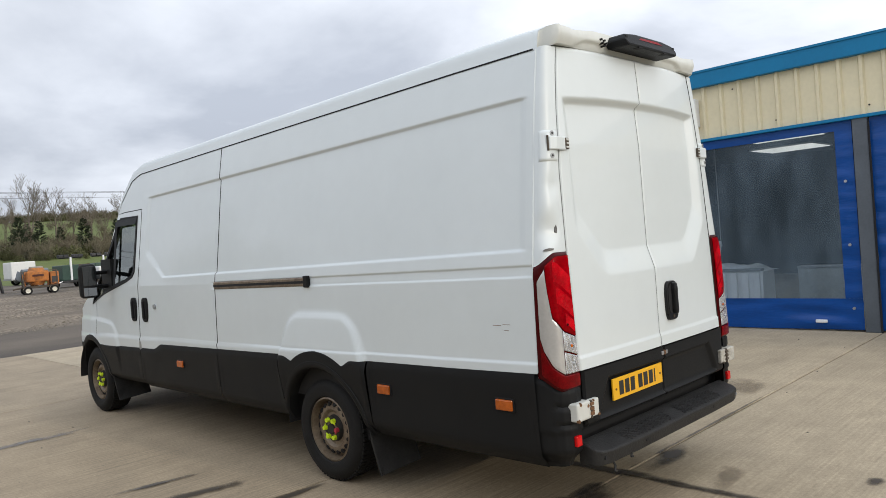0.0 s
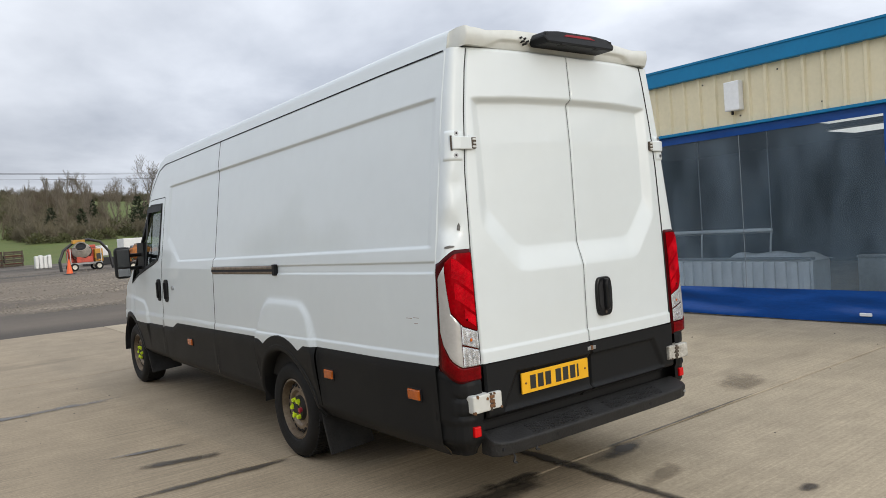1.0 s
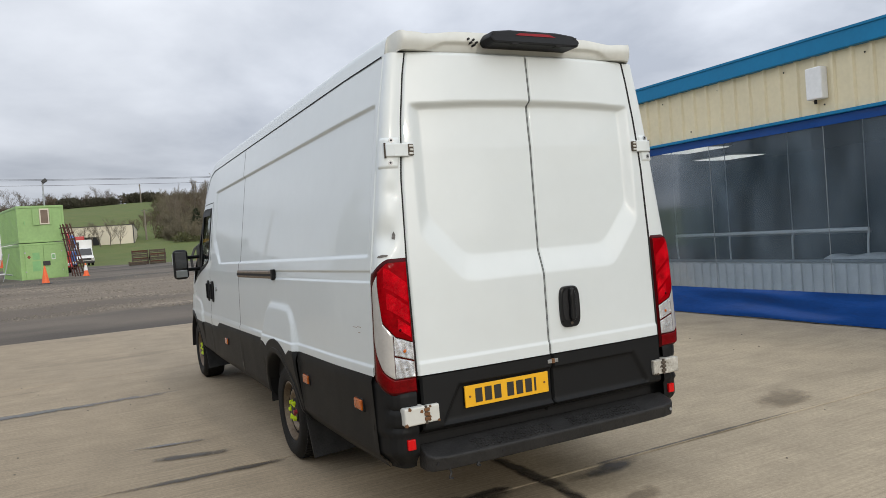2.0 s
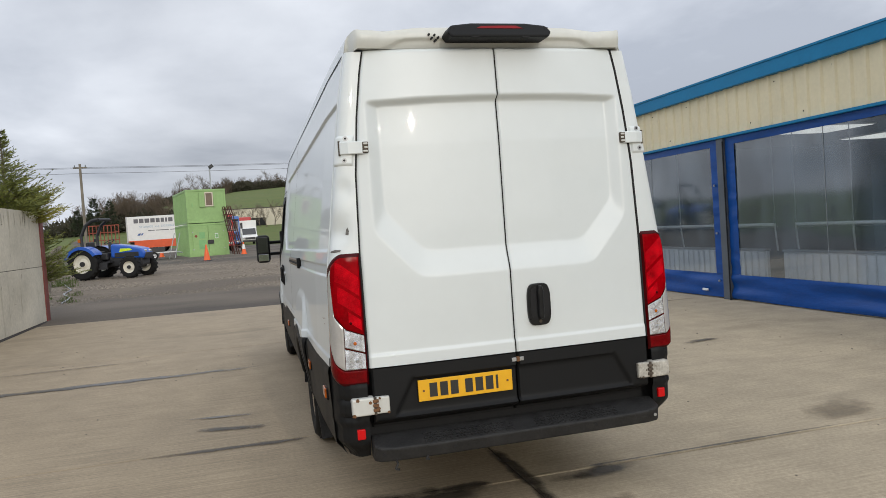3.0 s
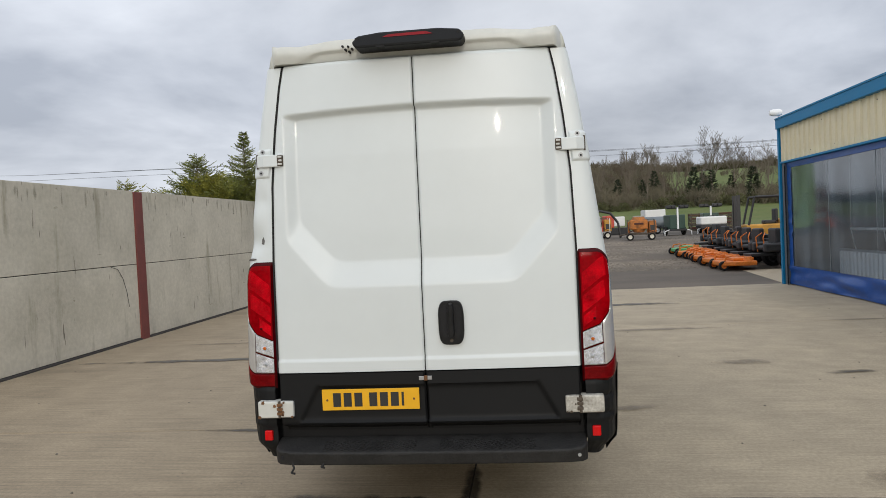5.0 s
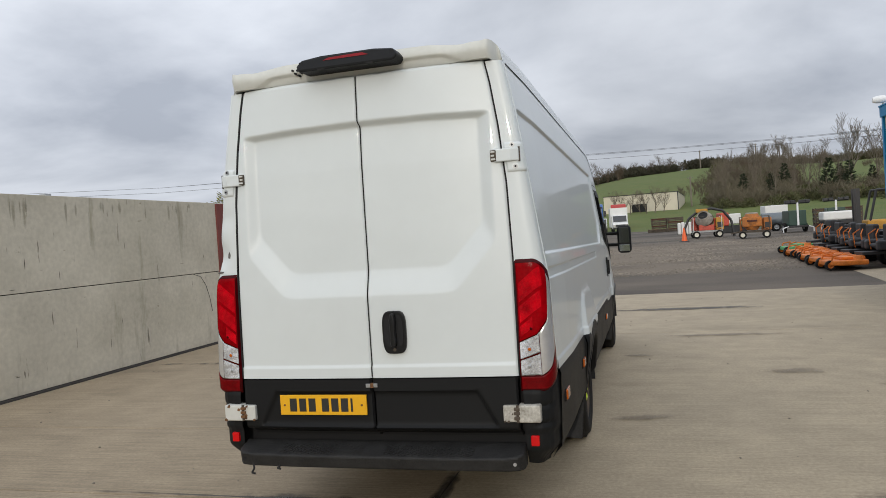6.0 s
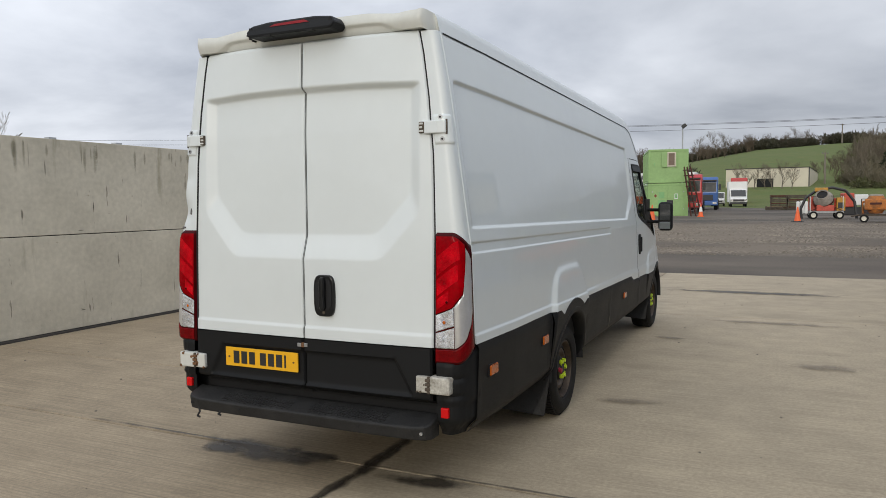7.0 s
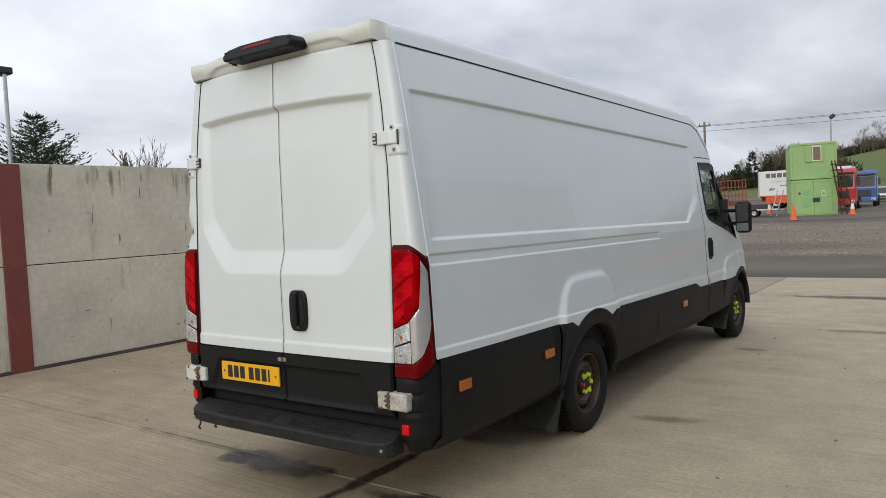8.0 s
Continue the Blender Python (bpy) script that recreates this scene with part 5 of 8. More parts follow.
    core.grid(lambda x, z: (x, 0.115 + 0.03 * (z - 1), z), [-0.76, 0.76], [1.4, 2.46])
    core.box(-0.80, 0.80, 4.86, 4.90, 0.5, 2.3)
    part("inner_shell", core, GAP, van)
    for s in (-1, 1):
        seat = part("cab_seat", Shape().box(s * 0.24, s * 0.70, 5.10, 5.55, 0.95, 1.10), SEAT, van, "dark cloth cab seat", bevel=0.04)
        part("backrest", Shape().box(s * 0.25, s * 0.69, 4.98, 5.12, 1.05, 1.60), SEAT, seat, bevel=0.05)
        part("headrest", Shape().box(s * 0.33, s * 0.61, 5.0, 5.09, 1.61, 1.78), SEAT, seat, bevel=0.04)
    part("dashboard", Shape().box(-0.84, 0.84, 5.72, 6.1, 0.8, 1.24), SEAT, van, bevel=0.05)
    under = Shape().box(-0.62, 0.62, 0.15, 6.8, 0.42, 0.60)
    under.box(-0.95, 0.95, 0.2, 1.5, 0.50, 0.56).box(-0.95, 0.95, 2.5, 5.7, 0.50, 0.56)
    under.cyl((-0.75, 1.99, 0.345), (0.75, 1.99, 0.345), 0.06).cyl((-0.75, 6.09, 0.36), (0.75, 6.09, 0.36), 0.05)
    under.tube([(0.35, 0.3, 0.42), (0.35, 4.5, 0.40)], 0.04, 8)
    part("underbody", under, GAP, van)
    for z0, u0, pts in ((1.565, 0.35, [(-0.012, -0.02), (0.008, -0.026), (0.014, 0.004), (0.004, 0.03), (-0.006, 0.012)]), (1.468, 0.6, [(-0.04, -0.006), (-0.01, -0.010), (0.03, -0.004), (0.035, 0.006), (0.0, 0.010), (-0.03, 0.004)])):
        x, y = pillar_path(u0, z0)
        n = pillar_normal(u0, z0)
        dent = 0.018 * math.exp(-((z0 - 1.56) / 0.07) ** 2) * math.exp(-((u0 - 0.55) / 0.3) ** 2)
        turn = pose(-x + dent, y + dent, z0, 0, 0, -math.degrees(math.atan2(n.x, -n.y)))
        chip = Shape().prism([(0.75 * a, 0.75 * b) for a, b in pts], "y", -0.004, 0.010)
        chip.v = [tuple(turn @ Vector(v)) for v in chip.v]
        part("paint_chip", chip, BARE_STEEL, van, "dark chipped paint on the dented corner")
    scrape = Shape()
    for y, z, l in ((0.30, 1.10, 0.05), (0.36, 1.095, 0.06), (0.31, 1.07, 0.03)):
        scrape.box(-half_width(y, z) - 0.0015, -half_width(y, z) + 0.002, y, y + l, z, z + 0.0022)
    part("scrape", scrape, RUST, van)
    return van


build_van()


# ---- ground, wall, shed ----
def ground_height(x, y):
    h = lerp(y, [13.2, 18.8, 32.2, 46.8, 81.2], [0, 0.173, 0.531, 0.742, 0.949])
    crest = lerp(x, [-160, -70, -32, -5, 20, 60, 220], [4, 5, 12, 16.5, 17.5, 16, 20])
    h += crest * smooth01((y - 80) / 212) + 1.4 * smooth01((y - 76) / 30) * smooth01((x + 60) / 40)
    h += 6 * smooth01((-y - 60) / 200)
    h += 0.5 * noise.noise((x * 0.02, y * 0.02, 0)) * smooth01((y - 80) / 40)
    return h


def build_ground():
    xs = steps(-700, -120, 40) + steps(-100, -44, 8) + steps(-40, 40, 1.6) + steps(48, 100, 8) + steps(130, 700, 40)
    ys = steps(-500, -60, 40) + steps(-40, 8, 8) + steps(12.6, 60, 1.6) + steps(64, 130, 4) + steps(140, 340, 10) + steps(400, 900, 100)

    def fn(x, y):
        under = -0.03 if y < 13.0 else 0.0
        return (x, y, ground_height(x, y) + under)
    g = part("ground", Shape().grid(fn, xs, ys), GROUND, None, "tarmac, loose gravel and grass running to the hills", smooth=60)
    tagged(g, category="ground", kind="structure")


def build_yard():
    yard = thing("concrete_yard", "brushed tan concrete slabs with dark joints and stains", "pavement", kind="structure")
    bed = Shape().box(-5.75, 15.9, -25.9, 13.1, -0.028, -0.012)
    part("joint_bed", bed, JOINT, yard, "dark filler in the slab joints")
    xs = [-6.2, -2.9, 0.15, 3.2, 6.3, 16.0]
    ys = [-26.0, -19.5, -13.0, -6.35, 0.42, 7.22, 13.2]
    for i, (x0, x1) in enumerate(zip(xs, xs[1:])):
        for j, (y0, y1) in enumerate(zip(ys, ys[1:])):
            if i in (0, 3):
                continue
            wide = xs[i + 2] if i in (1, ) else x1
            a = xs[0] if i == 1 else x0
            b = 0.15 if i == 1 else (6.3 if i == 2 else x1)
            rows = [(y0, y1)]
            if i == 1 and abs(y0 - 0.42) < 0.01:
                rows = [(0.42, 2.02), (2.02, 7.22)]
            for r0, r1 in rows:
                part("slab", Shape().box(a + 0.006, b - 0.006, r0 + 0.006, r1 - 0.006, -0.1, 0.0), CONCRETE_BROWN if i == 1 else CONCRETE, yard, bevel=0.008)
    apron = Shape().box(6.25, 15.9, 13.215, 16.25, -0.1, 0.0)
    apron.v = [(x, y, z if z < -0.05 else 0.006 + 0.032 * (y - 13.2)) for x, y, z in apron.v]
    part("slab", apron, CONCRETE, yard, bevel=0.008)
    disc = Shape().poly([(0, 0, 0)] + [(math.cos(2 * math.pi * i / 24), math.sin(2 * math.pi * i / 24), 0) for i in range(24)], [(0, 1 + i, 1 + (i + 1) % 24) for i in range(24)])
    first = {}
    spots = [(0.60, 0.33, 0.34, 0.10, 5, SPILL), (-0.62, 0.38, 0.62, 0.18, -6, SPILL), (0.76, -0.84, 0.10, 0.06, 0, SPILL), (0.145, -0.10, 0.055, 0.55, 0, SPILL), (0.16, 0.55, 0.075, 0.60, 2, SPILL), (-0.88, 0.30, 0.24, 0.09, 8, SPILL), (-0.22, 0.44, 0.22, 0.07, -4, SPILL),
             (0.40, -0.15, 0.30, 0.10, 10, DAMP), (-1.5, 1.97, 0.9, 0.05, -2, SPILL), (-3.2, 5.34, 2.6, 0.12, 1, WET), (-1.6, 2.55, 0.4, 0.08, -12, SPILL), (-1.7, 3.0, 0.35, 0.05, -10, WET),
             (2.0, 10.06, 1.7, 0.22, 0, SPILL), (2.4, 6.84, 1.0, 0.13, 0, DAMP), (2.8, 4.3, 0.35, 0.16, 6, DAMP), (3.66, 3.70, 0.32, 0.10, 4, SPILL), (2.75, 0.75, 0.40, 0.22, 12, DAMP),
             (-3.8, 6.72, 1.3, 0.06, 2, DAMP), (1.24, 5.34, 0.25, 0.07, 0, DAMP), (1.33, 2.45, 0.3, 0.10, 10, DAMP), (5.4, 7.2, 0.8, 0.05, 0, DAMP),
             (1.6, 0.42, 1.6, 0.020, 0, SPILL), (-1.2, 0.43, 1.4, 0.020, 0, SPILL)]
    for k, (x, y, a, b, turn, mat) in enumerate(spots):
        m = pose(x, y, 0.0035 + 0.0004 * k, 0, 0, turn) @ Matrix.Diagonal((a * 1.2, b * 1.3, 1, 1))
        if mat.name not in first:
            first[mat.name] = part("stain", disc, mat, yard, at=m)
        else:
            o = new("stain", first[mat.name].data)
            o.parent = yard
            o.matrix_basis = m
    rng = random.Random(5)
    for _ in range(150):
        x, y = rng.uniform(-5.5, 6), rng.uniform(-1.5, 12)
        if abs(x) < 1.1 and y > -0.2:
            continue
        r = rng.uniform(0.005, 0.013)
        part("grit", Shape().cyl((x, y, 0), (x + r * 0.3, y, r * 0.7), r, r * 0.5, n=5), TIMBER, yard)


def build_wall():
    wall = thing("wall_west", "grey precast concrete panel wall with red-oxide posts", "wall", kind="structure")
    posts = [-18.55, -12.0, -5.45, 1.1, 7.62, 14.2]
    rng = random.Random(3)
    for y0, y1 in zip(posts, posts[1:]):
        for z0, z1 in ((0.035, 1.239), (1.250, 2.44)):
            dz = rng.uniform(-0.012, 0.012) if z1 > 2 else 0
            part("panel", Shape().box(-6.0, -5.80, y0 + 0.10, y1 - 0.10, z0, z1 + dz), WALL_CONCRETE, wall, bevel=0.005)
        part("kicker", Shape().box(-6.0, -5.77, y0 + 0.12, y1 - 0.12, -0.05, 0.028), JOINT, wall, bevel=0.01)
    for y in posts:
        part("post", Shape().box(-6.02, -5.775, y - 0.125, y + 0.125, -0.1, 2.43), OXIDE, wall, "red-oxide painted steel post", bevel=0.006)
    # dark backing added behind the panel joints so no daylight comes through
    for y0, y1 in zip(posts, posts[1:]):
        part("joint_filler", Shape().box(-5.97, -5.83, y0 + 0.12, y1 - 0.12, 1.20, 1.30), JOINT, wall)
    disc = Shape().poly([(0, 0, 0)] + [(math.cos(2 * math.pi * i / 16), math.sin(2 * math.pi * i / 16), 0) for i in range(16)], [(0, 1 + i, 1 + (i + 1) % 16) for i in range(16)])
    firsts = {}
    for k in range(150):
        run = k % 5 < 3
        y = rng.uniform(-4.5, 13.8)
        if min(abs(y - q) for q in posts) < 0.3:
            continue
        a, w = (rng.uniform(0.05, 0.24), rng.uniform(0.010, 0.045)) if run else (rng.uniform(0.03, 0.14), rng.uniform(0.004, 0.011))
        if not run and k % 3 == 0:
            a, w = w, rng.uniform(0.04, 0.14)
        z = 2.42 - a * 0.9 if run else rng.uniform(0.25, 2.2)
        if not run and abs(z - 1.245) < a * 1.5 + 0.03:
            continue
        mat = MOSS if run else CHIP
        m = pose(-5.796 + 0.0003 * k / 150, y, z, 0, 90, 0) @ Matrix.Diagonal((a * 1.2, w * 1.2, 1, 1))
        if mat.name not in firsts:
            firsts[mat.name] = part("wall_stain", disc, mat, wall, at=m)
        else:
            o = new("wall_stain", firsts[mat.name].data)
            o.parent = wall
            o.matrix_basis = m
    part("hanging_wire", Shape().tube([(-5.792, 6.72, 1.245), (-5.79, 6.92, 1.19), (-5.79, 7.05, 1.04), (-5.79, 7.14, 0.82), (-5.79, 7.19, 0.58)], 0.004, 5), WIRE, wall, "thin dark wire hanging from the joint")
    for y in (2.9, 3.9, 9.0):
        part("wall_clip", Shape().box(-5.95, -5.86, y - 0.05, y + 0.05, 2.43, 2.47), STEEL, wall)


def ribbed(y0, y1, z0, z1, x, pitch=0.25, depth=0.032):
    sh = Shape()
    prof = []
    y = y0
    while y < y1:
        prof += [(y, x), (min(y + pitch - 0.075, y1), x), (min(y + pitch - 0.055, y1), x - depth), (min(y + pitch - 0.02, y1), x - depth)]
        y += pitch
    n = len(prof)
    pts = [(px, py, z) for z in (z0, z1) for py, px in prof]
    return sh.poly(pts, [(i, i + 1, n + i + 1, n + i) for i in range(n - 1)])


def build_workshop():
    X = 6.24
    y0, y1 = -12.0, 13.05
    shed = thing("workshop", "long workshop with cream cladding, blue fascia and blue curtain bays", "building")
    part("cladding", ribbed(y0, y1, 2.69, 3.46, X), CREAM, shed, "ribbed cream steel cladding")
    back = Shape().box(X + 0.01, X + 0.05, y0, y1, 2.66, 3.5)
    part("cladding_rail", back, POST_GREY, shed)
    part("fascia", Shape().box(X - 0.10, X + 0.06, y0 - 0.05, y1 + 0.05, 3.42, 3.64), FASCIA, shed, "blue metal fascia and gutter", bevel=0.008)
    part("gutter_lip", Shape().box(X - 0.115, X - 0.09, y0 - 0.05, y1 + 0.05, 3.625, 3.655), FASCIA, shed)
    part("drip_trim", Shape().box(X - 0.05, X + 0.03, y0, y1, 2.655, 2.695), FASCIA, shed, bevel=0.004)
    roof = Shape().poly([(X, y0, 3.60), (X, y1, 3.60), (15.9, y1, 4.3), (15.9, y0, 4.3), (X, y0, 3.5), (X, y1, 3.5), (15.9, y1, 4.2), (15.9, y0, 4.2)],
                        [(0, 1, 2, 3), (7, 6, 5, 4), (0, 4, 5, 1), (1, 5, 6, 2), (2, 6, 7, 3), (3, 7, 4, 0)])
    part("roof", roof, POST_GREY, shed)
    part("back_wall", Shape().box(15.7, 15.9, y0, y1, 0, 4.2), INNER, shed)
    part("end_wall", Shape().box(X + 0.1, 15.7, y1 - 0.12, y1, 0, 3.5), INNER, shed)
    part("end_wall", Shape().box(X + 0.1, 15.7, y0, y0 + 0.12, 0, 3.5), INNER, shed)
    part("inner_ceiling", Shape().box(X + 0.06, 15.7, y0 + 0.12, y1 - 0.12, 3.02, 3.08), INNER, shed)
    part("corner_trim", Shape().box(X - 0.06, X + 0.12, y1 - 0.02, y1 + 0.08, 0, 3.45), FASCIA, shed, "blue corner flashing", bevel=0.004)
    posts = [-11.8, -5.65, 0.52, 6.68, 12.92]
    for y in posts:
        part("steel_post", Shape().box(X - 0.02, X + 0.16, y - 0.085, y + 0.085, 0, 2.68), POST_GREY, shed, bevel=0.006)
        part("cable", Shape().cyl((X - 0.03, y - 0.10, 0), (X - 0.03, y - 0.10, 2.6), 0.012, n=6), GAP, shed)
    for k in range(46):
        yy = y0 + 0.3 + k * 0.55
        part("cladding_screw", Shape().cyl((X - 0.004, yy, 2.80 + 0.52 * (k % 2)), (X - 0.008, yy, 2.80 + 0.52 * (k % 2)), 0.012, n=6), GAP, shed)
    rng = random.Random(8)
    for a, b in zip(posts, posts[1:]):
        c = thing("pvc_curtain", "blue roller curtain with a large clear PVC window", "curtain", group="curtain bays of the workshop")
        lo, hi = a + 0.10, b - 0.10
        wz0, wz1, wy0, wy1 = 0.42, 2.54, lo + 0.20, hi - 0.22

        def cloth(y, z, amp=0.018):
            f = amp * math.sin(z * 22 + 1.5 * noise.noise((y * 0.7, z * 2, a))) * noise.noise((y * 0.8, z * 1.3, a + 3)) * 1.6
            return (X + 0.02 + f, y, z)
        part("bottom_skirt", Shape().grid(lambda y, z: (cloth(y, z, 0.035)[0], y, z + 0.012 * math.sin(y * 2.1 + a) * (wz0 - z)), steps(lo, hi, 0.06), steps(0.02, wz0, 0.025)), CURTAIN, c, smooth=60)
        part("top_band", Shape().grid(lambda y, z: cloth(y, z, 0.006), steps(lo, hi, 0.1), steps(wz1, 2.66, 0.03)), CURTAIN, c, smooth=60)
        for e0, e1 in ((lo, wy0), (wy1, hi)):
            part("side_band", Shape().grid(lambda y, z: (cloth(y, z, 0.011)[0] + 0.007 * noise.noise((y * 5, z * 11, a)) * (1 if e1 > wy1 else 0.5), y, z), steps(e0, e1, 0.02), steps(wz0, wz1, 0.02)), CURTAIN, c, smooth=60)
        pane = part("clear_window", Shape().grid(lambda y, z: (X + 0.035 + 0.012 * noise.noise((y * 0.6, z * 0.5, a)), y, z), steps(wy0 - 0.01, wy1 + 0.01, 0.15), steps(wz0 - 0.01, wz1 + 0.01, 0.15)), PVC, c, "scuffed clear PVC sheet", smooth=60)
        pane.visible_shadow = False
        for k in range(2):
            wy = wy0 + (wy1 - wy0) * (k + 1) / 3
            part("weld_seam", Shape().box(X + 0.028, X + 0.032, wy - 0.004, wy + 0.004, wz0, wz1), GREY_SHEET, c).visible_shadow = False
        part("buckle", Shape().box(X - 0.03, X + 0.0, lo + 0.42, lo + 0.56, 0.11, 0.15), WHITE_PANEL, c, "white plastic buckle", bevel=0.008)
        for k in range(3):
            part("eyelet", Shape().cyl((X - 0.02, lo + 0.1, 0.3 + k * 0.8), (X + 0.0, lo + 0.1, 0.3 + k * 0.8), 0.018, n=8), STEEL, c)
    # inside the bays
    for y0b, y1b in ((2.9, 6.45), (6.95, 12.6)):
        rail = thing("barrier_rail", "white tube barrier hung on wires behind the curtain", "railing", at=pose(7.45, 0, 0), group="barrier rails in the workshop")
        part("top_tube", Shape().cyl((0, y0b, 1.17), (0, y1b, 1.17), 0.028, n=10), WHITE_PANEL, rail)
        part("lower_tube", Shape().cyl((0.05, y0b, 1.13), (0.05, y1b, 1.13), 0.014, n=8), STEEL, rail)
        n = int((y1b - y0b) / 1.15)
        for k in range(n + 1):
            y = y0b + (y1b - y0b) * k / n
            part("brace", Shape().tube([(0, y, 1.17), (0.05, y + 0.05, 1.0), (0.14, y + 0.12, 0.70)], 0.014, 8), WHITE_PANEL, rail)
            part("wire", Shape().cyl((0, y, 1.17), (0, y, 3.02), 0.007, n=5), STEEL, rail)
    for y0b, y1b in ((2.2, 6.5), (6.9, 12.6)):
        low = thing("low_partition", "white ribbed plastic partition inside the workshop", "partition", at=pose(7.22, 0, 0), group="partitions in the workshop")
        part("sheet", Shape().box(0, 0.05, y0b, y1b, 0.0, 0.72), WHITE_PANEL, low)
        n = int((y1b - y0b) / 0.17)
        for k in range(n):
            y = y0b + (y1b - y0b) * (k + 0.5) / n
            part("rib", Shape().box(-0.035, 0, y - 0.05, y + 0.05, 0.02, 0.70), WHITE_PANEL, low, bevel=0.01)
        part("cap", Shape().box(-0.03, 0.09, y0b, y1b, 0.722, 0.76), GREY_SHEET, low, bevel=0.008)
    pen = thing("pen_wall", "grey low block wall inside the workshop", "wall", at=pose(8.4, 0, 0))
    part("wall_body", Shape().box(0, 0.15, -5.4, 2.1, 0, 0.66), PALE_SHEET, pen, bevel=0.01)
    part("wall_cap", Shape().box(-0.03, 0.18, -5.4, 2.1, 0.662, 0.70), STEEL, pen, bevel=0.008)
    bale = thing("wrapped_bale", "white sheeted bale behind the partition", "bale", at=pose(7.68, 3.05, 0))
    part("wrap", Shape().box(-0.34, 0.30, -0.75, 0.62, 0, 0.70), WHITE_PANEL, bale, bevel=0.03)
    part("loose_sheet", Shape().grid(lambda x, y: (x, y, 0.70 + 0.13 * smooth01((0.37 - abs(x + 0.02)) / 0.16) * smooth01((0.74 - abs(y + 0.06)) / 0.30) * (0.75 + 0.5 * noise.noise((x * 3, y * 3, 2.0)))), steps(-0.38, 0.34, 0.04), steps(-0.80, 0.68, 0.04)), WHITE_PANEL, bale, "crumpled white sheet thrown over the top", smooth=60)
    for x, y in ((10.35, 2.95), (10.32, 8.8), (13.2, 3.7), (13.7, 10.6), (10.3, -3.0)):
        lp = thing("ceiling_light", "lit square panel in the workshop ceiling", "ceiling light", at=pose(x, y, 2.99), group="workshop ceiling lights")
        part("frame", Shape().box(-0.66, 0.66, -0.66, 0.66, 0.0, 0.04), WHITE_PANEL, lp)
        part("diffuser", Shape().box(-0.62, 0.62, -0.62, 0.62, -0.012, 0.0), LIT_PANEL, lp)
    box = thing("alarm_box", "white plastic box fixed high on the cladding", "alarm box", at=pose(X - 0.03, 2.65, 2.87))
    part("housing", Shape().box(-0.10, 0.03, -0.11, 0.11, 0, 0.40), WHITE_PANEL, box, bevel=0.015)
    part("cable_gland", Shape().cyl((-0.03, 0.03, -0.05), (-0.03, 0.03, 0.0), 0.018, n=8), GAP, box)
    cam_ = thing("floodlight", "small white floodlight on the roof corner", "lamp", at=pose(X - 0.05, 13.0, 3.64))
    part("stem", Shape().cyl((0, 0, 0), (0, 0, 0.10), 0.02, n=8), STEEL, cam_)
    part("lamp_body", Shape().lathe([(0.001, -0.16), (0.05, -0.15), (0.075, -0.08), (0.08, 0.04), (0.06, 0.10), (0.001, 0.11)], (-0.04, 0, 0.14), "x", 18), WHITE_PANEL, cam_, smooth=40)


def build_gravel():
    """Loose stones over the unmade part of the yard, in drifts."""
    rng = random.Random(31)
    v, f = [], []
    while len(f) < 52000:
        y = 17.2 + 21 * rng.random() ** 1.4
        x = rng.uniform(-6.6 - 0.2 * (y - 17), 12)
        if noise.noise((x * 0.35, y * 0.8, 4.0)) + 0.35 * noise.noise((x * 1.3, y * 2.1, 1.0)) < 0.12 - 0.25 * rng.random():
            continue
        r = rng.uniform(0.012, 0.034) * (1.5 if rng.random() < 0.06 else 1.0)
        z, a, n = ground_height(x, y), rng.uniform(0, 6.28), len(v)
        for k in range(4):
            b = a + k * 1.571 + rng.uniform(-0.3, 0.3)
            q = r * rng.uniform(0.7, 1.25)
            v.append((x + q * math.cos(b), y + q * math.sin(b), z - 0.004))
        v.append((x + rng.uniform(-0.4, 0.4) * r, y + rng.uniform(-0.4, 0.4) * r, z + r * rng.uniform(0.5, 1.0)))
        f += [(n, n + 1, n + 4), (n + 1, n + 2, n + 4), (n + 2, n + 3, n + 4), (n + 3, n, n + 4)]
    me = bpy.data.meshes.new("gravel")
    me.from_pydata(v, [], f)
    me.materials.append(STONE)
    tagged(new("gravel", me), "loose grey-brown stones strewn over the yard", "gravel", kind="stuff")


build_ground()
build_gravel()
build_yard()
build_wall()
build_workshop()


# ---- the far yard ----
def far_scale(y):
    """The yard's plan is drawn too deep: this brings its far part to true size."""
    return lerp(y, [13.2, 20, 38], [1.0, 0.95, 0.86])


def far_place(x, y, z=1.58):
    k = far_scale(y)
    return (k * x, -3.4 + k * (y + 3.4), 1.58 + k * (z - 1.58))


def at_ground(x, y, turn=0.0, dz=0.0):
    k = far_scale(y)
    x, y, _ = far_place(x, y)
    return pose(x, y, ground_height(x, y) + dz * k, 0, 0, turn) @ Matrix.Scale(k, 4)


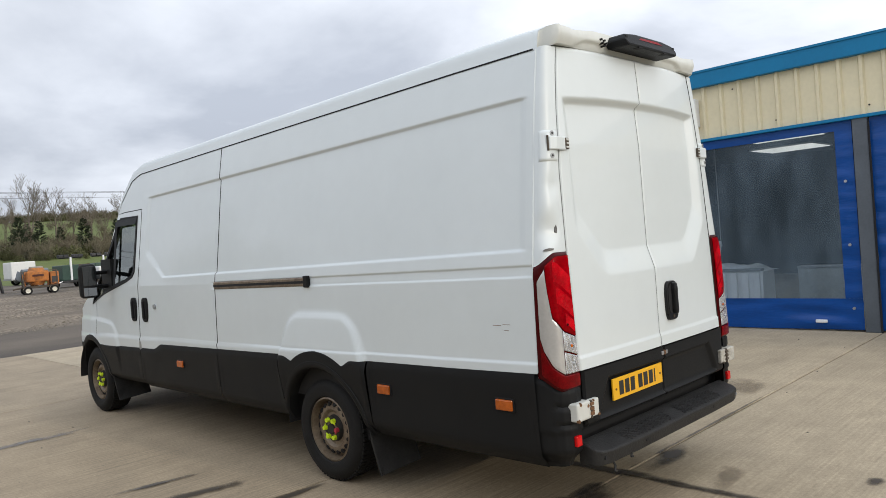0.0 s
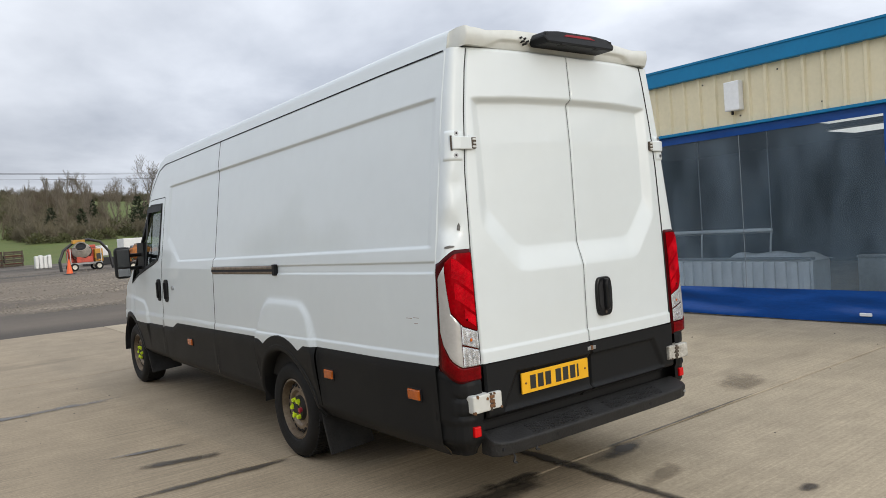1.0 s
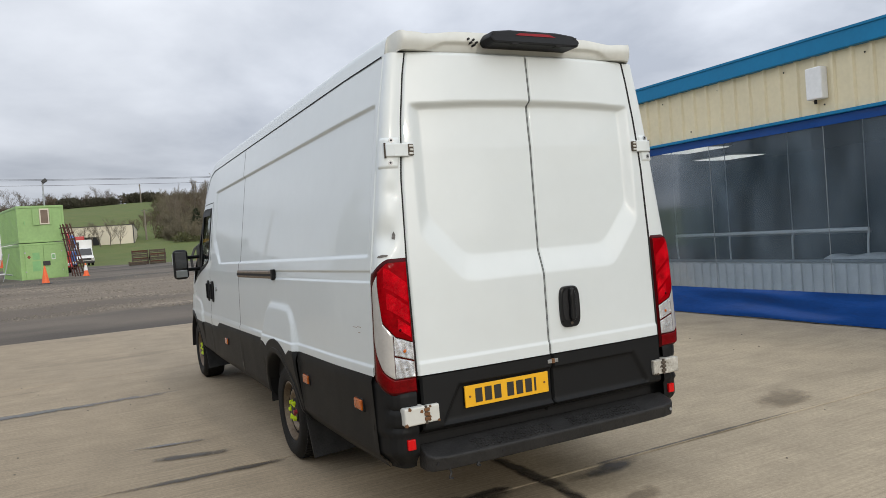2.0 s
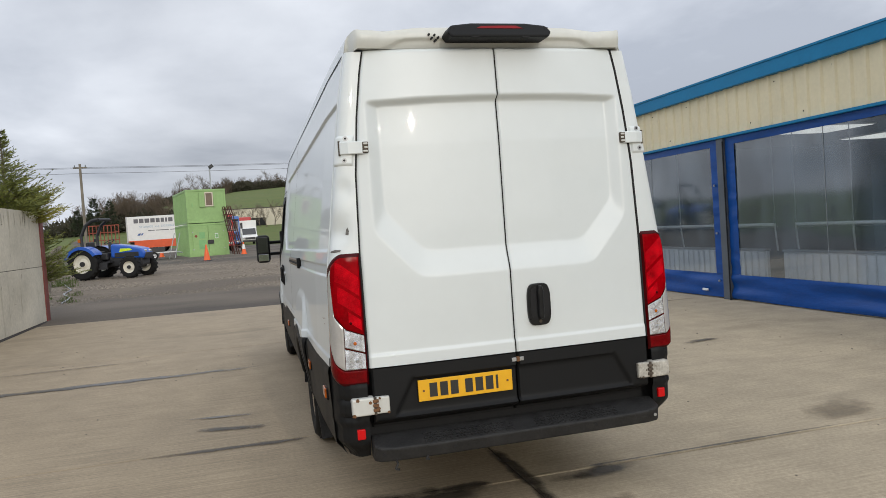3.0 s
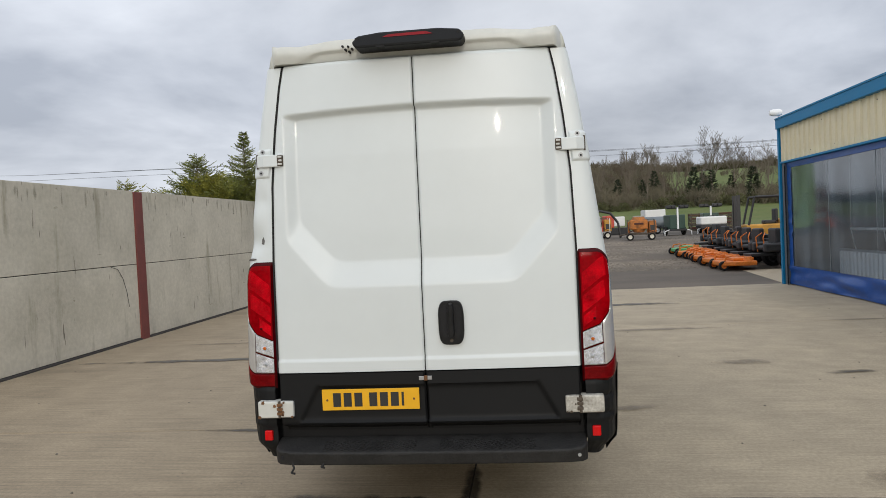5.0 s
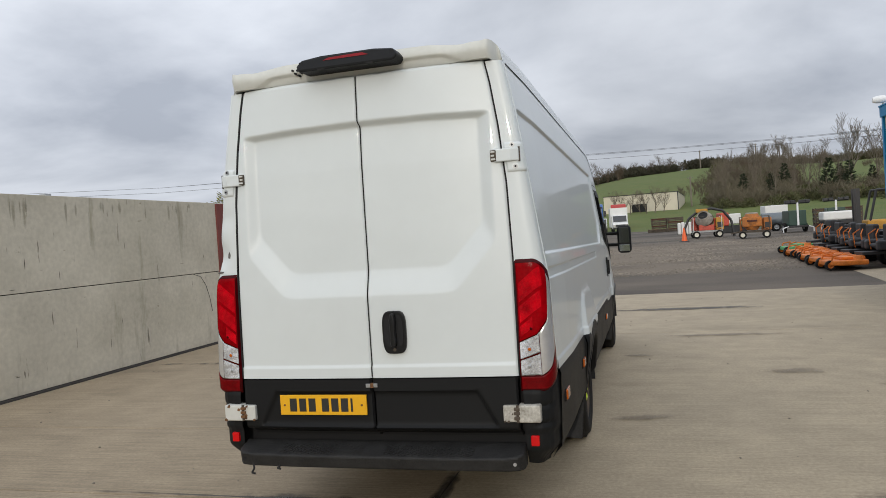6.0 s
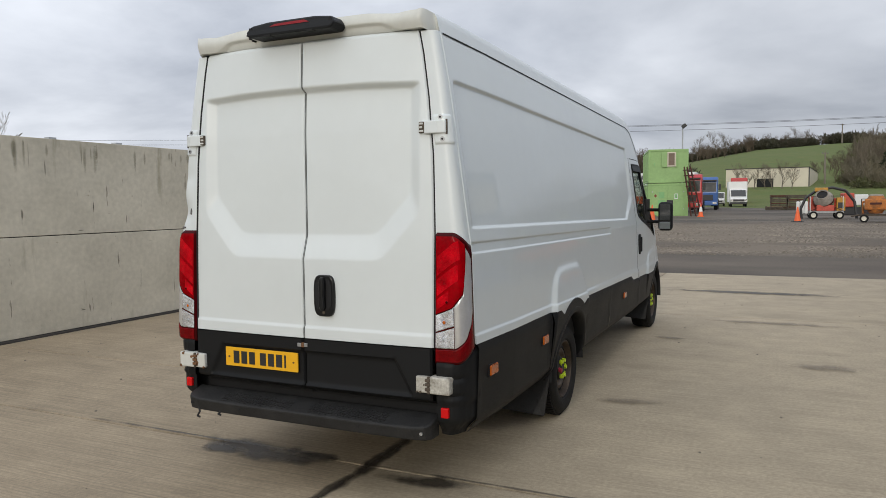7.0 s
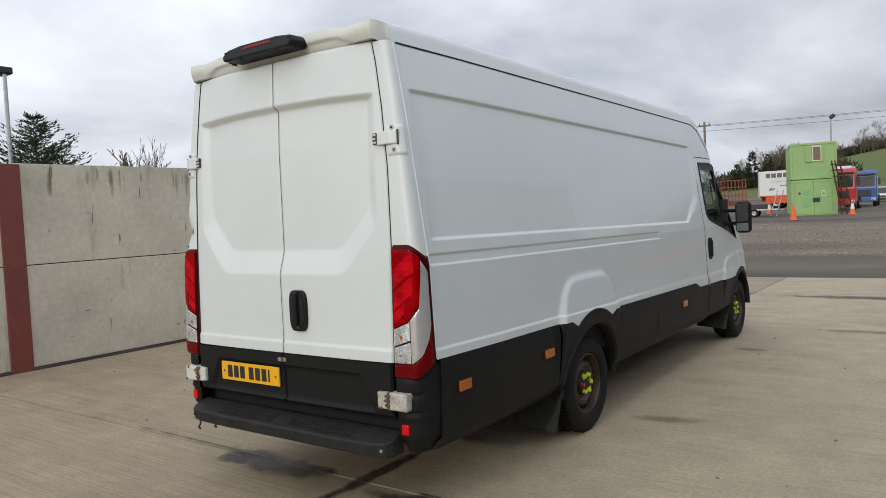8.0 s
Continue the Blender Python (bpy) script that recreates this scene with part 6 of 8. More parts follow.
def site_cabin(x, y, z, turn, lower):
    w, d, h = 3.0, 6.0, 2.31
    c = thing("site_cabin", "light green steel site cabin with double doors" if lower else "light green steel site cabin with a shuttered window, stacked on another", "cabin", at=at_ground(x, y, turn, z) @ Matrix.Diagonal((0.875, 1.0, 0.980, 1.0)), group="stacked cabins")
    part("body", Shape().box(0.03, w - 0.03, 0.03, d, 0.08, h - 0.05), CABIN_GREEN, c)
    for a in (0, w - 0.14):
        for b in (0, d - 0.1):
            part("corner_post", Shape().box(a, a + 0.14, b, b + 0.14, 0, h), CABIN_GREEN, c, bevel=0.01)
    for z0 in (0.0, h - 0.12):
        part("rail", Shape().box(0.0, w, -0.01, 0.05, z0, z0 + 0.12), CABIN_GREEN, c, bevel=0.01)
        part("rail", Shape().box(-0.01, 0.05, 0.0, d, z0, z0 + 0.12), CABIN_GREEN, c, bevel=0.01)
    for k in range(20):
        part("corrugation", Shape().box(-0.005, 0.03, 0.25 + k * 0.28, 0.37 + k * 0.28, 0.15, h - 0.15), CABIN_GREEN, c)
    part("roof_skin", Shape().box(0.0, w, 0.0, d, h - 0.01, h + 0.012), CABIN_GREEN, c)
    if lower:
        for a in (0.30, 1.49):
            dr = part("door", Shape().box(a, a + 1.17, -0.03, 0.04, 0.1, h - 0.14), CABIN_GREEN, c, bevel=0.012)
            for hz in (0.5, 1.7):
                part("door_hinge", Shape().box(a - 0.03 if a < 1 else a + 1.14, a + 0.06 if a < 1 else a + 1.2, -0.05, -0.02, hz, hz + 0.08), STEEL, dr)
        part("painted_patch", Shape().box(0.78, 1.22, -0.036, -0.028, 1.28, 1.72), CABIN_MARK, c)
        part("painted_patch", Shape().box(0.74, 1.26, -0.036, -0.028, 0.55, 1.18), CABIN_MARK, c)
        part("notice", Shape().box(1.98, 2.22, -0.037, -0.028, 1.24, 1.60), WHITE_PANEL, c)
        part("notice_face", Shape().box(2.01, 2.19, -0.041, -0.036, 1.28, 1.56), CABIN_MARK, c)
        part("hazard_diamond", Shape().prism([(0.55, 1.34), (0.67, 1.46), (0.55, 1.58), (0.43, 1.46)], "y", -0.037, -0.028), RUST_RED, c)
        part("lock_box", Shape().box(1.40, 1.86, -0.10, -0.02, 0.88, 1.16), BLACK_METAL, c, bevel=0.01)
    else:
        wf = part("window_frame", Shape().box(1.42, 2.04, -0.04, 0.04, 1.12, 2.12), FAR_SHED, c, bevel=0.01)
        part("pane", Shape().box(1.50, 1.96, -0.046, -0.03, 1.20, 2.04), BLIND, wf, "brown blind behind the pane")
        part("shutter", Shape().box(0.98, 1.40, -0.06, -0.01, 1.08, 2.10), CABIN_GREEN, c, "open green steel shutter", bevel=0.008)
        part("shutter", Shape().box(2.06, 2.16, -0.06, 0.0, 1.08, 2.10), CABIN_GREEN, c, bevel=0.008)
        part("vent_handle", Shape().box(0.42, 0.46, -0.05, -0.02, 1.15, 1.38), CABIN_MARK, c)


def traffic_cone(x, y, h=0.78, sleeve=False, group="traffic cones"):
    c = thing("traffic_cone", "orange traffic cone with white sleeve on the gravel" if sleeve else "plain orange traffic cone standing on the gravel", "traffic cone", at=at_ground(x, y), group=group)
    part("base", Shape().cyl((0, 0, 0), (0, 0, 0.05), 0.30 * h / 0.75, 0.27 * h / 0.75, n=8) if not sleeve else Shape().box(-0.2, 0.2, -0.2, 0.2, 0, 0.04), BLACK_METAL if not sleeve else CONE, c, bevel=0.01)
    part("cone_body", Shape().cyl((0, 0, 0.035), (0, 0, h), 0.155 * h / 0.75, 0.03, n=18), CONE, c, smooth=40)
    if sleeve:
        part("sleeve", Shape().cyl((0, 0, h * 0.42), (0, 0, h * 0.82), 0.112 * h / 0.75, 0.066 * h / 0.75, n=18), CONE_WHITE, c, smooth=40)


def road_wheel(parent, c, r, w, axis="y", rim=CREAM_RIM, lugs=0, name="wheel"):
    """A tyre and its rim with the axle along an axis."""
    i = "xyz".index(axis)
    def prof(rows):
        return [(a, b) for a, b in rows]
    t = Shape().lathe([(r * 0.58, -w / 2), (r * 0.7, -w * 0.52), (r * 0.93, -w * 0.5), (r, -w * 0.36), (r, w * 0.36), (r * 0.93, w * 0.5), (r * 0.7, w * 0.52), (r * 0.58, w / 2)], c, axis, 28)
    for k in range(lugs):
        a = 2 * math.pi * k / lugs
        turn = {"x": Matrix.Rotation(a, 4, "X"), "y": Matrix.Rotation(-a, 4, "Y")}[axis]
        for s in (-1, 1):
            m = Matrix.Translation(c) @ turn @ Matrix.Translation((0, 0, r)) @ Matrix.Rotation(radians(28 * s), 4, "Z")
            if axis == "y":
                t.box(-0.022, 0.022, s * w * 0.26 - w * 0.24, s * w * 0.26 + w * 0.24, -0.02, 0.028, m)
            else:
                t.box(s * w * 0.26 - w * 0.24, s * w * 0.26 + w * 0.24, -0.022, 0.022, -0.02, 0.028, m)
    ty = part(name, t, RUBBER, parent, smooth=35)
    rm = Shape().lathe([(r * 0.6, -w * 0.46), (r * 0.56, -w * 0.30), (r * 0.34, -w * 0.22), (r * 0.16, -w * 0.36), (0.001, -w * 0.36)], c, axis, 24)
    rm.lathe([(r * 0.6, w * 0.46), (r * 0.56, w * 0.30), (r * 0.34, w * 0.22), (r * 0.16, w * 0.36), (0.001, w * 0.36)], c, axis, 24)
    part("rim", rm, rim, ty, smooth=30)
    return ty


def tractor(m):
    t = thing("tractor", "blue compact tractor with cream wheels and a folded roll bar", "tractor", at=m)
    # front towards +x
    for s in (-1, 1):
        road_wheel(t, (0, s * 0.62, 0.62), 0.62, 0.36, "y", CREAM_RIM, 20, "rear_wheel")
        road_wheel(t, (1.88, s * 0.60, 0.40), 0.40, 0.26, "y", CREAM_RIM, 16, "front_wheel")
        fen = Shape()
        fen.grid(lambda a, k: (0.72 * math.cos(a), s * (0.36 + 0.52 * k), 0.60 + 0.70 * math.sin(a)), steps(radians(30), radians(165), 0.12), [0, 0.5, 1])
        fen.grid(lambda a, k: ((0.72 - 0.12 * k) * math.cos(a), s * 0.88, 0.60 + (0.70 - 0.12 * k) * math.sin(a)), steps(radians(30), radians(165), 0.12), [0, 1])
        part("mudguard", fen, TRACTOR_BLUE, t, smooth=40)
    part("chassis", Shape().box(-0.2, 2.1, -0.2, 0.2, 0.42, 0.74).cyl((0, -0.5, 0.62), (0, 0.5, 0.62), 0.14).cyl((1.88, -0.5, 0.42), (1.88, 0.5, 0.42), 0.07), BLACK_METAL, t, bevel=0.02)
    hood = [(0.92, 0.78), (2.28, 0.70), (2.36, 0.92), (2.22, 1.10), (1.6, 1.24), (1.0, 1.32), (0.92, 1.30)]
    part("bonnet", Shape().prism(hood, "y", -0.33, 0.33), TRACTOR_BLUE, t, "glossy blue bonnet", bevel=0.07, segments=3)
    part("grille", Shape().box(2.24, 2.37, -0.26, 0.26, 0.68, 0.93), BLACK_METAL, t, bevel=0.03)
    for s in (-1, 1):
        part("headlight", Shape().box(2.20, 2.34, s * 0.17 - 0.07, s * 0.17 + 0.07, 0.94, 1.03), CLEAR_LENS, t, bevel=0.02)
        part("side_grille", Shape().box(1.1, 2.1, s * 0.325, s * 0.337, 0.80, 0.97), BLACK_METAL, t)
        part("flash", Shape().prism([(1.3, 1.0), (1.85, 1.05), (1.75, 1.12), (1.35, 1.13)], "y", s * 0.330, s * 0.338), HIVIS, t)
    part("floor_plate", Shape().box(0.35, 1.0, -0.55, 0.55, 0.60, 0.66), BLACK_METAL, t)
    seat = part("seat", Shape().box(-0.10, 0.38, -0.24, 0.24, 0.98, 1.08), SEAT, t, bevel=0.04)
    part("seat_back", Shape().box(-0.16, -0.04, -0.23, 0.23, 1.05, 1.46), SEAT, seat, bevel=0.04)
    col = part("steering_column", Shape().cyl((0.90, 0, 1.0), (0.72, 0, 1.42), 0.04, n=8), BLACK_METAL, t)
    wheel_pts = [Vector((0.72, 0, 1.43)) + Matrix.Rotation(radians(-24), 3, "Y") @ Vector((0.19 * math.cos(a), 0.19 * math.sin(a), 0)) for a in [2 * math.pi * k / 16 for k in range(17)]]
    part("steering_wheel", Shape().tube(wheel_pts, 0.016, 6), BLACK_METAL, col)
    part("dashboard", Shape().box(0.80, 1.0, -0.26, 0.26, 1.05, 1.36), BLACK_METAL, t, bevel=0.04)
    bar = [(-0.10, -0.52, 0.95), (-0.12, -0.52, 1.70), (0.10, -0.52, 2.12), (0.36, -0.48, 2.30), (0.55, -0.40, 2.32), (0.55, 0.40, 2.32), (0.36, 0.48, 2.30), (0.10, 0.52, 2.12), (-0.12, 0.52, 1.70), (-0.10, 0.52, 0.95)]
    part("roll_bar", Shape().tube(bar, 0.06, 8), BLACK_METAL, t, "black tubular roll bar")
    for s in (-1, 1):
        part("work_lamp", Shape().box(-0.24, -0.13, s * 0.53 - 0.07, s * 0.53 + 0.07, 1.46, 1.60), AMBER if s < 0 else BLACK_METAL, t, bevel=0.01)
        part("hub", Shape().cyl((0, s * 0.72, 0.62), (0, s * 0.80, 0.62), 0.10, n=10), BLACK_METAL, t)
        part("front_hub", Shape().cyl((1.88, s * 0.66, 0.40), (1.88, s * 0.74, 0.40), 0.07, n=10), BLACK_METAL, t)
    part("engine_block", Shape().box(0.85, 2.2, -0.30, 0.30, 0.45, 0.82), BLACK_METAL, t, bevel=0.03)
    part("control_console", Shape().box(0.05, 0.85, -0.42, 0.42, 0.72, 1.0), BLACK_METAL, t, bevel=0.05)
    part("step_frame", Shape().box(0.45, 0.95, -0.66, -0.60, 0.36, 0.62), BLACK_METAL, t, bevel=0.01)
    part("exhaust", Shape().tube([(1.5, 0.36, 0.75), (1.5, 0.40, 0.55), (1.1, 0.42, 0.52)], 0.035, 8), BLACK_METAL, t)
    part("linkage", Shape().tube([(-0.2, -0.3, 0.5), (-0.8, -0.35, 0.45)], 0.03).tube([(-0.2, 0.3, 0.5), (-0.8, 0.35, 0.45)], 0.03).tube([(-0.2, 0, 0.9), (-0.75, 0, 0.8)], 0.025), BLACK_METAL, t)


def lettering(word, size, m, mat, parent):
    """Raised flat letters of the built-in font as one mesh."""
    cu = bpy.data.curves.new("lettering", "FONT")
    cu.body, cu.size, cu.extrude = word, size, 0.003
    tmp = bpy.data.objects.new("lettering", cu)
    me = bpy.data.meshes.new_from_object(tmp)
    bpy.data.objects.remove(tmp)
    me.materials.clear()
    me.materials.append(mat)
    ob = new("lettering", me)
    ob.parent = parent
    ob.matrix_basis = m
    return ob


def trailer_body(m):
    t = thing("box_trailer", "white box lorry trailer with an orange lower skirt", "trailer", at=m)
    L = 6.6
    part("box", Shape().box(0, L, 0, 2.5, 0.95, 3.0), TRAILER_WHITE, t, bevel=0.03)
    part("skirt", Shape().box(0.5, L, -0.02, 0.02, 0.42, 0.96), ORANGE_SKIRT, t, "bright orange side skirt")
    part("rear_frame", Shape().box(-0.04, 0.06, -0.02, 2.52, 0.9, 3.02), STEEL, t)
    part("marker_strip", Shape().box(0.0, L, -0.015, 0.0, 0.96, 1.04), ORANGE_SKIRT, t)
    x = 0.55
    for w in (0.34, 0.34, 0.36, 0.34, 0.30, 0.26, 0.16, 0.34):
        part("letter_bar", Shape().box(x, x + w, -0.008, 0.0, 2.46, 2.80), PRINT_GREY, t)
        x += w + 0.08
    for x0, word in ((0.95, "STORAGE"), (2.12, "and"), (2.62, "DISTRIBUTION")):
        lettering(word, 0.24, Matrix.Translation((x0, -0.010, 2.06)) @ Matrix.Rotation(math.pi / 2, 4, "X"), PRINT_BLUE, t)
    for x0, w in ((1.6, 0.5), (2.2, 1.0), (3.3, 0.6)):
        part("letter_bar", Shape().box(x0, x0 + w, -0.008, 0.0, 1.78, 1.84), PRINT_GREY, t)
    part("logo_bar", Shape().prism([(0.75, 1.45), (0.95, 1.45), (1.08, 1.62), (0.88, 1.62)], "y", -0.008, 0.0).prism([(1.0, 1.45), (1.12, 1.45), (1.25, 1.62), (1.13, 1.62)], "y", -0.008, 0.0), BLUE_TRUCK, t)
    for x0 in (1.3, 2.5):
        for yy in (0.2, 2.3):
            road_wheel(t, (x0, yy, 0.45), 0.45, 0.3, "y", STEEL)
    part("chassis", Shape().box(0.1, L, 0.5, 2.0, 0.6, 0.95), BLACK_METAL, t)


def lorry_cab(m, paint, label):
    t = thing("lorry", label, "lorry", at=m, group="parked lorries")
    cab = [(-1.2, 0.55), (-1.24, 1.5), (-1.05, 2.7), (-0.7, 2.95), (0.9, 2.95), (0.9, 0.55)]
    sh = Shape().prism([(y, z) for y, z in cab], "x", -1.2, 1.2)
    part("cab", sh, paint, t, bevel=0.09, segments=3)
    part("windscreen", Shape().prism([(-1.235, 1.62), (-1.20, 1.62), (-1.06, 2.45), (-1.10, 2.45)], "x", -1.05, 1.05), GLASS_DARK, t)
    part("grille", Shape().box(-0.8, 0.8, -1.27, -1.18, 0.85, 1.35), BLACK_METAL, t, bevel=0.02)
    part("bumper", Shape().box(-1.22, 1.22, -1.34, -1.0, 0.40, 0.78), paint, t, bevel=0.06)
    for s in (-1, 1):
        part("headlamp", Shape().box(s * 0.78, s * 1.12, -1.36, -1.30, 0.52, 0.70), CLEAR_LENS, t, bevel=0.02)
        part("side_glass", Shape().box(s * 1.195, s * 1.215, -0.85, 0.1, 1.65, 2.4), GLASS_DARK, t)
        part("mirror", Shape().box(s * 1.25, s * 1.45, -1.15, -1.05, 1.75, 2.3), BLACK_METAL, t, bevel=0.03)
        for yy in (-0.45, 3.4, 4.7):
            road_wheel(t, (s * 1.02, yy, 0.5), 0.5, 0.3, "x", STEEL)
    part("sun_visor", Shape().box(-1.1, 1.1, -1.30, -1.0, 2.55, 2.68), BLACK_METAL, t, bevel=0.02)
    part("chassis", Shape().box(-0.5, 0.5, 0.5, 6.2, 0.6, 0.95), BLACK_METAL, t)


def small_van(m, box, label):
    t = thing("parked_van", label, "van", at=m, group="vans parked by the grass")
    nose = [(-1.0, 0.35), (-1.05, 0.85), (-0.85, 1.05), (-0.35, 1.15), (0.15, 1.95), (0.6, 2.05), (4.0 if not box else 1.0, 2.05), (4.0 if not box else 1.0, 0.35)]
    part("cab_body", Shape().prism(nose, "x", -0.92, 0.92), TRAILER_WHITE, t, bevel=0.06)
    part("windscreen", Shape().prism([(-0.32, 1.2), (0.13, 1.90), (0.10, 1.94), (-0.37, 1.22)], "x", -0.80, 0.80), GLASS_DARK, t)
    part("grille", Shape().box(-0.6, 0.6, -1.08, -1.0, 0.62, 0.86), BLACK_METAL, t, bevel=0.02)
    part("bumper", Shape().box(-0.92, 0.92, -1.12, -0.9, 0.3, 0.55), BLACK_METAL, t, bevel=0.04)
    for s in (-1, 1):
        part("headlamp", Shape().box(s * 0.62, s * 0.88, -1.06, -0.98, 0.66, 0.90), CLEAR_LENS, t, bevel=0.03)
        part("side_window", Shape().box(s * 0.915, s * 0.93, 0.0, 0.8, 1.2, 1.85), GLASS_DARK, t)
        for yy in (-0.2, 2.9):
            road_wheel(t, (s * 0.8, yy, 0.33), 0.33, 0.22, "x", STEEL)
    if box:
        part("load_box", Shape().box(-1.05, 1.05, 1.05, 4.4, 0.55, 2.95), TRAILER_WHITE, t, bevel=0.04)


def stillage(x, y, turn, n, seed):
    rng = random.Random(seed)
    for k in range(n):
        s = thing("metal_stillage", "dark rusty steel stillages stacked at the grass edge", "stillage", at=at_ground(x, y, turn + rng.uniform(-3, 3), 0.319 * k) @ Matrix.Scale(1.16, 4), group="stacked stillages")
        for a in (-0.55, 0.0, 0.49):
            part("bearer", Shape().box(a, a + 0.07, -0.55, 0.55, 0.0, 0.12), DARK_STEEL, s)
        for b in (-0.56, -0.30, -0.04, 0.22, 0.48):
            part("slat", Shape().box(-0.58, 0.58, b, b + 0.14, 0.12, 0.16), RUST_DARK if (k + seed) % 3 == 0 else DARK_STEEL, s)
        for b in (-0.57, 0.53):
            part("side_rail", Shape().box(-0.58, 0.58, b, b + 0.04, 0.175, 0.245), RUST_DARK if (k + seed) % 2 else DARK_STEEL, s)
            part("side_rail", Shape().box(-0.58, 0.58, b, b + 0.04, 0.02, 0.10), DARK_STEEL, s)
        part("load", Shape().box(-0.5, 0.5, -0.5, 0.5, 0.165, 0.25), RUST, s, "rusty load on the stillage")
        for a in (-0.58, 0.52):
            for b in (-0.58, 0.52):
                part("leg", Shape().box(a, a + 0.06, b, b + 0.06, 0.1, 0.275), DARK_STEEL, s)


def mixer(m, red):
    t = thing("cement_mixer", "red and yellow site mixer with a caked drum" if red else "orange diesel site mixer caked with cement", "cement mixer", at=m, group="site mixers")
    body = MIXER_RED if red else DRUM_ORANGE
    part("frame", Shape().box(-0.62, 0.95, -0.35, -0.27, 0.32, 0.42).box(-0.62, 0.95, 0.27, 0.35, 0.32, 0.42).box(-0.62, -0.54, -0.35, 0.35, 0.32, 0.42).box(0.87, 0.95, -0.35, 0.35, 0.32, 0.42), STEEL if red else DARK_STEEL, t, bevel=0.01)
    for x in (-0.45, 0.75):
        for s in (-1, 1):
            road_wheel(t, (x, s * 0.42, 0.2), 0.2, 0.12, "y", CREAM_RIM)
    axis = Vector((-0.25, -0.72, 0.62)).normalized() if red else Vector((0, 0, 1))
    prof = [(0.001, -0.52), (0.28, -0.50), (0.46, -0.2), (0.47, 0.12), (0.30, 0.42), (0.28, 0.44), (0.25, 0.40)]
    d = Shape().lathe(prof, (0, 0, 0), "z", 24)
    q = axis.to_track_quat("Z", "Y").to_matrix().to_4x4()
    mm = Matrix.Translation((0.05, 0, 1.0 if red else 0.95)) @ q
    d.v = [tuple(mm @ Vector(v)) for v in d.v]
    part("drum", d, DRUM if red else DRUM_ORANGE, t, smooth=40)
    part("drum_mouth", Shape().cyl(mm @ Vector((0, 0, 0.36)), mm @ Vector((0, 0, 0.37)), 0.26, n=24), GAP, t)
    part("drum_yoke", Shape().tube([(-0.5, 0, 0.4), (-0.55, 0, 1.0), (-0.45, 0, 1.05)], 0.05, 8), body, t)
    part("drum_yoke", Shape().tube([(0.55, 0, 0.4), (0.6, 0, 1.0), (0.5, 0, 1.05)], 0.05, 8), body, t)
    for x in (-0.58, 0.91):
        for s in (-1, 1):
            part("upright", Shape().tube([(x, s * 0.31, 0.20), (x, s * 0.31, 1.18)], 0.022, 6), WHITE_DIRTY if red else DARK_STEEL, t)
        part("cross_brace", Shape().tube([(x, -0.31, 0.45), (x, 0.31, 1.12)], 0.016, 6), DARK_STEEL, t)
    for s in (-1, 1):
        part("top_rail", Shape().tube([(-0.58, s * 0.31, 1.18), (0.91, s * 0.31, 1.18)], 0.018, 6), DARK_STEEL, t)
        part("side_strut", Shape().tube([(-0.58, s * 0.32, 0.42), (0.2, s * 0.32, 0.78), (0.91, s * 0.32, 0.42)], 0.016, 6), RUST_DARK, t)
    part("engine_grille", Shape().box(0.68, 0.96, -0.312, -0.300, 0.55, 0.85), BLACK_METAL, t)
    part("drum_ring", Shape().lathe([(0.475, -0.05), (0.495, -0.05), (0.495, 0.05), (0.475, 0.05)], (0, 0, 0), "z", 24), RUST_DARK, t, at=mm)
    part("cement_crust", Shape().lathe([(0.30, 0.30), (0.325, 0.36), (0.315, 0.43), (0.285, 0.455)], (0, 0, 0), "z", 24), DRUM, t, at=mm)
    part("engine_box", Shape().box(0.62, 1.02, -0.30, 0.30, 0.42, 1.10), MIXER_YELLOW if red else DRUM_ORANGE, t, bevel=0.03)
    if red:
        part("side_shield", Shape().box(-0.62, 0.2, 0.30, 0.36, 0.42, 1.20), MIXER_RED, t, bevel=0.02)
        part("lower_guard", Shape().box(-0.3, 0.5, -0.34, -0.30, 0.42, 0.72), MIXER_RED, t, bevel=0.02)
        part("hopper", Shape().box(-0.35, 0.25, -0.05, 0.25, 1.42, 1.62), MIXER_YELLOW, t, bevel=0.03)
        hose = [(-0.95, 0.2, 0.0), (-0.98, 0.25, 0.55), (-0.75, 0.3, 1.1), (-0.2, 0.35, 1.5), (0.5, 0.35, 1.62), (1.1, 0.3, 1.45), (1.5, 0.25, 0.9), (1.62, 0.2, 0.0)]
        part("hose", Shape().tube(hose, 0.07, 8), BLACK_METAL, t, "thick black hose hung over the mixer")
    else:
        part("drawbar", Shape().tube([(-0.6, 0, 0.38), (-1.05, 0, 0.30)], 0.04, 8), DARK_STEEL, t)
        part("cover", Shape().box(-0.45, 0.55, -0.42, 0.42, 0.62, 1.18), DRUM_ORANGE, t, bevel=0.08, segments=3)


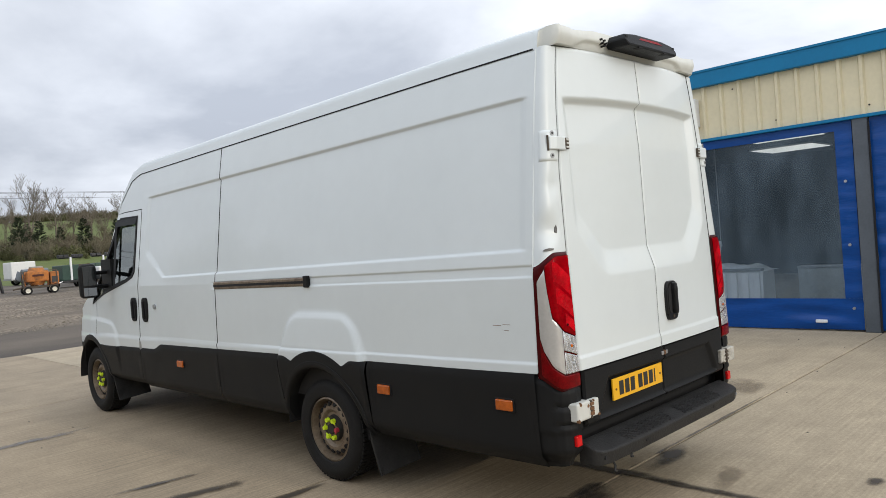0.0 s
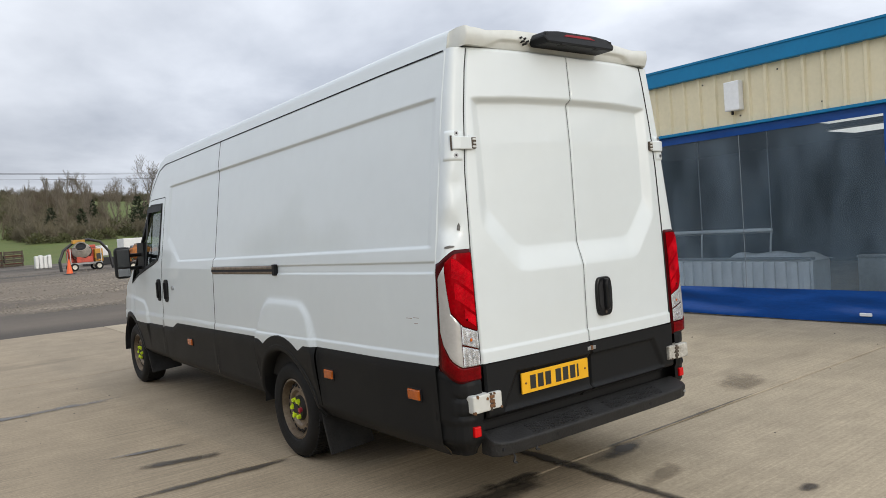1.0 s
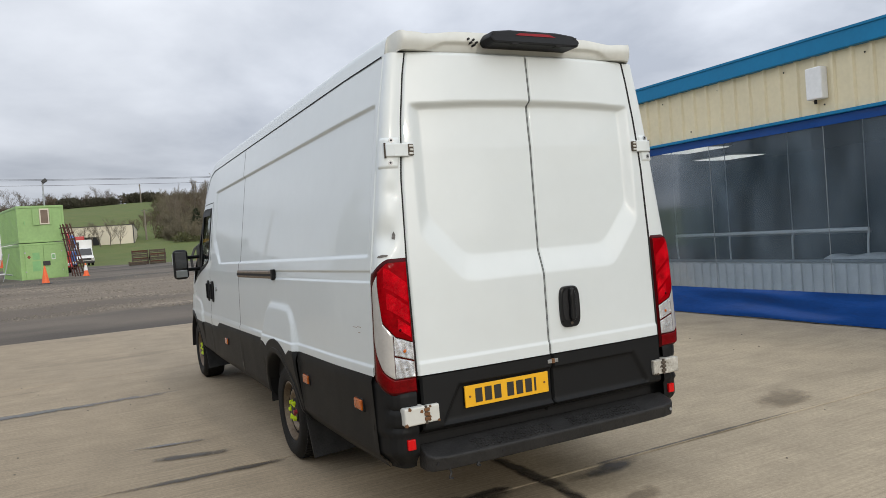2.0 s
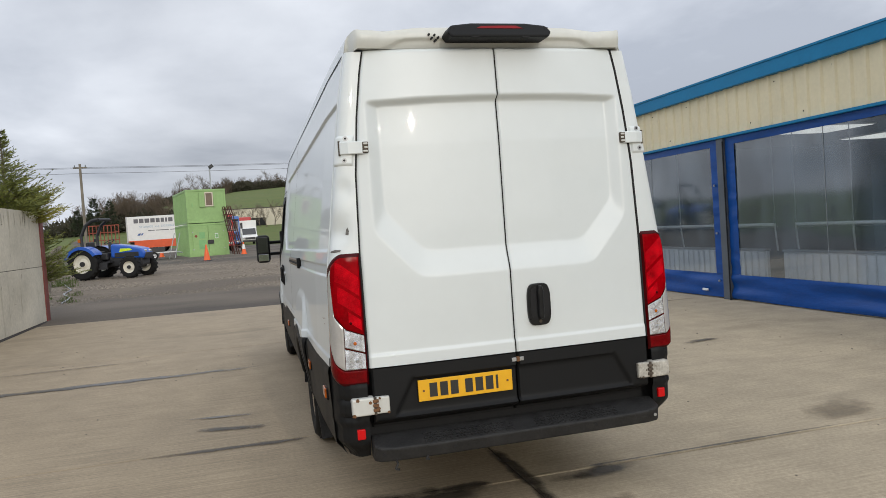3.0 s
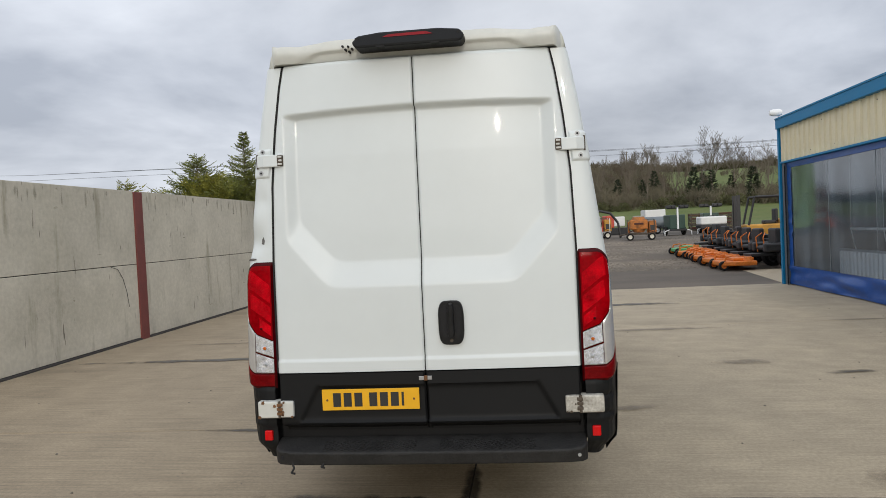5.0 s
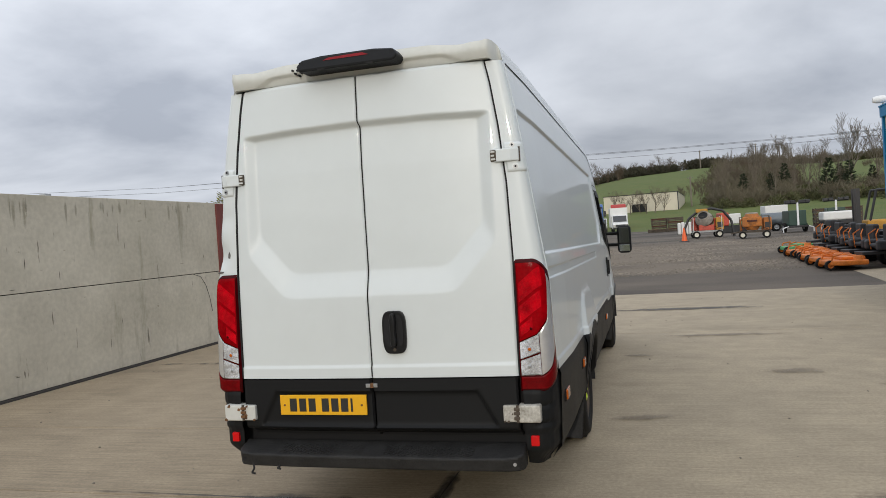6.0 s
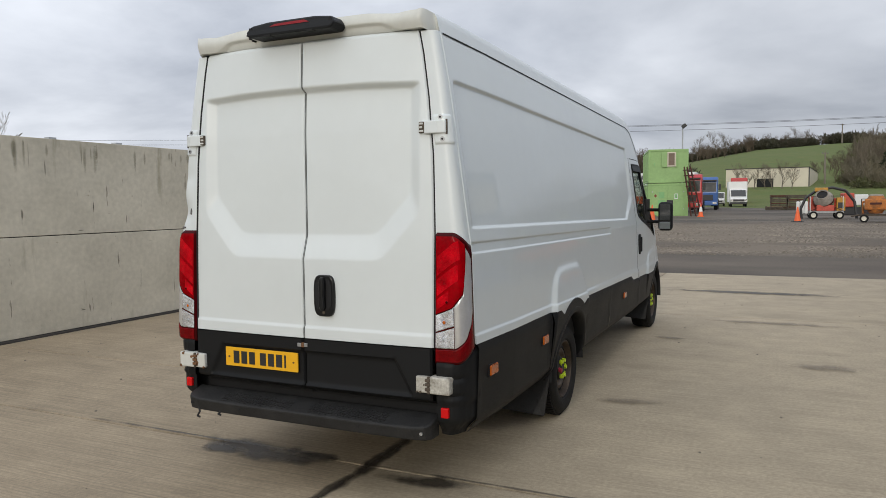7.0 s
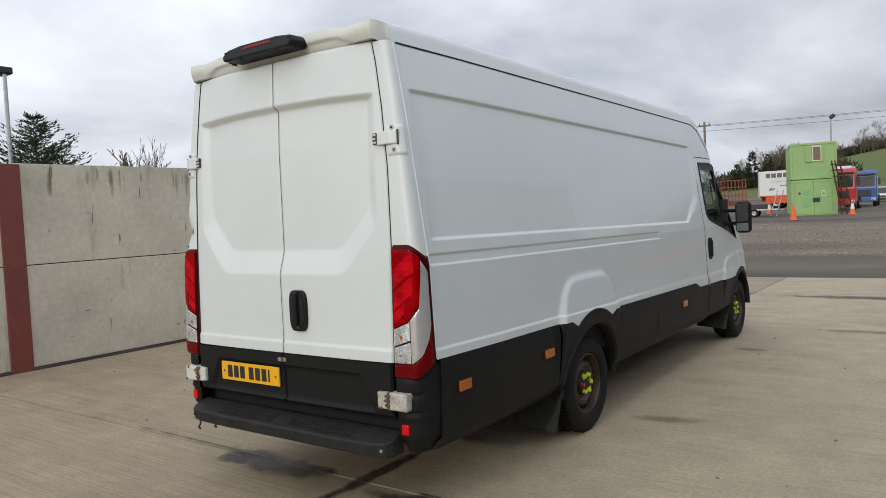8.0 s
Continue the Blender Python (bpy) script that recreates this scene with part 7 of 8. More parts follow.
def light_tower(m, label):
    t = thing("lighting_tower", label, "lighting tower", at=m, group="mobile lighting towers")
    part("canopy", Shape().box(-0.55, 0.55, -0.7, 0.7, 0.45, 1.45), GENSET, t, bevel=0.05)
    part("skid", Shape().box(-0.6, 0.6, -0.9, 0.9, 0.32, 0.45), BLACK_METAL, t, bevel=0.02)
    for s in (-1, 1):
        road_wheel(t, (s * 0.66, 0, 0.32), 0.32, 0.18, "x", STEEL)
        part("stabiliser", Shape().tube([(s * 0.6, -0.7, 0.4), (s * 0.95, -0.75, 0.3), (s * 0.95, -0.75, 0.0)], 0.035, 6), WHITE_PANEL, t)
    part("mast", Shape().box(-0.06, 0.06, -0.78, -0.66, 0.45, 1.95), WHITE_PANEL, t, bevel=0.02)
    for s in (-0.62, -0.3, 0.3, 0.62):
        part("floodlight_head", Shape().box(s - 0.15, s + 0.15, -0.85, -0.5, 1.92, 2.12), BLACK_METAL, t, bevel=0.03)
    part("cross_bar", Shape().cyl((-0.75, -0.7, 1.92), (0.75, -0.7, 1.92), 0.05, n=8), BLACK_METAL, t)


def mower(m, paint=None, label="orange stand-on mower with black engine and seat"):
    paint = paint or ORANGE
    t = thing("mower", label, "mower", at=m, group="row of parked mowers")
    deck = [(-0.75, -0.45), (-0.40, -0.62), (0.15, -0.60), (0.22, -0.2), (0.22, 0.2), (0.15, 0.60), (-0.40, 0.62), (-0.75, 0.45)]
    part("deck", Shape().prism([(x - 0.45, y) for x, y in deck], "z", 0.12, 0.25), paint, t, bevel=0.03)
    part("deck_step", Shape().box(-0.85, -0.30, -0.36, 0.36, 0.25, 0.33), paint, t, bevel=0.02)
    for y in (-0.45, 0.0, 0.45):
        part("spindle_cover", Shape().cyl((-0.5, y, 0.25), (-0.5, y, 0.36), 0.13, 0.10, n=12), ORANGE, t)
    part("frame", Shape().box(-0.35, 0.95, -0.30, 0.30, 0.34, 0.42), BLACK_METAL, t, bevel=0.01)
    for s in (-1, 1):
        road_wheel(t, (0.55, s * 0.52, 0.27), 0.27, 0.22, "y", BLACK_METAL, 0, "drive_wheel")
        road_wheel(t, (-1.15, s * 0.42, 0.13), 0.13, 0.10, "y", ORANGE, 0, "caster")
        part("caster_fork", Shape().tube([(-1.15, s * 0.42, 0.14), (-1.08, s * 0.42, 0.36), (-0.85, s * 0.30, 0.40)], 0.025, 6), ORANGE, t)
        part("control_lever", Shape().tube([(0.05, s * 0.26, 0.45), (0.0, s * 0.26, 0.85), (0.12, s * 0.10, 0.98)], 0.016, 6), ORANGE, t)
        part("fuel_tank", Shape().box(-0.05, 0.55, s * 0.30, s * 0.50, 0.45, 0.70), BLACK_METAL, t, bevel=0.05)
    part("seat_base", Shape().box(0.0, 0.42, -0.24, 0.24, 0.50, 0.62), SEAT, t, bevel=0.05)
    part("seat_back", Shape().box(0.34, 0.50, -0.27, 0.27, 0.60, 1.10), SEAT, t, bevel=0.05, segments=3)
    part("engine", Shape().box(0.5, 1.05, -0.30, 0.30, 0.36, 0.78).cyl((0.8, 0, 0.76), (0.8, 0, 0.90), 0.22, n=16), BLACK_METAL, t, bevel=0.03)
    return t


def forklift(m):
    t = thing("forklift", "yellow forklift with a dark mast and overhead guard", "forklift", at=m)
    part("body", Shape().box(0.2, 2.0, -0.55, 0.55, 0.35, 0.95), MIXER_YELLOW, t, bevel=0.06)
    part("counterweight", Shape().box(1.5, 2.3, -0.55, 0.55, 0.30, 1.15), MIXER_YELLOW, t, bevel=0.12, segments=3)
    for s in (-1, 1):
        part("mast_channel", Shape().box(-0.12, 0.02, s * 0.38 - 0.06, s * 0.38 + 0.06, 0.05, 2.15), BLACK_METAL, t)
        part("guard_leg", Shape().tube([(0.3, s * 0.5, 0.9), (0.55, s * 0.5, 2.05), (1.7, s * 0.5, 2.05), (1.95, s * 0.5, 1.1)], 0.045, 8), BLACK_METAL, t)
        road_wheel(t, (0.35, s * 0.5, 0.34), 0.34, 0.22, "y", MIXER_YELLOW)
        road_wheel(t, (1.85, s * 0.48, 0.27), 0.27, 0.18, "y", MIXER_YELLOW)
    for k in range(5):
        part("guard_bar", Shape().cyl((0.6 + k * 0.26, -0.5, 2.05), (0.6 + k * 0.26, 0.5, 2.05), 0.022, n=6), BLACK_METAL, t)
    part("carriage", Shape().box(-0.22, -0.12, -0.5, 0.5, 0.2, 0.75), BLACK_METAL, t)
    part("seat", Shape().box(0.95, 1.4, -0.25, 0.25, 0.95, 1.1).box(1.35, 1.48, -0.25, 0.25, 1.05, 1.55), SEAT, t, bevel=0.04)


BAG_AT = (4.25, 52.0)


def build_far_yard():
    site_cabin(-5.48, 47.9, -0.04, 13, True)
    site_cabin(-5.48, 47.9, 2.28, 13, False)
    traffic_cone(-3.98, 40.1, 0.95)
    traffic_cone(3.62, 39.4, 0.80)
    traffic_cone(-1.95, 46.9, 0.80, True, "striped cones")
    traffic_cone(-8.6, 52.5, 0.85, True, "striped cones")
    traffic_cone(-7.8, 52.8, 0.80, True, "striped cones")
    tractor(at_ground(-8.0, 30.3, -22) @ Matrix.Scale(1.08, 4))
    trailer_body(at_ground(-13.35, 75.0, 0) @ Matrix.Scale(1.24, 4))
    lorry_cab(at_ground(-3.95, 56.5, 3), RED_TRUCK, "dark red lorry parked behind the green cabins")
    lorry_cab(at_ground(-3.55, 66.5, 3), BLUE_TRUCK, "blue lorry parked behind the green cabins")
    small_van(at_ground(-3.95, 88, 3) @ Matrix.Scale(0.8, 4), False, "white panel van parked by the grass")
    small_van(at_ground(-1.50, 83.5, 6) @ Matrix.Scale(0.95, 4), True, "white box van parked by the grass")
    for i, (x, y, n) in enumerate(((2.66, 65.5, 4), (4.06, 65.2, 4), (2.3, 64.2, 1), (13.2, 50.5, 4), (14.6, 50.0, 4))):
        stillage(x, y, -4, n, i)
    mixer(at_ground(4.95, 43.3, 4) @ Matrix.Scale(1.1, 4), True)
    mixer(at_ground(7.10, 39.0, -6), False)
    light_tower(at_ground(10.15, 44.0, 8) @ Matrix.Scale(0.9, 4), "dark green mobile lighting tower with a white mast")
    light_tower(at_ground(12.7, 45.5, -5) @ Matrix.Scale(0.9, 4), "dark green mobile lighting tower beside another")
    bags = thing("bulk_bag", "white bulk bag slumped behind the mixer", "bag", at=at_ground(*BAG_AT))
    for k in range(4):
        part("sack", Shape().box(-0.5 + k * 0.25, -0.27 + k * 0.25, -0.3, 0.3, 0, 0.85 + 0.05 * (k % 2)), TRAILER_WHITE, bags, bevel=0.07, segments=3)
    tank = thing("fuel_bowser", "grey bowser tank on wheels", "tank", at=at_ground(9.7, 48.0, 0) @ Matrix.Scale(0.9, 4))
    part("tank_body", Shape().cyl((-0.9, 0, 0.85), (0.7, 0, 0.85), 0.48, n=20), GREY_TANK, tank, smooth=40)
    part("nose", Shape().cyl((-0.9, 0, 0.85), (-1.25, 0, 0.62), 0.46, 0.15, n=20), GREY_TANK, tank, smooth=40)
    for s in (-1, 1):
        road_wheel(tank, (0, s * 0.5, 0.3), 0.3, 0.18, "y", STEEL)
    box = thing("white_trailer", "small white box trailer by the machines", "trailer", at=at_ground(10.9, 56.0, 4))
    part("trailer_box", Shape().box(-0.8, 0.8, -0.8, 0.8, 0.5, 1.66), TRAILER_WHITE, box, bevel=0.04)
    part("trailer_frame", Shape().box(-0.85, 0.85, -0.85, 0.85, 0.40, 0.50), STEEL, box)
    for s in (-1, 1):
        road_wheel(box, (0, s * 0.9, 0.3), 0.3, 0.18, "y", STEEL)
    cart = thing("drum_skip", "red and white machine behind the mixers", "machine", at=at_ground(7.25, 50.0, 10))
    part("machine_body", Shape().box(-0.3, 0.5, -0.5, 0.5, 0.6, 1.3), TRAILER_WHITE, cart, bevel=0.06)
    part("machine_hood", Shape().box(-0.9, -0.3, -0.5, 0.5, 0.5, 1.4), MIXER_RED, cart, bevel=0.06)
    part("machine_base", Shape().box(-0.9, 0.9, -0.4, 0.4, 0.0, 0.5), BLACK_METAL, cart, bevel=0.03)
    wt = thing("water_tank", "white plastic water tank on a low frame", "tank", at=at_ground(12.1, 42.6, 4))
    part("tank_shell", Shape().box(-0.8, 0.8, -0.5, 0.5, 0.62, 1.12), TRAILER_WHITE, wt, bevel=0.09, segments=3)
    part("filler_cap", Shape().cyl((0.1, 0, 1.12), (0.1, 0, 1.18), 0.16, n=14), BLACK_METAL, wt)
    part("tank_frame", Shape().box(-0.8, 0.8, -0.5, 0.5, 0.4, 0.6), BLACK_METAL, wt, bevel=0.02)
    for s in (-1, 1):
        road_wheel(wt, (0, s * 0.5, 0.28), 0.28, 0.16, "y", STEEL)
    red = thing("red_container", "red steel container standing behind the box van", "container", at=at_ground(-2.1, 97, 2))
    part("shell", Shape().box(-1.0, 1.0, 0, 2.4, 0.0, 3.25), RED_TRUCK, red, bevel=0.12, segments=3)
    for k in range(5):
        part("corrugation", Shape().box(-0.85 + 0.36 * k, -0.70 + 0.36 * k, -0.03, 0.0, 0.2, 3.0), RED_TRUCK, red)
    first = mower(at_ground(7.05, 17.35, 4))
    spots = [(7.05, 18.7, 8), (7.1, 20.0, 2), (7.2, 21.3, -6), (7.15, 22.6, 5), (9.5, 18.2, 2), (9.45, 19.6, -4), (9.4, 21.0, 6), (9.3, 22.4, 0)]
    mower(at_ground(7.35, 24.6, 5), CABIN_PATCH, "green mower with a black engine at the row's end")
    for x, y, a in spots:
        copy_thing(first, at_ground(x, y, a))
    forklift(at_ground(9.25, 27.0, -4))
    # low skeletal trailer and ladders beside the cabins
    flat = thing("flat_trailer", "grey galvanised flat trailer with leaning ladders", "trailer", at=at_ground(-7.4, 48.6, 6))
    part("bed", Shape().box(-1.7, 1.0, -0.6, 0.6, 0.42, 0.50), STEEL, flat)
    part("drawbar", Shape().tube([(1.0, 0, 0.44), (1.4, -0.3, 0.36)], 0.04, 6), STEEL, flat)
    for s in (-1, 1):
        road_wheel(flat, (-0.4, s * 0.68, 0.26), 0.26, 0.16, "y", STEEL)
        part("ladder", Shape().tube([(0.7 + s * 0.18, -0.3, 0.0), (1.15 + s * 0.18, 0.2, 1.7)], 0.03, 6), STEEL, flat)
    part("tool_crate", Shape().box(-0.6, 0.3, -0.4, 0.4, 0.5, 0.82), BLACK_METAL, flat, bevel=0.02)
    rack = thing("steel_rack", "tall rusty steel frame leaning on the green cabins", "rack", at=at_ground(-2.62, 47.6, 8))
    for x in (-0.30, 0.0, 0.35):
        for y in (-0.5, 0.5):
            part("upright", Shape().tube([(x + 0.30, y, 0), (x * 0.6 - 0.30, y, 3.3)], 0.035, 5), RUST_DARK, rack)
    for k in range(9):
        z = 0.2 + 0.36 * k
        x = 0.30 - 0.182 * z
        for y in (-0.5, 0.5):
            part("cross_bar", Shape().tube([(x - 0.30, y, z), (x + 0.32, y, z)], 0.025, 5), RUST_DARK if k % 2 else DARK_STEEL, rack)
    crate = thing("red_container", "faded red steel cage container in the field edge", "container", at=at_ground(-14.6, 70, 10))
    part("shell", Shape().box(-1.3, 1.3, -1.1, 1.1, 0.5, 1.0), RUST_RED, crate, bevel=0.03)
    for z in (1.5, 2.2, 2.85):
        part("cross_rail", Shape().box(-1.3, 1.3, -1.24, -1.18, z, z + 0.08), RUST_RED, crate)
    for k in range(9):
        part("bar", Shape().box(-1.28 + k * 0.31, -1.20 + k * 0.31, -1.26, -1.2, 0.5, 2.9), RUST_RED, crate)
    # far farm shed
    fz = 2.35
    fs = thing("far_shed", "long pale sheeted farm shed below the hill", "building", at=pose(-5.05, 112.0, 2.35, 0, 0, -6) @ Matrix.Diagonal((0.885, 0.86, 0.83, 1)))
    prof = [(0, 0), (12.5, 0), (12.5, 4.36), (0, 4.40)]
    part("front_wall", Shape().prism(prof, "y", 0, 0.3), FAR_SHED, fs)
    part("side_wall", Shape().poly([(12.5, 0, 0), (12.5, 20, 0), (12.5, 20, 4.0), (12.5, 0, 4.36)], [(0, 1, 2, 3)]), FAR_SHED, fs)
    part("roof", Shape().poly([(-0.1, -0.1, 4.44), (12.6, -0.1, 4.40), (12.6, 20, 4.04), (-0.1, 20, 4.1)], [(0, 1, 2, 3)]), GREY_TANK, fs)
    # a dark panel on the wall stands for the unlit doorway
    part("door_opening", Shape().box(4.8, 7.3, -0.05, 0.02, 0, 2.62), GAP, fs)
    for k in range(11):
        part("sheet_rib", Shape().box(0.4 + k * 1.1, 0.46 + k * 1.1, -0.04, 0, 0, 4.3), FAR_SHED, fs)
    part("corner_post", Shape().box(12.40, 12.55, -0.06, 0.1, 0, 4.38), BLACK_METAL, fs)
    part("eaves_trim", Shape().box(-0.1, 12.6, -0.08, 0.05, 4.36, 4.48), BLACK_METAL, fs)
    # poles and wires
    def pole(x, y, h, r, label):
        p = thing("utility_pole", label, "pole", at=at_ground(x, y) if y < 150 else pose(x, y, ground_height(x, y)), group="utility poles")
        part("shaft", Shape().cyl((0, 0, 0), (0, 0, h), r, r * 0.7, n=10), TIMBER, p)
        part("cross_arm", Shape().box(-0.5, 0.5, -0.05, 0.05, h - 0.35, h - 0.25), TIMBER, p)
        for s in (-0.4, 0, 0.4):
            part("insulator", Shape().cyl((s, 0, h - 0.25), (s, 0, h - 0.08), 0.05, 0.03, n=8), GREY_TANK, p)
        return p
    pole(-14.2, 60, 7.75, 0.13, "weathered timber utility pole carrying wires")
    pole(9.5, 136.5, 5.5, 0.16, "slim timber pole with a short cross arm")
    pole(34.0, 235, 7.0, 0.2, "timber utility pole on the hill")
    pole(19.0, 250, 6.0, 0.2, "timber utility pole on the hill crest")
    wires = thing("overhead_wires", "thin sagging overhead wires between poles", "wires")
    for k, (dz, dy) in enumerate(((0, 0), (0, 0.8), (-0.45, 0.3))):
        pts = []
        for i in range(41):
            x = -14.2 + i * 3.2
            span = ((x + 14.2) % 64) / 64
            pts.append((x, 60 + dy + 0.05 * (x + 14.2), 8.1 + dz + 0.008 * (x + 14.2) - 0.9 * 4 * span * (1 - span) * 0.6))
        part("wire", Shape().tube([far_place(*q) for q in pts], 0.012, 3), WIRE, wires)
        part("wire", Shape().tube([far_place(*q) for q in ((-14.2, 60 + dy, 8.1 + dz), (-40, 52, 7.6 + dz), (-70, 44, 8.3 + dz))], 0.012, 3), WIRE, wires)
    mast = thing("yard_floodlight", "floodlight on a slim galvanised mast", "floodlight", at=at_ground(-4.1, 55))
    part("mast_tube", Shape().cyl((0, 0, 0), (0, 0, 6.5), 0.06, 0.05, n=8), STEEL, mast)
    part("lamp_head", Shape().box(-0.18, 0.18, -0.28, 0.02, -0.12, 0.12, Matrix.Translation((0.12, 0, 6.62)) @ Matrix.Rotation(radians(-35), 4, "Y")), BLACK_METAL, mast, bevel=0.03)
    lamp2 = thing("yard_floodlight", "floodlight on a tall pole behind the wall", "floodlight", at=pose(-18.6, 6.7, 0))
    part("mast_tube", Shape().cyl((0, 0, 0), (0, 0, 6.25), 0.07, 0.055, n=8), STEEL, lamp2)
    part("lamp_head", Shape().box(-0.45, 0.1, -0.2, 0.2, 6.15, 6.35), BLACK_METAL, lamp2, bevel=0.04)
    # field fence by the cypress
    fence = thing("field_fence", "weathered post and wire fence along the field", "fence")
    for k in range(13):
        f = k / 12
        x, y = -6.75 - 5.4 * f, 17.6 + 26 * f
        h = ground_height(x, y)
        part("fence_post", Shape().box(x - 0.06, x + 0.06, y - 0.06, y + 0.06, h - 0.2, h + 1.15), TIMBER, fence)
        if k:
            for z in (0.3, 0.6, 0.9, 1.1):
                part("fence_wire", Shape().cyl((px, py, ph + z), (x, y, h + z), 0.008, n=4), STEEL, fence)
        px, py, ph = x, y, h
    cable = thing("ground_cable", "pale pipe lying across the gravel", "pipe")
    cp = [(-6.3, 17.6), (-6.4, 19.0), (-6.9, 20.5), (-7.0, 22), (-7.6, 24), (-8.2, 26)]
    part("pipe", Shape().tube([(x, y, ground_height(x, y) + 0.02) for x, y in cp], 0.018, 6), STEEL, cable)


build_far_yard()


# ---- trees, woods and hedges ----
def branches(rng, height, spread, levels, kids, r0, lean=0.12, up=0.35):
    """Tapered limbs of a bare tree, as rows of two ends and two radii."""
    out = []

    def grow(p, d, length, r, level):
        n = 3 if level == 0 else 2
        q = p
        for i in range(n):
            d = (d + Vector((rng.uniform(-1, 1), rng.uniform(-1, 1), rng.uniform(-0.3, 0.6))) * lean).normalized()
            e = q + d * (length / n)
            r2 = r * (1 - 0.35 / n * (i + 1) / 1.0)
            out.append((q, e, r, r2))
            if level < levels:
                for _ in range(kids[level] if i == n - 1 else max(kids[level] - 1, 1)):
                    a = rng.uniform(0, 2 * math.pi)
                    side = Vector((math.cos(a), math.sin(a), 0))
                    nd = (d * rng.uniform(0.5, 1.0) + side * spread * rng.uniform(0.5, 1.1) + Vector((0, 0, up))).normalized()
                    grow(e, nd, length * rng.uniform(0.45, 0.68), r2 * 0.55, level + 1)
            q, r = e, r2
    grow(Vector((0, 0, -0.2)), Vector((0, 0, 1)), height * 0.42, r0, 0)
    return out


def branch_mesh(rows, thick=1.0, least=0.0):
    """Three-sided tapered sticks as arrays of points and faces."""
    v, f = [], []
    for p, e, r0, r1 in rows:
        d = (e - p).normalized()
        a = d.orthogonal().normalized()
        b = d.cross(a)
        n = len(v)
        for c, r in ((p, max(r0 * thick, least)), (e, max(r1 * thick, least * 0.6))):
            for k in range(3):
                t = 2 * math.pi * k / 3
                v.append(c + (a * math.cos(t) + b * math.sin(t)) * r)
        f += [(n, n + 1, n + 4, n + 3), (n + 1, n + 2, n + 5, n + 4), (n + 2, n, n + 3, n + 5)]
    return np.array([tuple(p) for p in v]), np.array(f)


def blades(rows, seed):
    """Flat leaf blades: rows of root, way, length, width."""
    rng = random.Random(seed)
    v, f = [], []
    for p, d, l, w in rows:
        side = d.cross(Vector((rng.uniform(-1, 1), rng.uniform(-1, 1), rng.uniform(-1, 1)))).normalized() * w
        n = len(v)
        v += [p, p + d * l * 0.45 + side, p + d * l, p + d * l * 0.45 - side]
        f.append((n, n + 1, n + 2, n + 3))
    return np.array([tuple(p) for p in v]), np.array(f)


def merge(name, kinds, places, mat, label, category):
    """Many plants as one object: each place gives kind, x, y, size, turn."""
    vs, fs, n = [], [], 0
    for k, x, y, s, a in places:
        v, f = kinds[k]
        c, q = math.cos(a), math.sin(a)
        w = np.stack([(v[:, 0] * c - v[:, 1] * q) * s + x, (v[:, 0] * q + v[:, 1] * c) * s + y, v[:, 2] * s + ground_height(x, y)], 1)
        vs.append(w)
        fs.append(f + n)
        n += len(v)
    v, f = np.concatenate(vs), np.concatenate(fs)
    me = bpy.data.meshes.new(name)
    me.from_pydata(v.tolist(), [], f.tolist())
    me.materials.append(mat)
    ob = new(name, me)
    return tagged(ob, label, category, kind="stuff")


def spray_rows(rng, height, radius, count, droop=0.1, low=0.08, shape=0.8, size=0.5):
    """Feathery conifer sprays: limbs from the stem, each set with small blades."""
    rows, limbs = [], []
    for _ in range(count):
        t = rng.uniform(low, 1.0) ** 0.9
        a = rng.uniform(0, 2 * math.pi)
        reach = radius * (1 - t) ** shape * rng.uniform(0.45, 1.45) + 0.06 * radius
        p = Vector((0, 0, t * height))
        d = Vector((math.cos(a), math.sin(a), rng.uniform(0.15, 0.95) - droop)).normalized()
        limbs.append((p, p + d * reach, 0.012 * height / 4, 0.004))
        m = max(int(9 * reach / radius) + 4, 5)
        for k in range(m):
            u = (k + rng.random()) / m
            q = p + d * reach * (0.25 + 0.75 * u) + Vector((rng.uniform(-1, 1), rng.uniform(-1, 1), rng.uniform(-1, 1))) * 0.05 * reach
            for _ in range(3):
                w = (d + Vector((rng.uniform(-1, 1), rng.uniform(-1, 1), rng.uniform(-0.5, 0.7))) * 0.55).normalized()
                rows.append((q, w, size * rng.uniform(0.6, 1.3) * (1.1 - 0.4 * u), size * rng.uniform(0.04, 0.085)))
    return rows, limbs


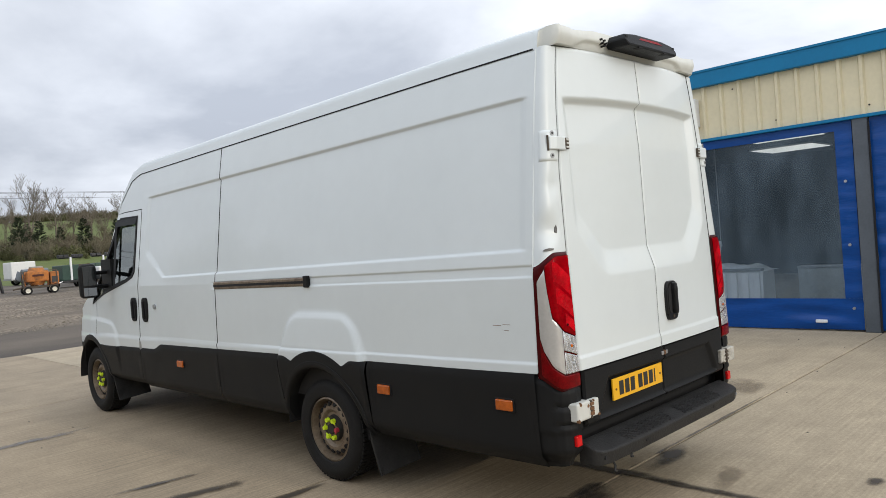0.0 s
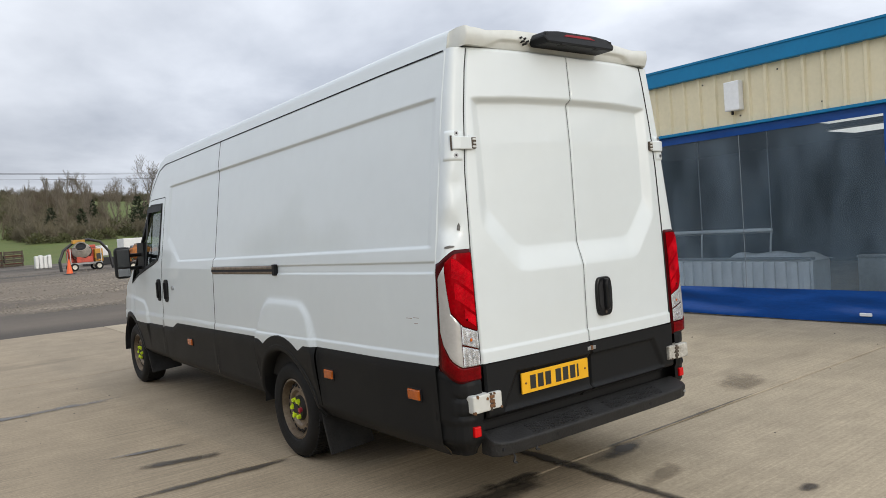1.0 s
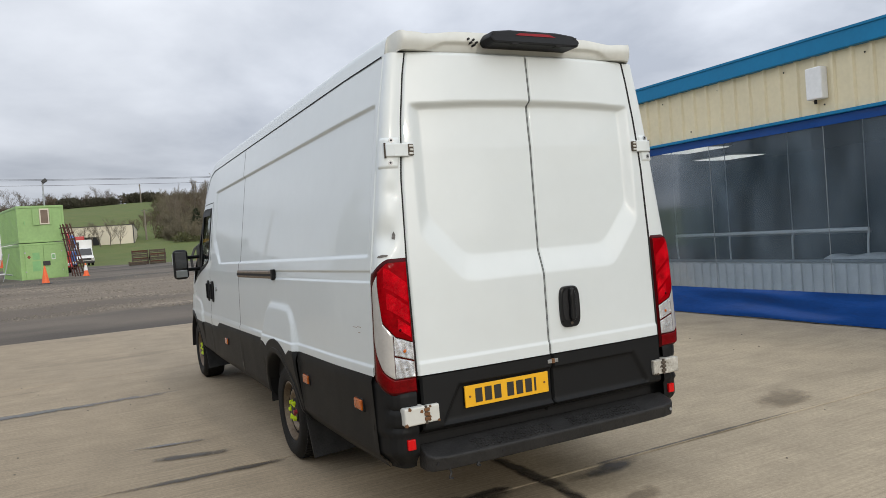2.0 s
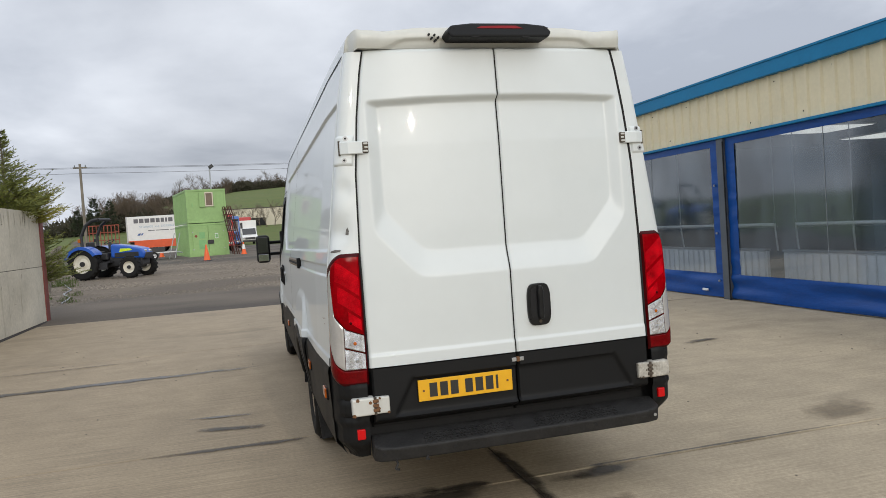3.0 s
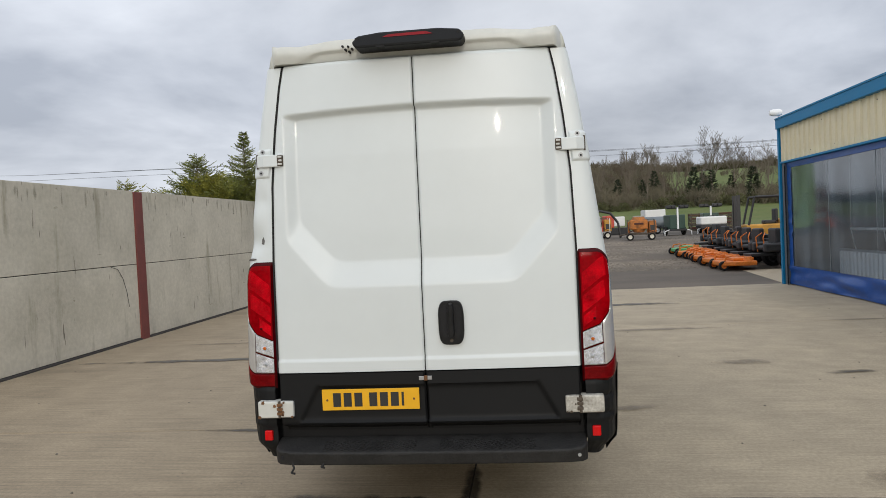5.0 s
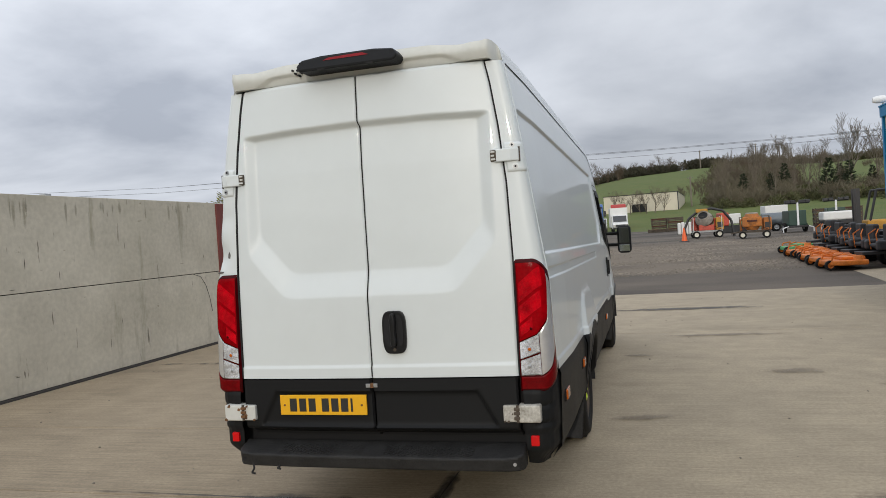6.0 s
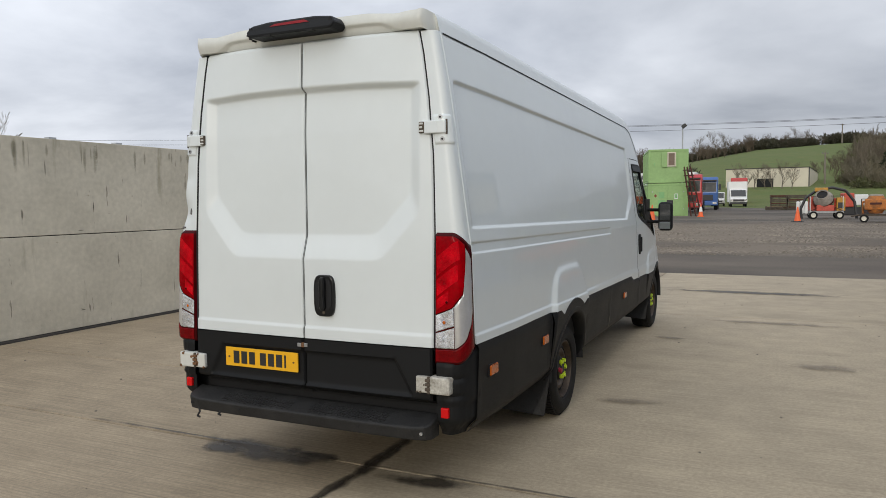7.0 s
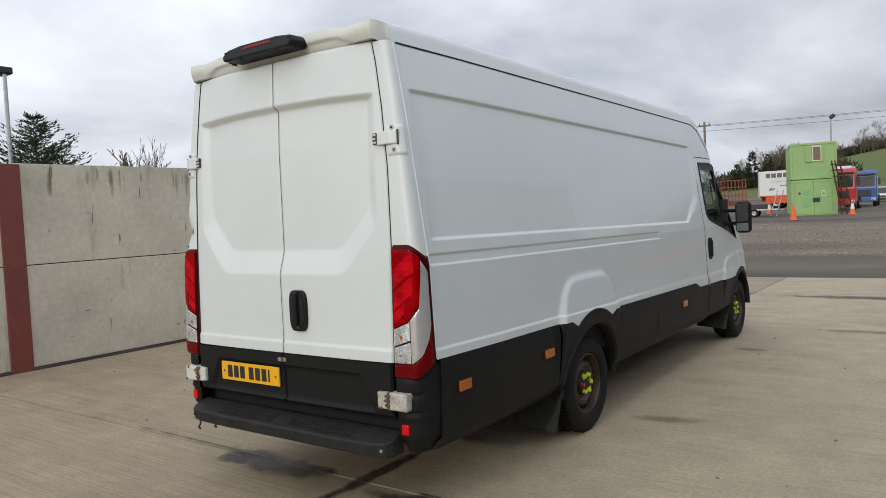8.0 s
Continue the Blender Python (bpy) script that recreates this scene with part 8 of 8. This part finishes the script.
def frond_rows(rng, height, radius, count, low=0.3, shape=0.8, size=0.13):
    """Cypress fronds: limbs that bow upwards, feathered on both sides with flat twigs."""
    rows, limbs = [], []
    up = Vector((0, 0, 1))
    for _ in range(count):
        t = low + (1 - low) * rng.random() ** 1.25
        a = rng.uniform(0, 2 * math.pi)
        reach = radius * ((1 - t) / (1 - low)) ** shape * rng.uniform(0.45, 1.25) + 0.05 * radius
        p = Vector((0, 0, t * height - 0.12 * reach))
        d = Vector((math.cos(a), math.sin(a), rng.uniform(-0.05, 0.55))).normalized()
        side = d.cross(up).normalized()
        bow = rng.uniform(0.02, 0.28)
        limbs.append((p, p + d * reach * 0.6 + up * bow * reach * 0.36, 0.010 * height / 4, 0.004))
        m = max(int(reach / (0.85 * size)), 5)
        for k in range(m):
            u = 0.15 + 0.85 * (k + rng.random() * 0.6) / m
            q = p + d * reach * u + up * bow * reach * u * u
            way = (d + up * 2 * bow * u).normalized()
            for sgn in (-1, 1):
                w = (way * 0.8 + side * sgn * rng.uniform(0.4, 0.9) + up * rng.uniform(-0.15, 0.3)).normalized()
                twig = min(0.34 * reach * (1.05 - u) + 0.05, 0.42)
                n = max(int(twig / (0.75 * size)), 1)
                for j in range(n):
                    g = q + w * twig * j / n
                    e = (w + Vector((rng.uniform(-1, 1), rng.uniform(-1, 1), rng.uniform(-0.4, 0.6))) * 0.28).normalized()
                    rows.append((g, e, size * rng.uniform(0.8, 1.4), size * rng.uniform(0.10, 0.18)))
    return rows, limbs


def from_arrays(v, f):
    s = Shape()
    s.v, s.f = [tuple(p) for p in v.tolist()], [tuple(q) for q in f.tolist()]
    return s


def conifer(x, y, z, height, radius, count, seed, mat, label, size, low=0.08, shape=0.8):
    rng = random.Random(seed)
    t = thing("conifer", label, "tree", at=pose(x, y, z), group="conifers behind the wall")
    rows, limbs = frond_rows(rng, height, radius, count, low, shape, size)
    part("trunk", Shape().cyl((0, 0, -0.3), (0, 0, height * 0.97), 0.022 * height ** 0.9, 0.008, n=8), BARK, t)
    lv, lf = branch_mesh(limbs)
    part("branchwork", from_arrays(lv, lf), BARK, t)
    bv, bf = blades(rows, seed)
    part("crown", from_arrays(bv, bf), mat, t)


def build_plants():
    rng = random.Random(11)
    trees = [branch_mesh(branches(random.Random(20 + i), 10, 0.75, 4, (3, 3, 3, 2), 0.20), 1.0, 0.018) for i in range(4)]
    slim = [branch_mesh(branches(random.Random(40 + i), 10, 0.45, 4, (2, 3, 3, 2), 0.13, up=0.6), 1.0, 0.018) for i in range(3)]
    scrub = []
    for i in range(4):
        r = random.Random(60 + i)
        rows = []
        for _ in range(16):
            a = r.uniform(0, 6.28)
            d = Vector((math.cos(a) * 0.5, math.sin(a) * 0.5, 1)).normalized()
            p = Vector((r.uniform(-1.2, 1.2), r.uniform(-1.2, 1.2), -0.2))
            e = p + d * r.uniform(1.5, 3.6)
            rows.append((p, e, 0.05, 0.03))
            for _ in range(8):
                u = r.uniform(0.25, 1)
                q = p.lerp(e, u)
                w = (d + Vector((r.uniform(-1, 1), r.uniform(-1, 1), r.uniform(-0.2, 0.8)))).normalized()
                g = q + w * r.uniform(0.5, 1.4)
                rows.append((q, g, 0.028, 0.018))
                for _ in range(3):
                    w2 = (w + Vector((r.uniform(-1, 1), r.uniform(-1, 1), r.uniform(-0.3, 0.8)))).normalized()
                    h = q.lerp(g, r.uniform(0.4, 1))
                    rows.append((h, h + w2 * r.uniform(0.3, 0.8), 0.022, 0.014))
        scrub.append(branch_mesh(rows))
    far_con = []
    for i in range(3):
        rows, _ = spray_rows(random.Random(80 + i), 10, 2.8, 150, 0.2, 0.05, 0.8, 0.9)
        far_con.append(blades(rows, i))
    bush = []
    for i in range(3):
        r = random.Random(90 + i)
        rows = []
        for _ in range(260):
            d = Vector((r.gauss(0, 1), r.gauss(0, 1), abs(r.gauss(0, 1)))).normalized()
            p = Vector((d.x * 1.3, d.y * 1.3, d.z * 1.7)) * r.uniform(0.5, 1.0)
            rows.append((p, (d + Vector((r.uniform(-1, 1), r.uniform(-1, 1), r.uniform(-0.5, 1))) * 0.9).normalized(), r.uniform(0.3, 0.7), r.uniform(0.05, 0.12)))
        bush.append(blades(rows, i))

    def wood_edge(y):
        return 9.5 + (y - 105) * 0.10

    def turned(kinds, x, y, a, b):
        return (rng.randrange(kinds), x, y, rng.uniform(a, b), rng.uniform(0, 6.28))
    place = []
    for _ in range(170):                                   # belt along the hill's foot
        place.append(turned(4, 10 + rng.random() * 85, rng.uniform(103, 120), 0.4, 0.85))
    for _ in range(150):                                   # spur that climbs to the crest
        y = rng.uniform(120, 250)
        place.append(turned(4, wood_edge(y) + rng.random() ** 1.1 * (11 + 0.03 * y), y, 0.5, 1.0))
    for _ in range(45):                                    # lone clumps on the slope
        y = rng.uniform(130, 240)
        place.append(turned(4, y * 0.22 + rng.random() * 50, y, 0.4, 0.8))
    for _ in range(110):
        place.append(turned(4, rng.uniform(30, 110), rng.uniform(250, 262), 0.6, 1.1))
    merge("scrub_wood", scrub, place, SCRUB, "brown leafless scrub covering the hillside", "scrub")
    place = []
    for _ in range(200):
        place.append(turned(3, 10 + rng.random() * 85, rng.uniform(101, 120), 0.4, 1.0))
    for _ in range(170):
        y = rng.uniform(118, 245)
        place.append(turned(3, wood_edge(y) - 1 + rng.random() * (13 + 0.03 * y), y, 0.5, 1.1))
    for _ in range(170):
        place.append(turned(3, rng.uniform(26, 115), rng.uniform(250, 262), 0.6, 1.3))
    merge("undergrowth", bush, place, BRAMBLE, "olive-brown brambles and undergrowth on the hill", "undergrowth")
    place = []
    for _ in range(30):
        place.append(turned(3, 12 + rng.random() * 75, rng.uniform(106, 130), 0.6, 0.95))
    for _ in range(18):
        y = rng.uniform(130, 240)
        place.append(turned(3, wood_edge(y) + 2 + rng.random() * 18, y, 0.65, 0.95))
    merge("slim_trees", slim, place, BARK, "slim bare trees standing in the scrub", "trees")
    place = [(rng.randrange(4), x, y, s, rng.uniform(0, 6.28)) for x, y, s in
             ((39, 150, 1.5), (43.5, 151, 1.25), (47, 152, 1.0), (52, 156, 1.05), (57, 150, 1.1), (30, 190, 0.9), (40.5, 235, 1.1), (43, 236, 0.9), (7.2, 262, 0.75), (4, 262, 0.6), (-14, 255, 0.9), (-18, 258, 1.0), (-23, 250, 0.9), (62, 160, 0.9), (68, 165, 0.9), (22, 215, 0.6), (54, 240, 0.9), (61, 246, 1.0), (70, 250, 0.9))]
    for x, y, s in ((-3.1, 106, 0.42), (-1.0, 105, 0.38), (1.3, 104.5, 0.40), (2.5, 105, 0.46), (3.7, 105, 0.40), (-2.0, 106, 0.34), (0.4, 106, 0.34)):
        place.append((rng.randrange(4), x, y, s, rng.uniform(0, 6.28)))
    clump = []
    for _ in range(46):                                    # clump behind the trailer and cabins
        clump.append(turned(4, rng.gauss(-21, 4.0), rng.uniform(120, 140), 0.45, 0.72))
    for _ in range(16):
        clump.append(turned(4, rng.uniform(-52, -36), rng.uniform(140, 160), 0.3, 0.5))
    for _ in range(60):
        clump.append(turned(4, rng.uniform(-45, 14), 258 + rng.uniform(-4, 6), 0.3, 0.6))
    for _ in range(46):
        y = rng.uniform(125, 245)
        clump.append(turned(4, wood_edge(y) + 2 + rng.random() * 18, y, 0.3, 0.55))
    for _ in range(40):
        clump.append(turned(4, rng.uniform(12, 95), rng.uniform(106, 122), 0.25, 0.5))
    r2 = random.Random(77)
    for _ in range(34):                                    # wood that runs down from the crest
        f = r2.random()
        clump.append((r2.randrange(4), -22 + 19 * f, 252 - 45 * r2.random() * (1 - f), r2.uniform(0.35, 0.62), r2.uniform(0, 6.28)))
    for _ in range(26):                                    # thin edge of the spur
        y = r2.uniform(118, 190)
        clump.append((r2.randrange(4), wood_edge(y) - 5.5 * r2.random() ** 1.6, y, r2.uniform(0.16, 0.34), r2.uniform(0, 6.28)))
    merge("brown_wood", trees, clump, TWIG_BROWN, "rounded brown crowns of leafless trees beyond the trailer", "trees")
    merge("bare_trees", trees, place, BARK, "bare winter trees on the hill and field edge", "trees")
    place = [(k % 3, x, y, s, k * 1.3) for k, (x, y, s) in enumerate(((27.5, 115, 0.56), (30.2, 115, 0.50), (36.8, 116, 0.52), (34, 118, 0.4), (41, 114, 0.5), (20, 118, 0.4), (16.5, 122, 0.42), (24, 130, 0.5), (45, 120, 0.55), (49, 124, 0.6), (55, 118, 0.5), (62, 122, 0.6), (31, 124, 0.45)))]
    place += [(0, -23.5, 115, 0.55, 1.0), (1, -21.6, 117, 0.5, 2.0), (2, -26.5, 118, 0.4, 0)]
    merge("far_conifers", far_con, place, NEEDLE_FAR, "dark conifers among the bare trees", "trees")
    place = []
    for _ in range(300):                                   # hedge along the crest and the wood's undergrowth
        x = rng.uniform(-60, 12)
        place.append((rng.randrange(3), x, 258 + 0.06 * x + rng.uniform(-4, 4), rng.uniform(0.7, 1.7), rng.uniform(0, 6.28)))
    for _ in range(70):
        place.append((rng.randrange(3), rng.gauss(22, 3), 262 + rng.uniform(-4, 4), rng.uniform(1.0, 2.0), rng.uniform(0, 6.28)))
    for _ in range(60):
        place.append((rng.randrange(3), rng.gauss(-2, 1.5), 260 + rng.uniform(-4, 4), rng.uniform(1.0, 1.9), rng.uniform(0, 6.28)))
    for _ in range(50):
        place.append((rng.randrange(3), rng.uniform(12, 90), rng.uniform(104, 122), rng.uniform(0.4, 0.9), rng.uniform(0, 6.28)))
    for _ in range(160):
        place.append((rng.randrange(3), rng.uniform(-70, -13), 135 + rng.uniform(-6, 8), rng.uniform(0.5, 1.2), rng.uniform(0, 6.28)))
    for _ in range(60):
        place.append((rng.randrange(3), rng.gauss(-22, 5), 128 + rng.uniform(-6, 6), rng.uniform(1.0, 1.9), rng.uniform(0, 6.28)))
    merge("hedges", bush, place, HEDGE, "dark winter hedges and brambles", "hedge")
    # conifers behind the wall
    conifer(-6.22, 13.45, 0.0, 4.16, 1.20, 260, 1, NEEDLE, "feathery green cypress with a pointed leader behind the wall", 0.068, 0.58, 1.3)
    conifer(-7.42, 13.4, 0.0, 3.68, 1.10, 200, 2, NEEDLE, "olive-green cypress leaning over the wall", 0.068, 0.62, 0.7)
    conifer(-6.90, 13.2, 0.0, 3.10, 0.95, 260, 8, NEEDLE_GOLD, "golden spreading cypress filling the gap over the wall", 0.068, 0.76, 0.4)
    conifer(-6.15, 14.1, 0.0, 2.85, 1.05, 170, 9, NEEDLE_GOLD, "cypress limbs hanging over the wall's end", 0.068, 0.80, 0.3)
    conifer(-6.20, 15.0, 0.0, 2.35, 1.0, 130, 3, NEEDLE, "sparse low cypress at the end of the wall", 0.068, 0.40, 0.4)
    conifer(-8.15, 13.2, 0.0, 2.85, 0.70, 80, 10, NEEDLE_GOLD, "low golden cypress just over the wall", 0.068, 0.76, 0.4)
    conifer(-9.1, 13.0, 0.0, 3.10, 0.75, 50, 4, NEEDLE_GOLD, "small cypress top above the wall", 0.068, 0.7, 0.5)
    conifer(-19.2, 7.7, 0.0, 5.15, 2.5, 330, 5, NEEDLE_BLUE, "dark green spruce behind the wall", 0.15, 0.35, 0.8)
    conifer(-21.5, 7.0, 0.0, 4.3, 2.2, 220, 6, NEEDLE_BLUE, "dark green spruce beside another behind the wall", 0.15, 0.35, 0.8)
    bare = thing("bare_tree", "small leafless tree with a rounded crown behind the wall", "tree", at=pose(-45, 26.5, 0))
    bv, bf = branch_mesh(branches(random.Random(5), 9.0, 0.42, 4, (3, 3, 3, 2), 0.10), 1.0, 0.014)
    part("branchwork", from_arrays(bv, bf), BARK, bare)
    one = thing("bare_tree", "small round-headed bare tree beyond the wall", "tree", at=pose(-30.8, 17.9, 0))
    tv, tf = branch_mesh(branches(random.Random(77), 6.2, 0.7, 4, (3, 3, 3, 2), 0.12), 1.0, 0.03)
    part("branchwork", from_arrays(tv, tf), BARK, one)
    # rough grass tufts along the fence and wall end
    tuft = []
    for i in range(3):
        r = random.Random(i)
        rows = [(Vector((r.uniform(-0.25, 0.25), r.uniform(-0.25, 0.25), -0.02)), Vector((r.uniform(-0.6, 0.6), r.uniform(-0.6, 0.6), 1)).normalized(), r.uniform(0.12, 0.35), 0.012) for _ in range(40)]
        tuft.append(blades(rows, i))
    place = []
    for _ in range(110):
        f = rng.random()
        place.append((rng.randrange(3), -6.5 - 5.4 * f + rng.gauss(-0.1, 0.5), 17.3 + 26 * f, rng.uniform(0.3, 0.75), rng.uniform(0, 6.28)))
    merge("grass_tufts", tuft, place, FIELD_GRASS, "rough grass tufts along the fence", "grass")


build_plants()
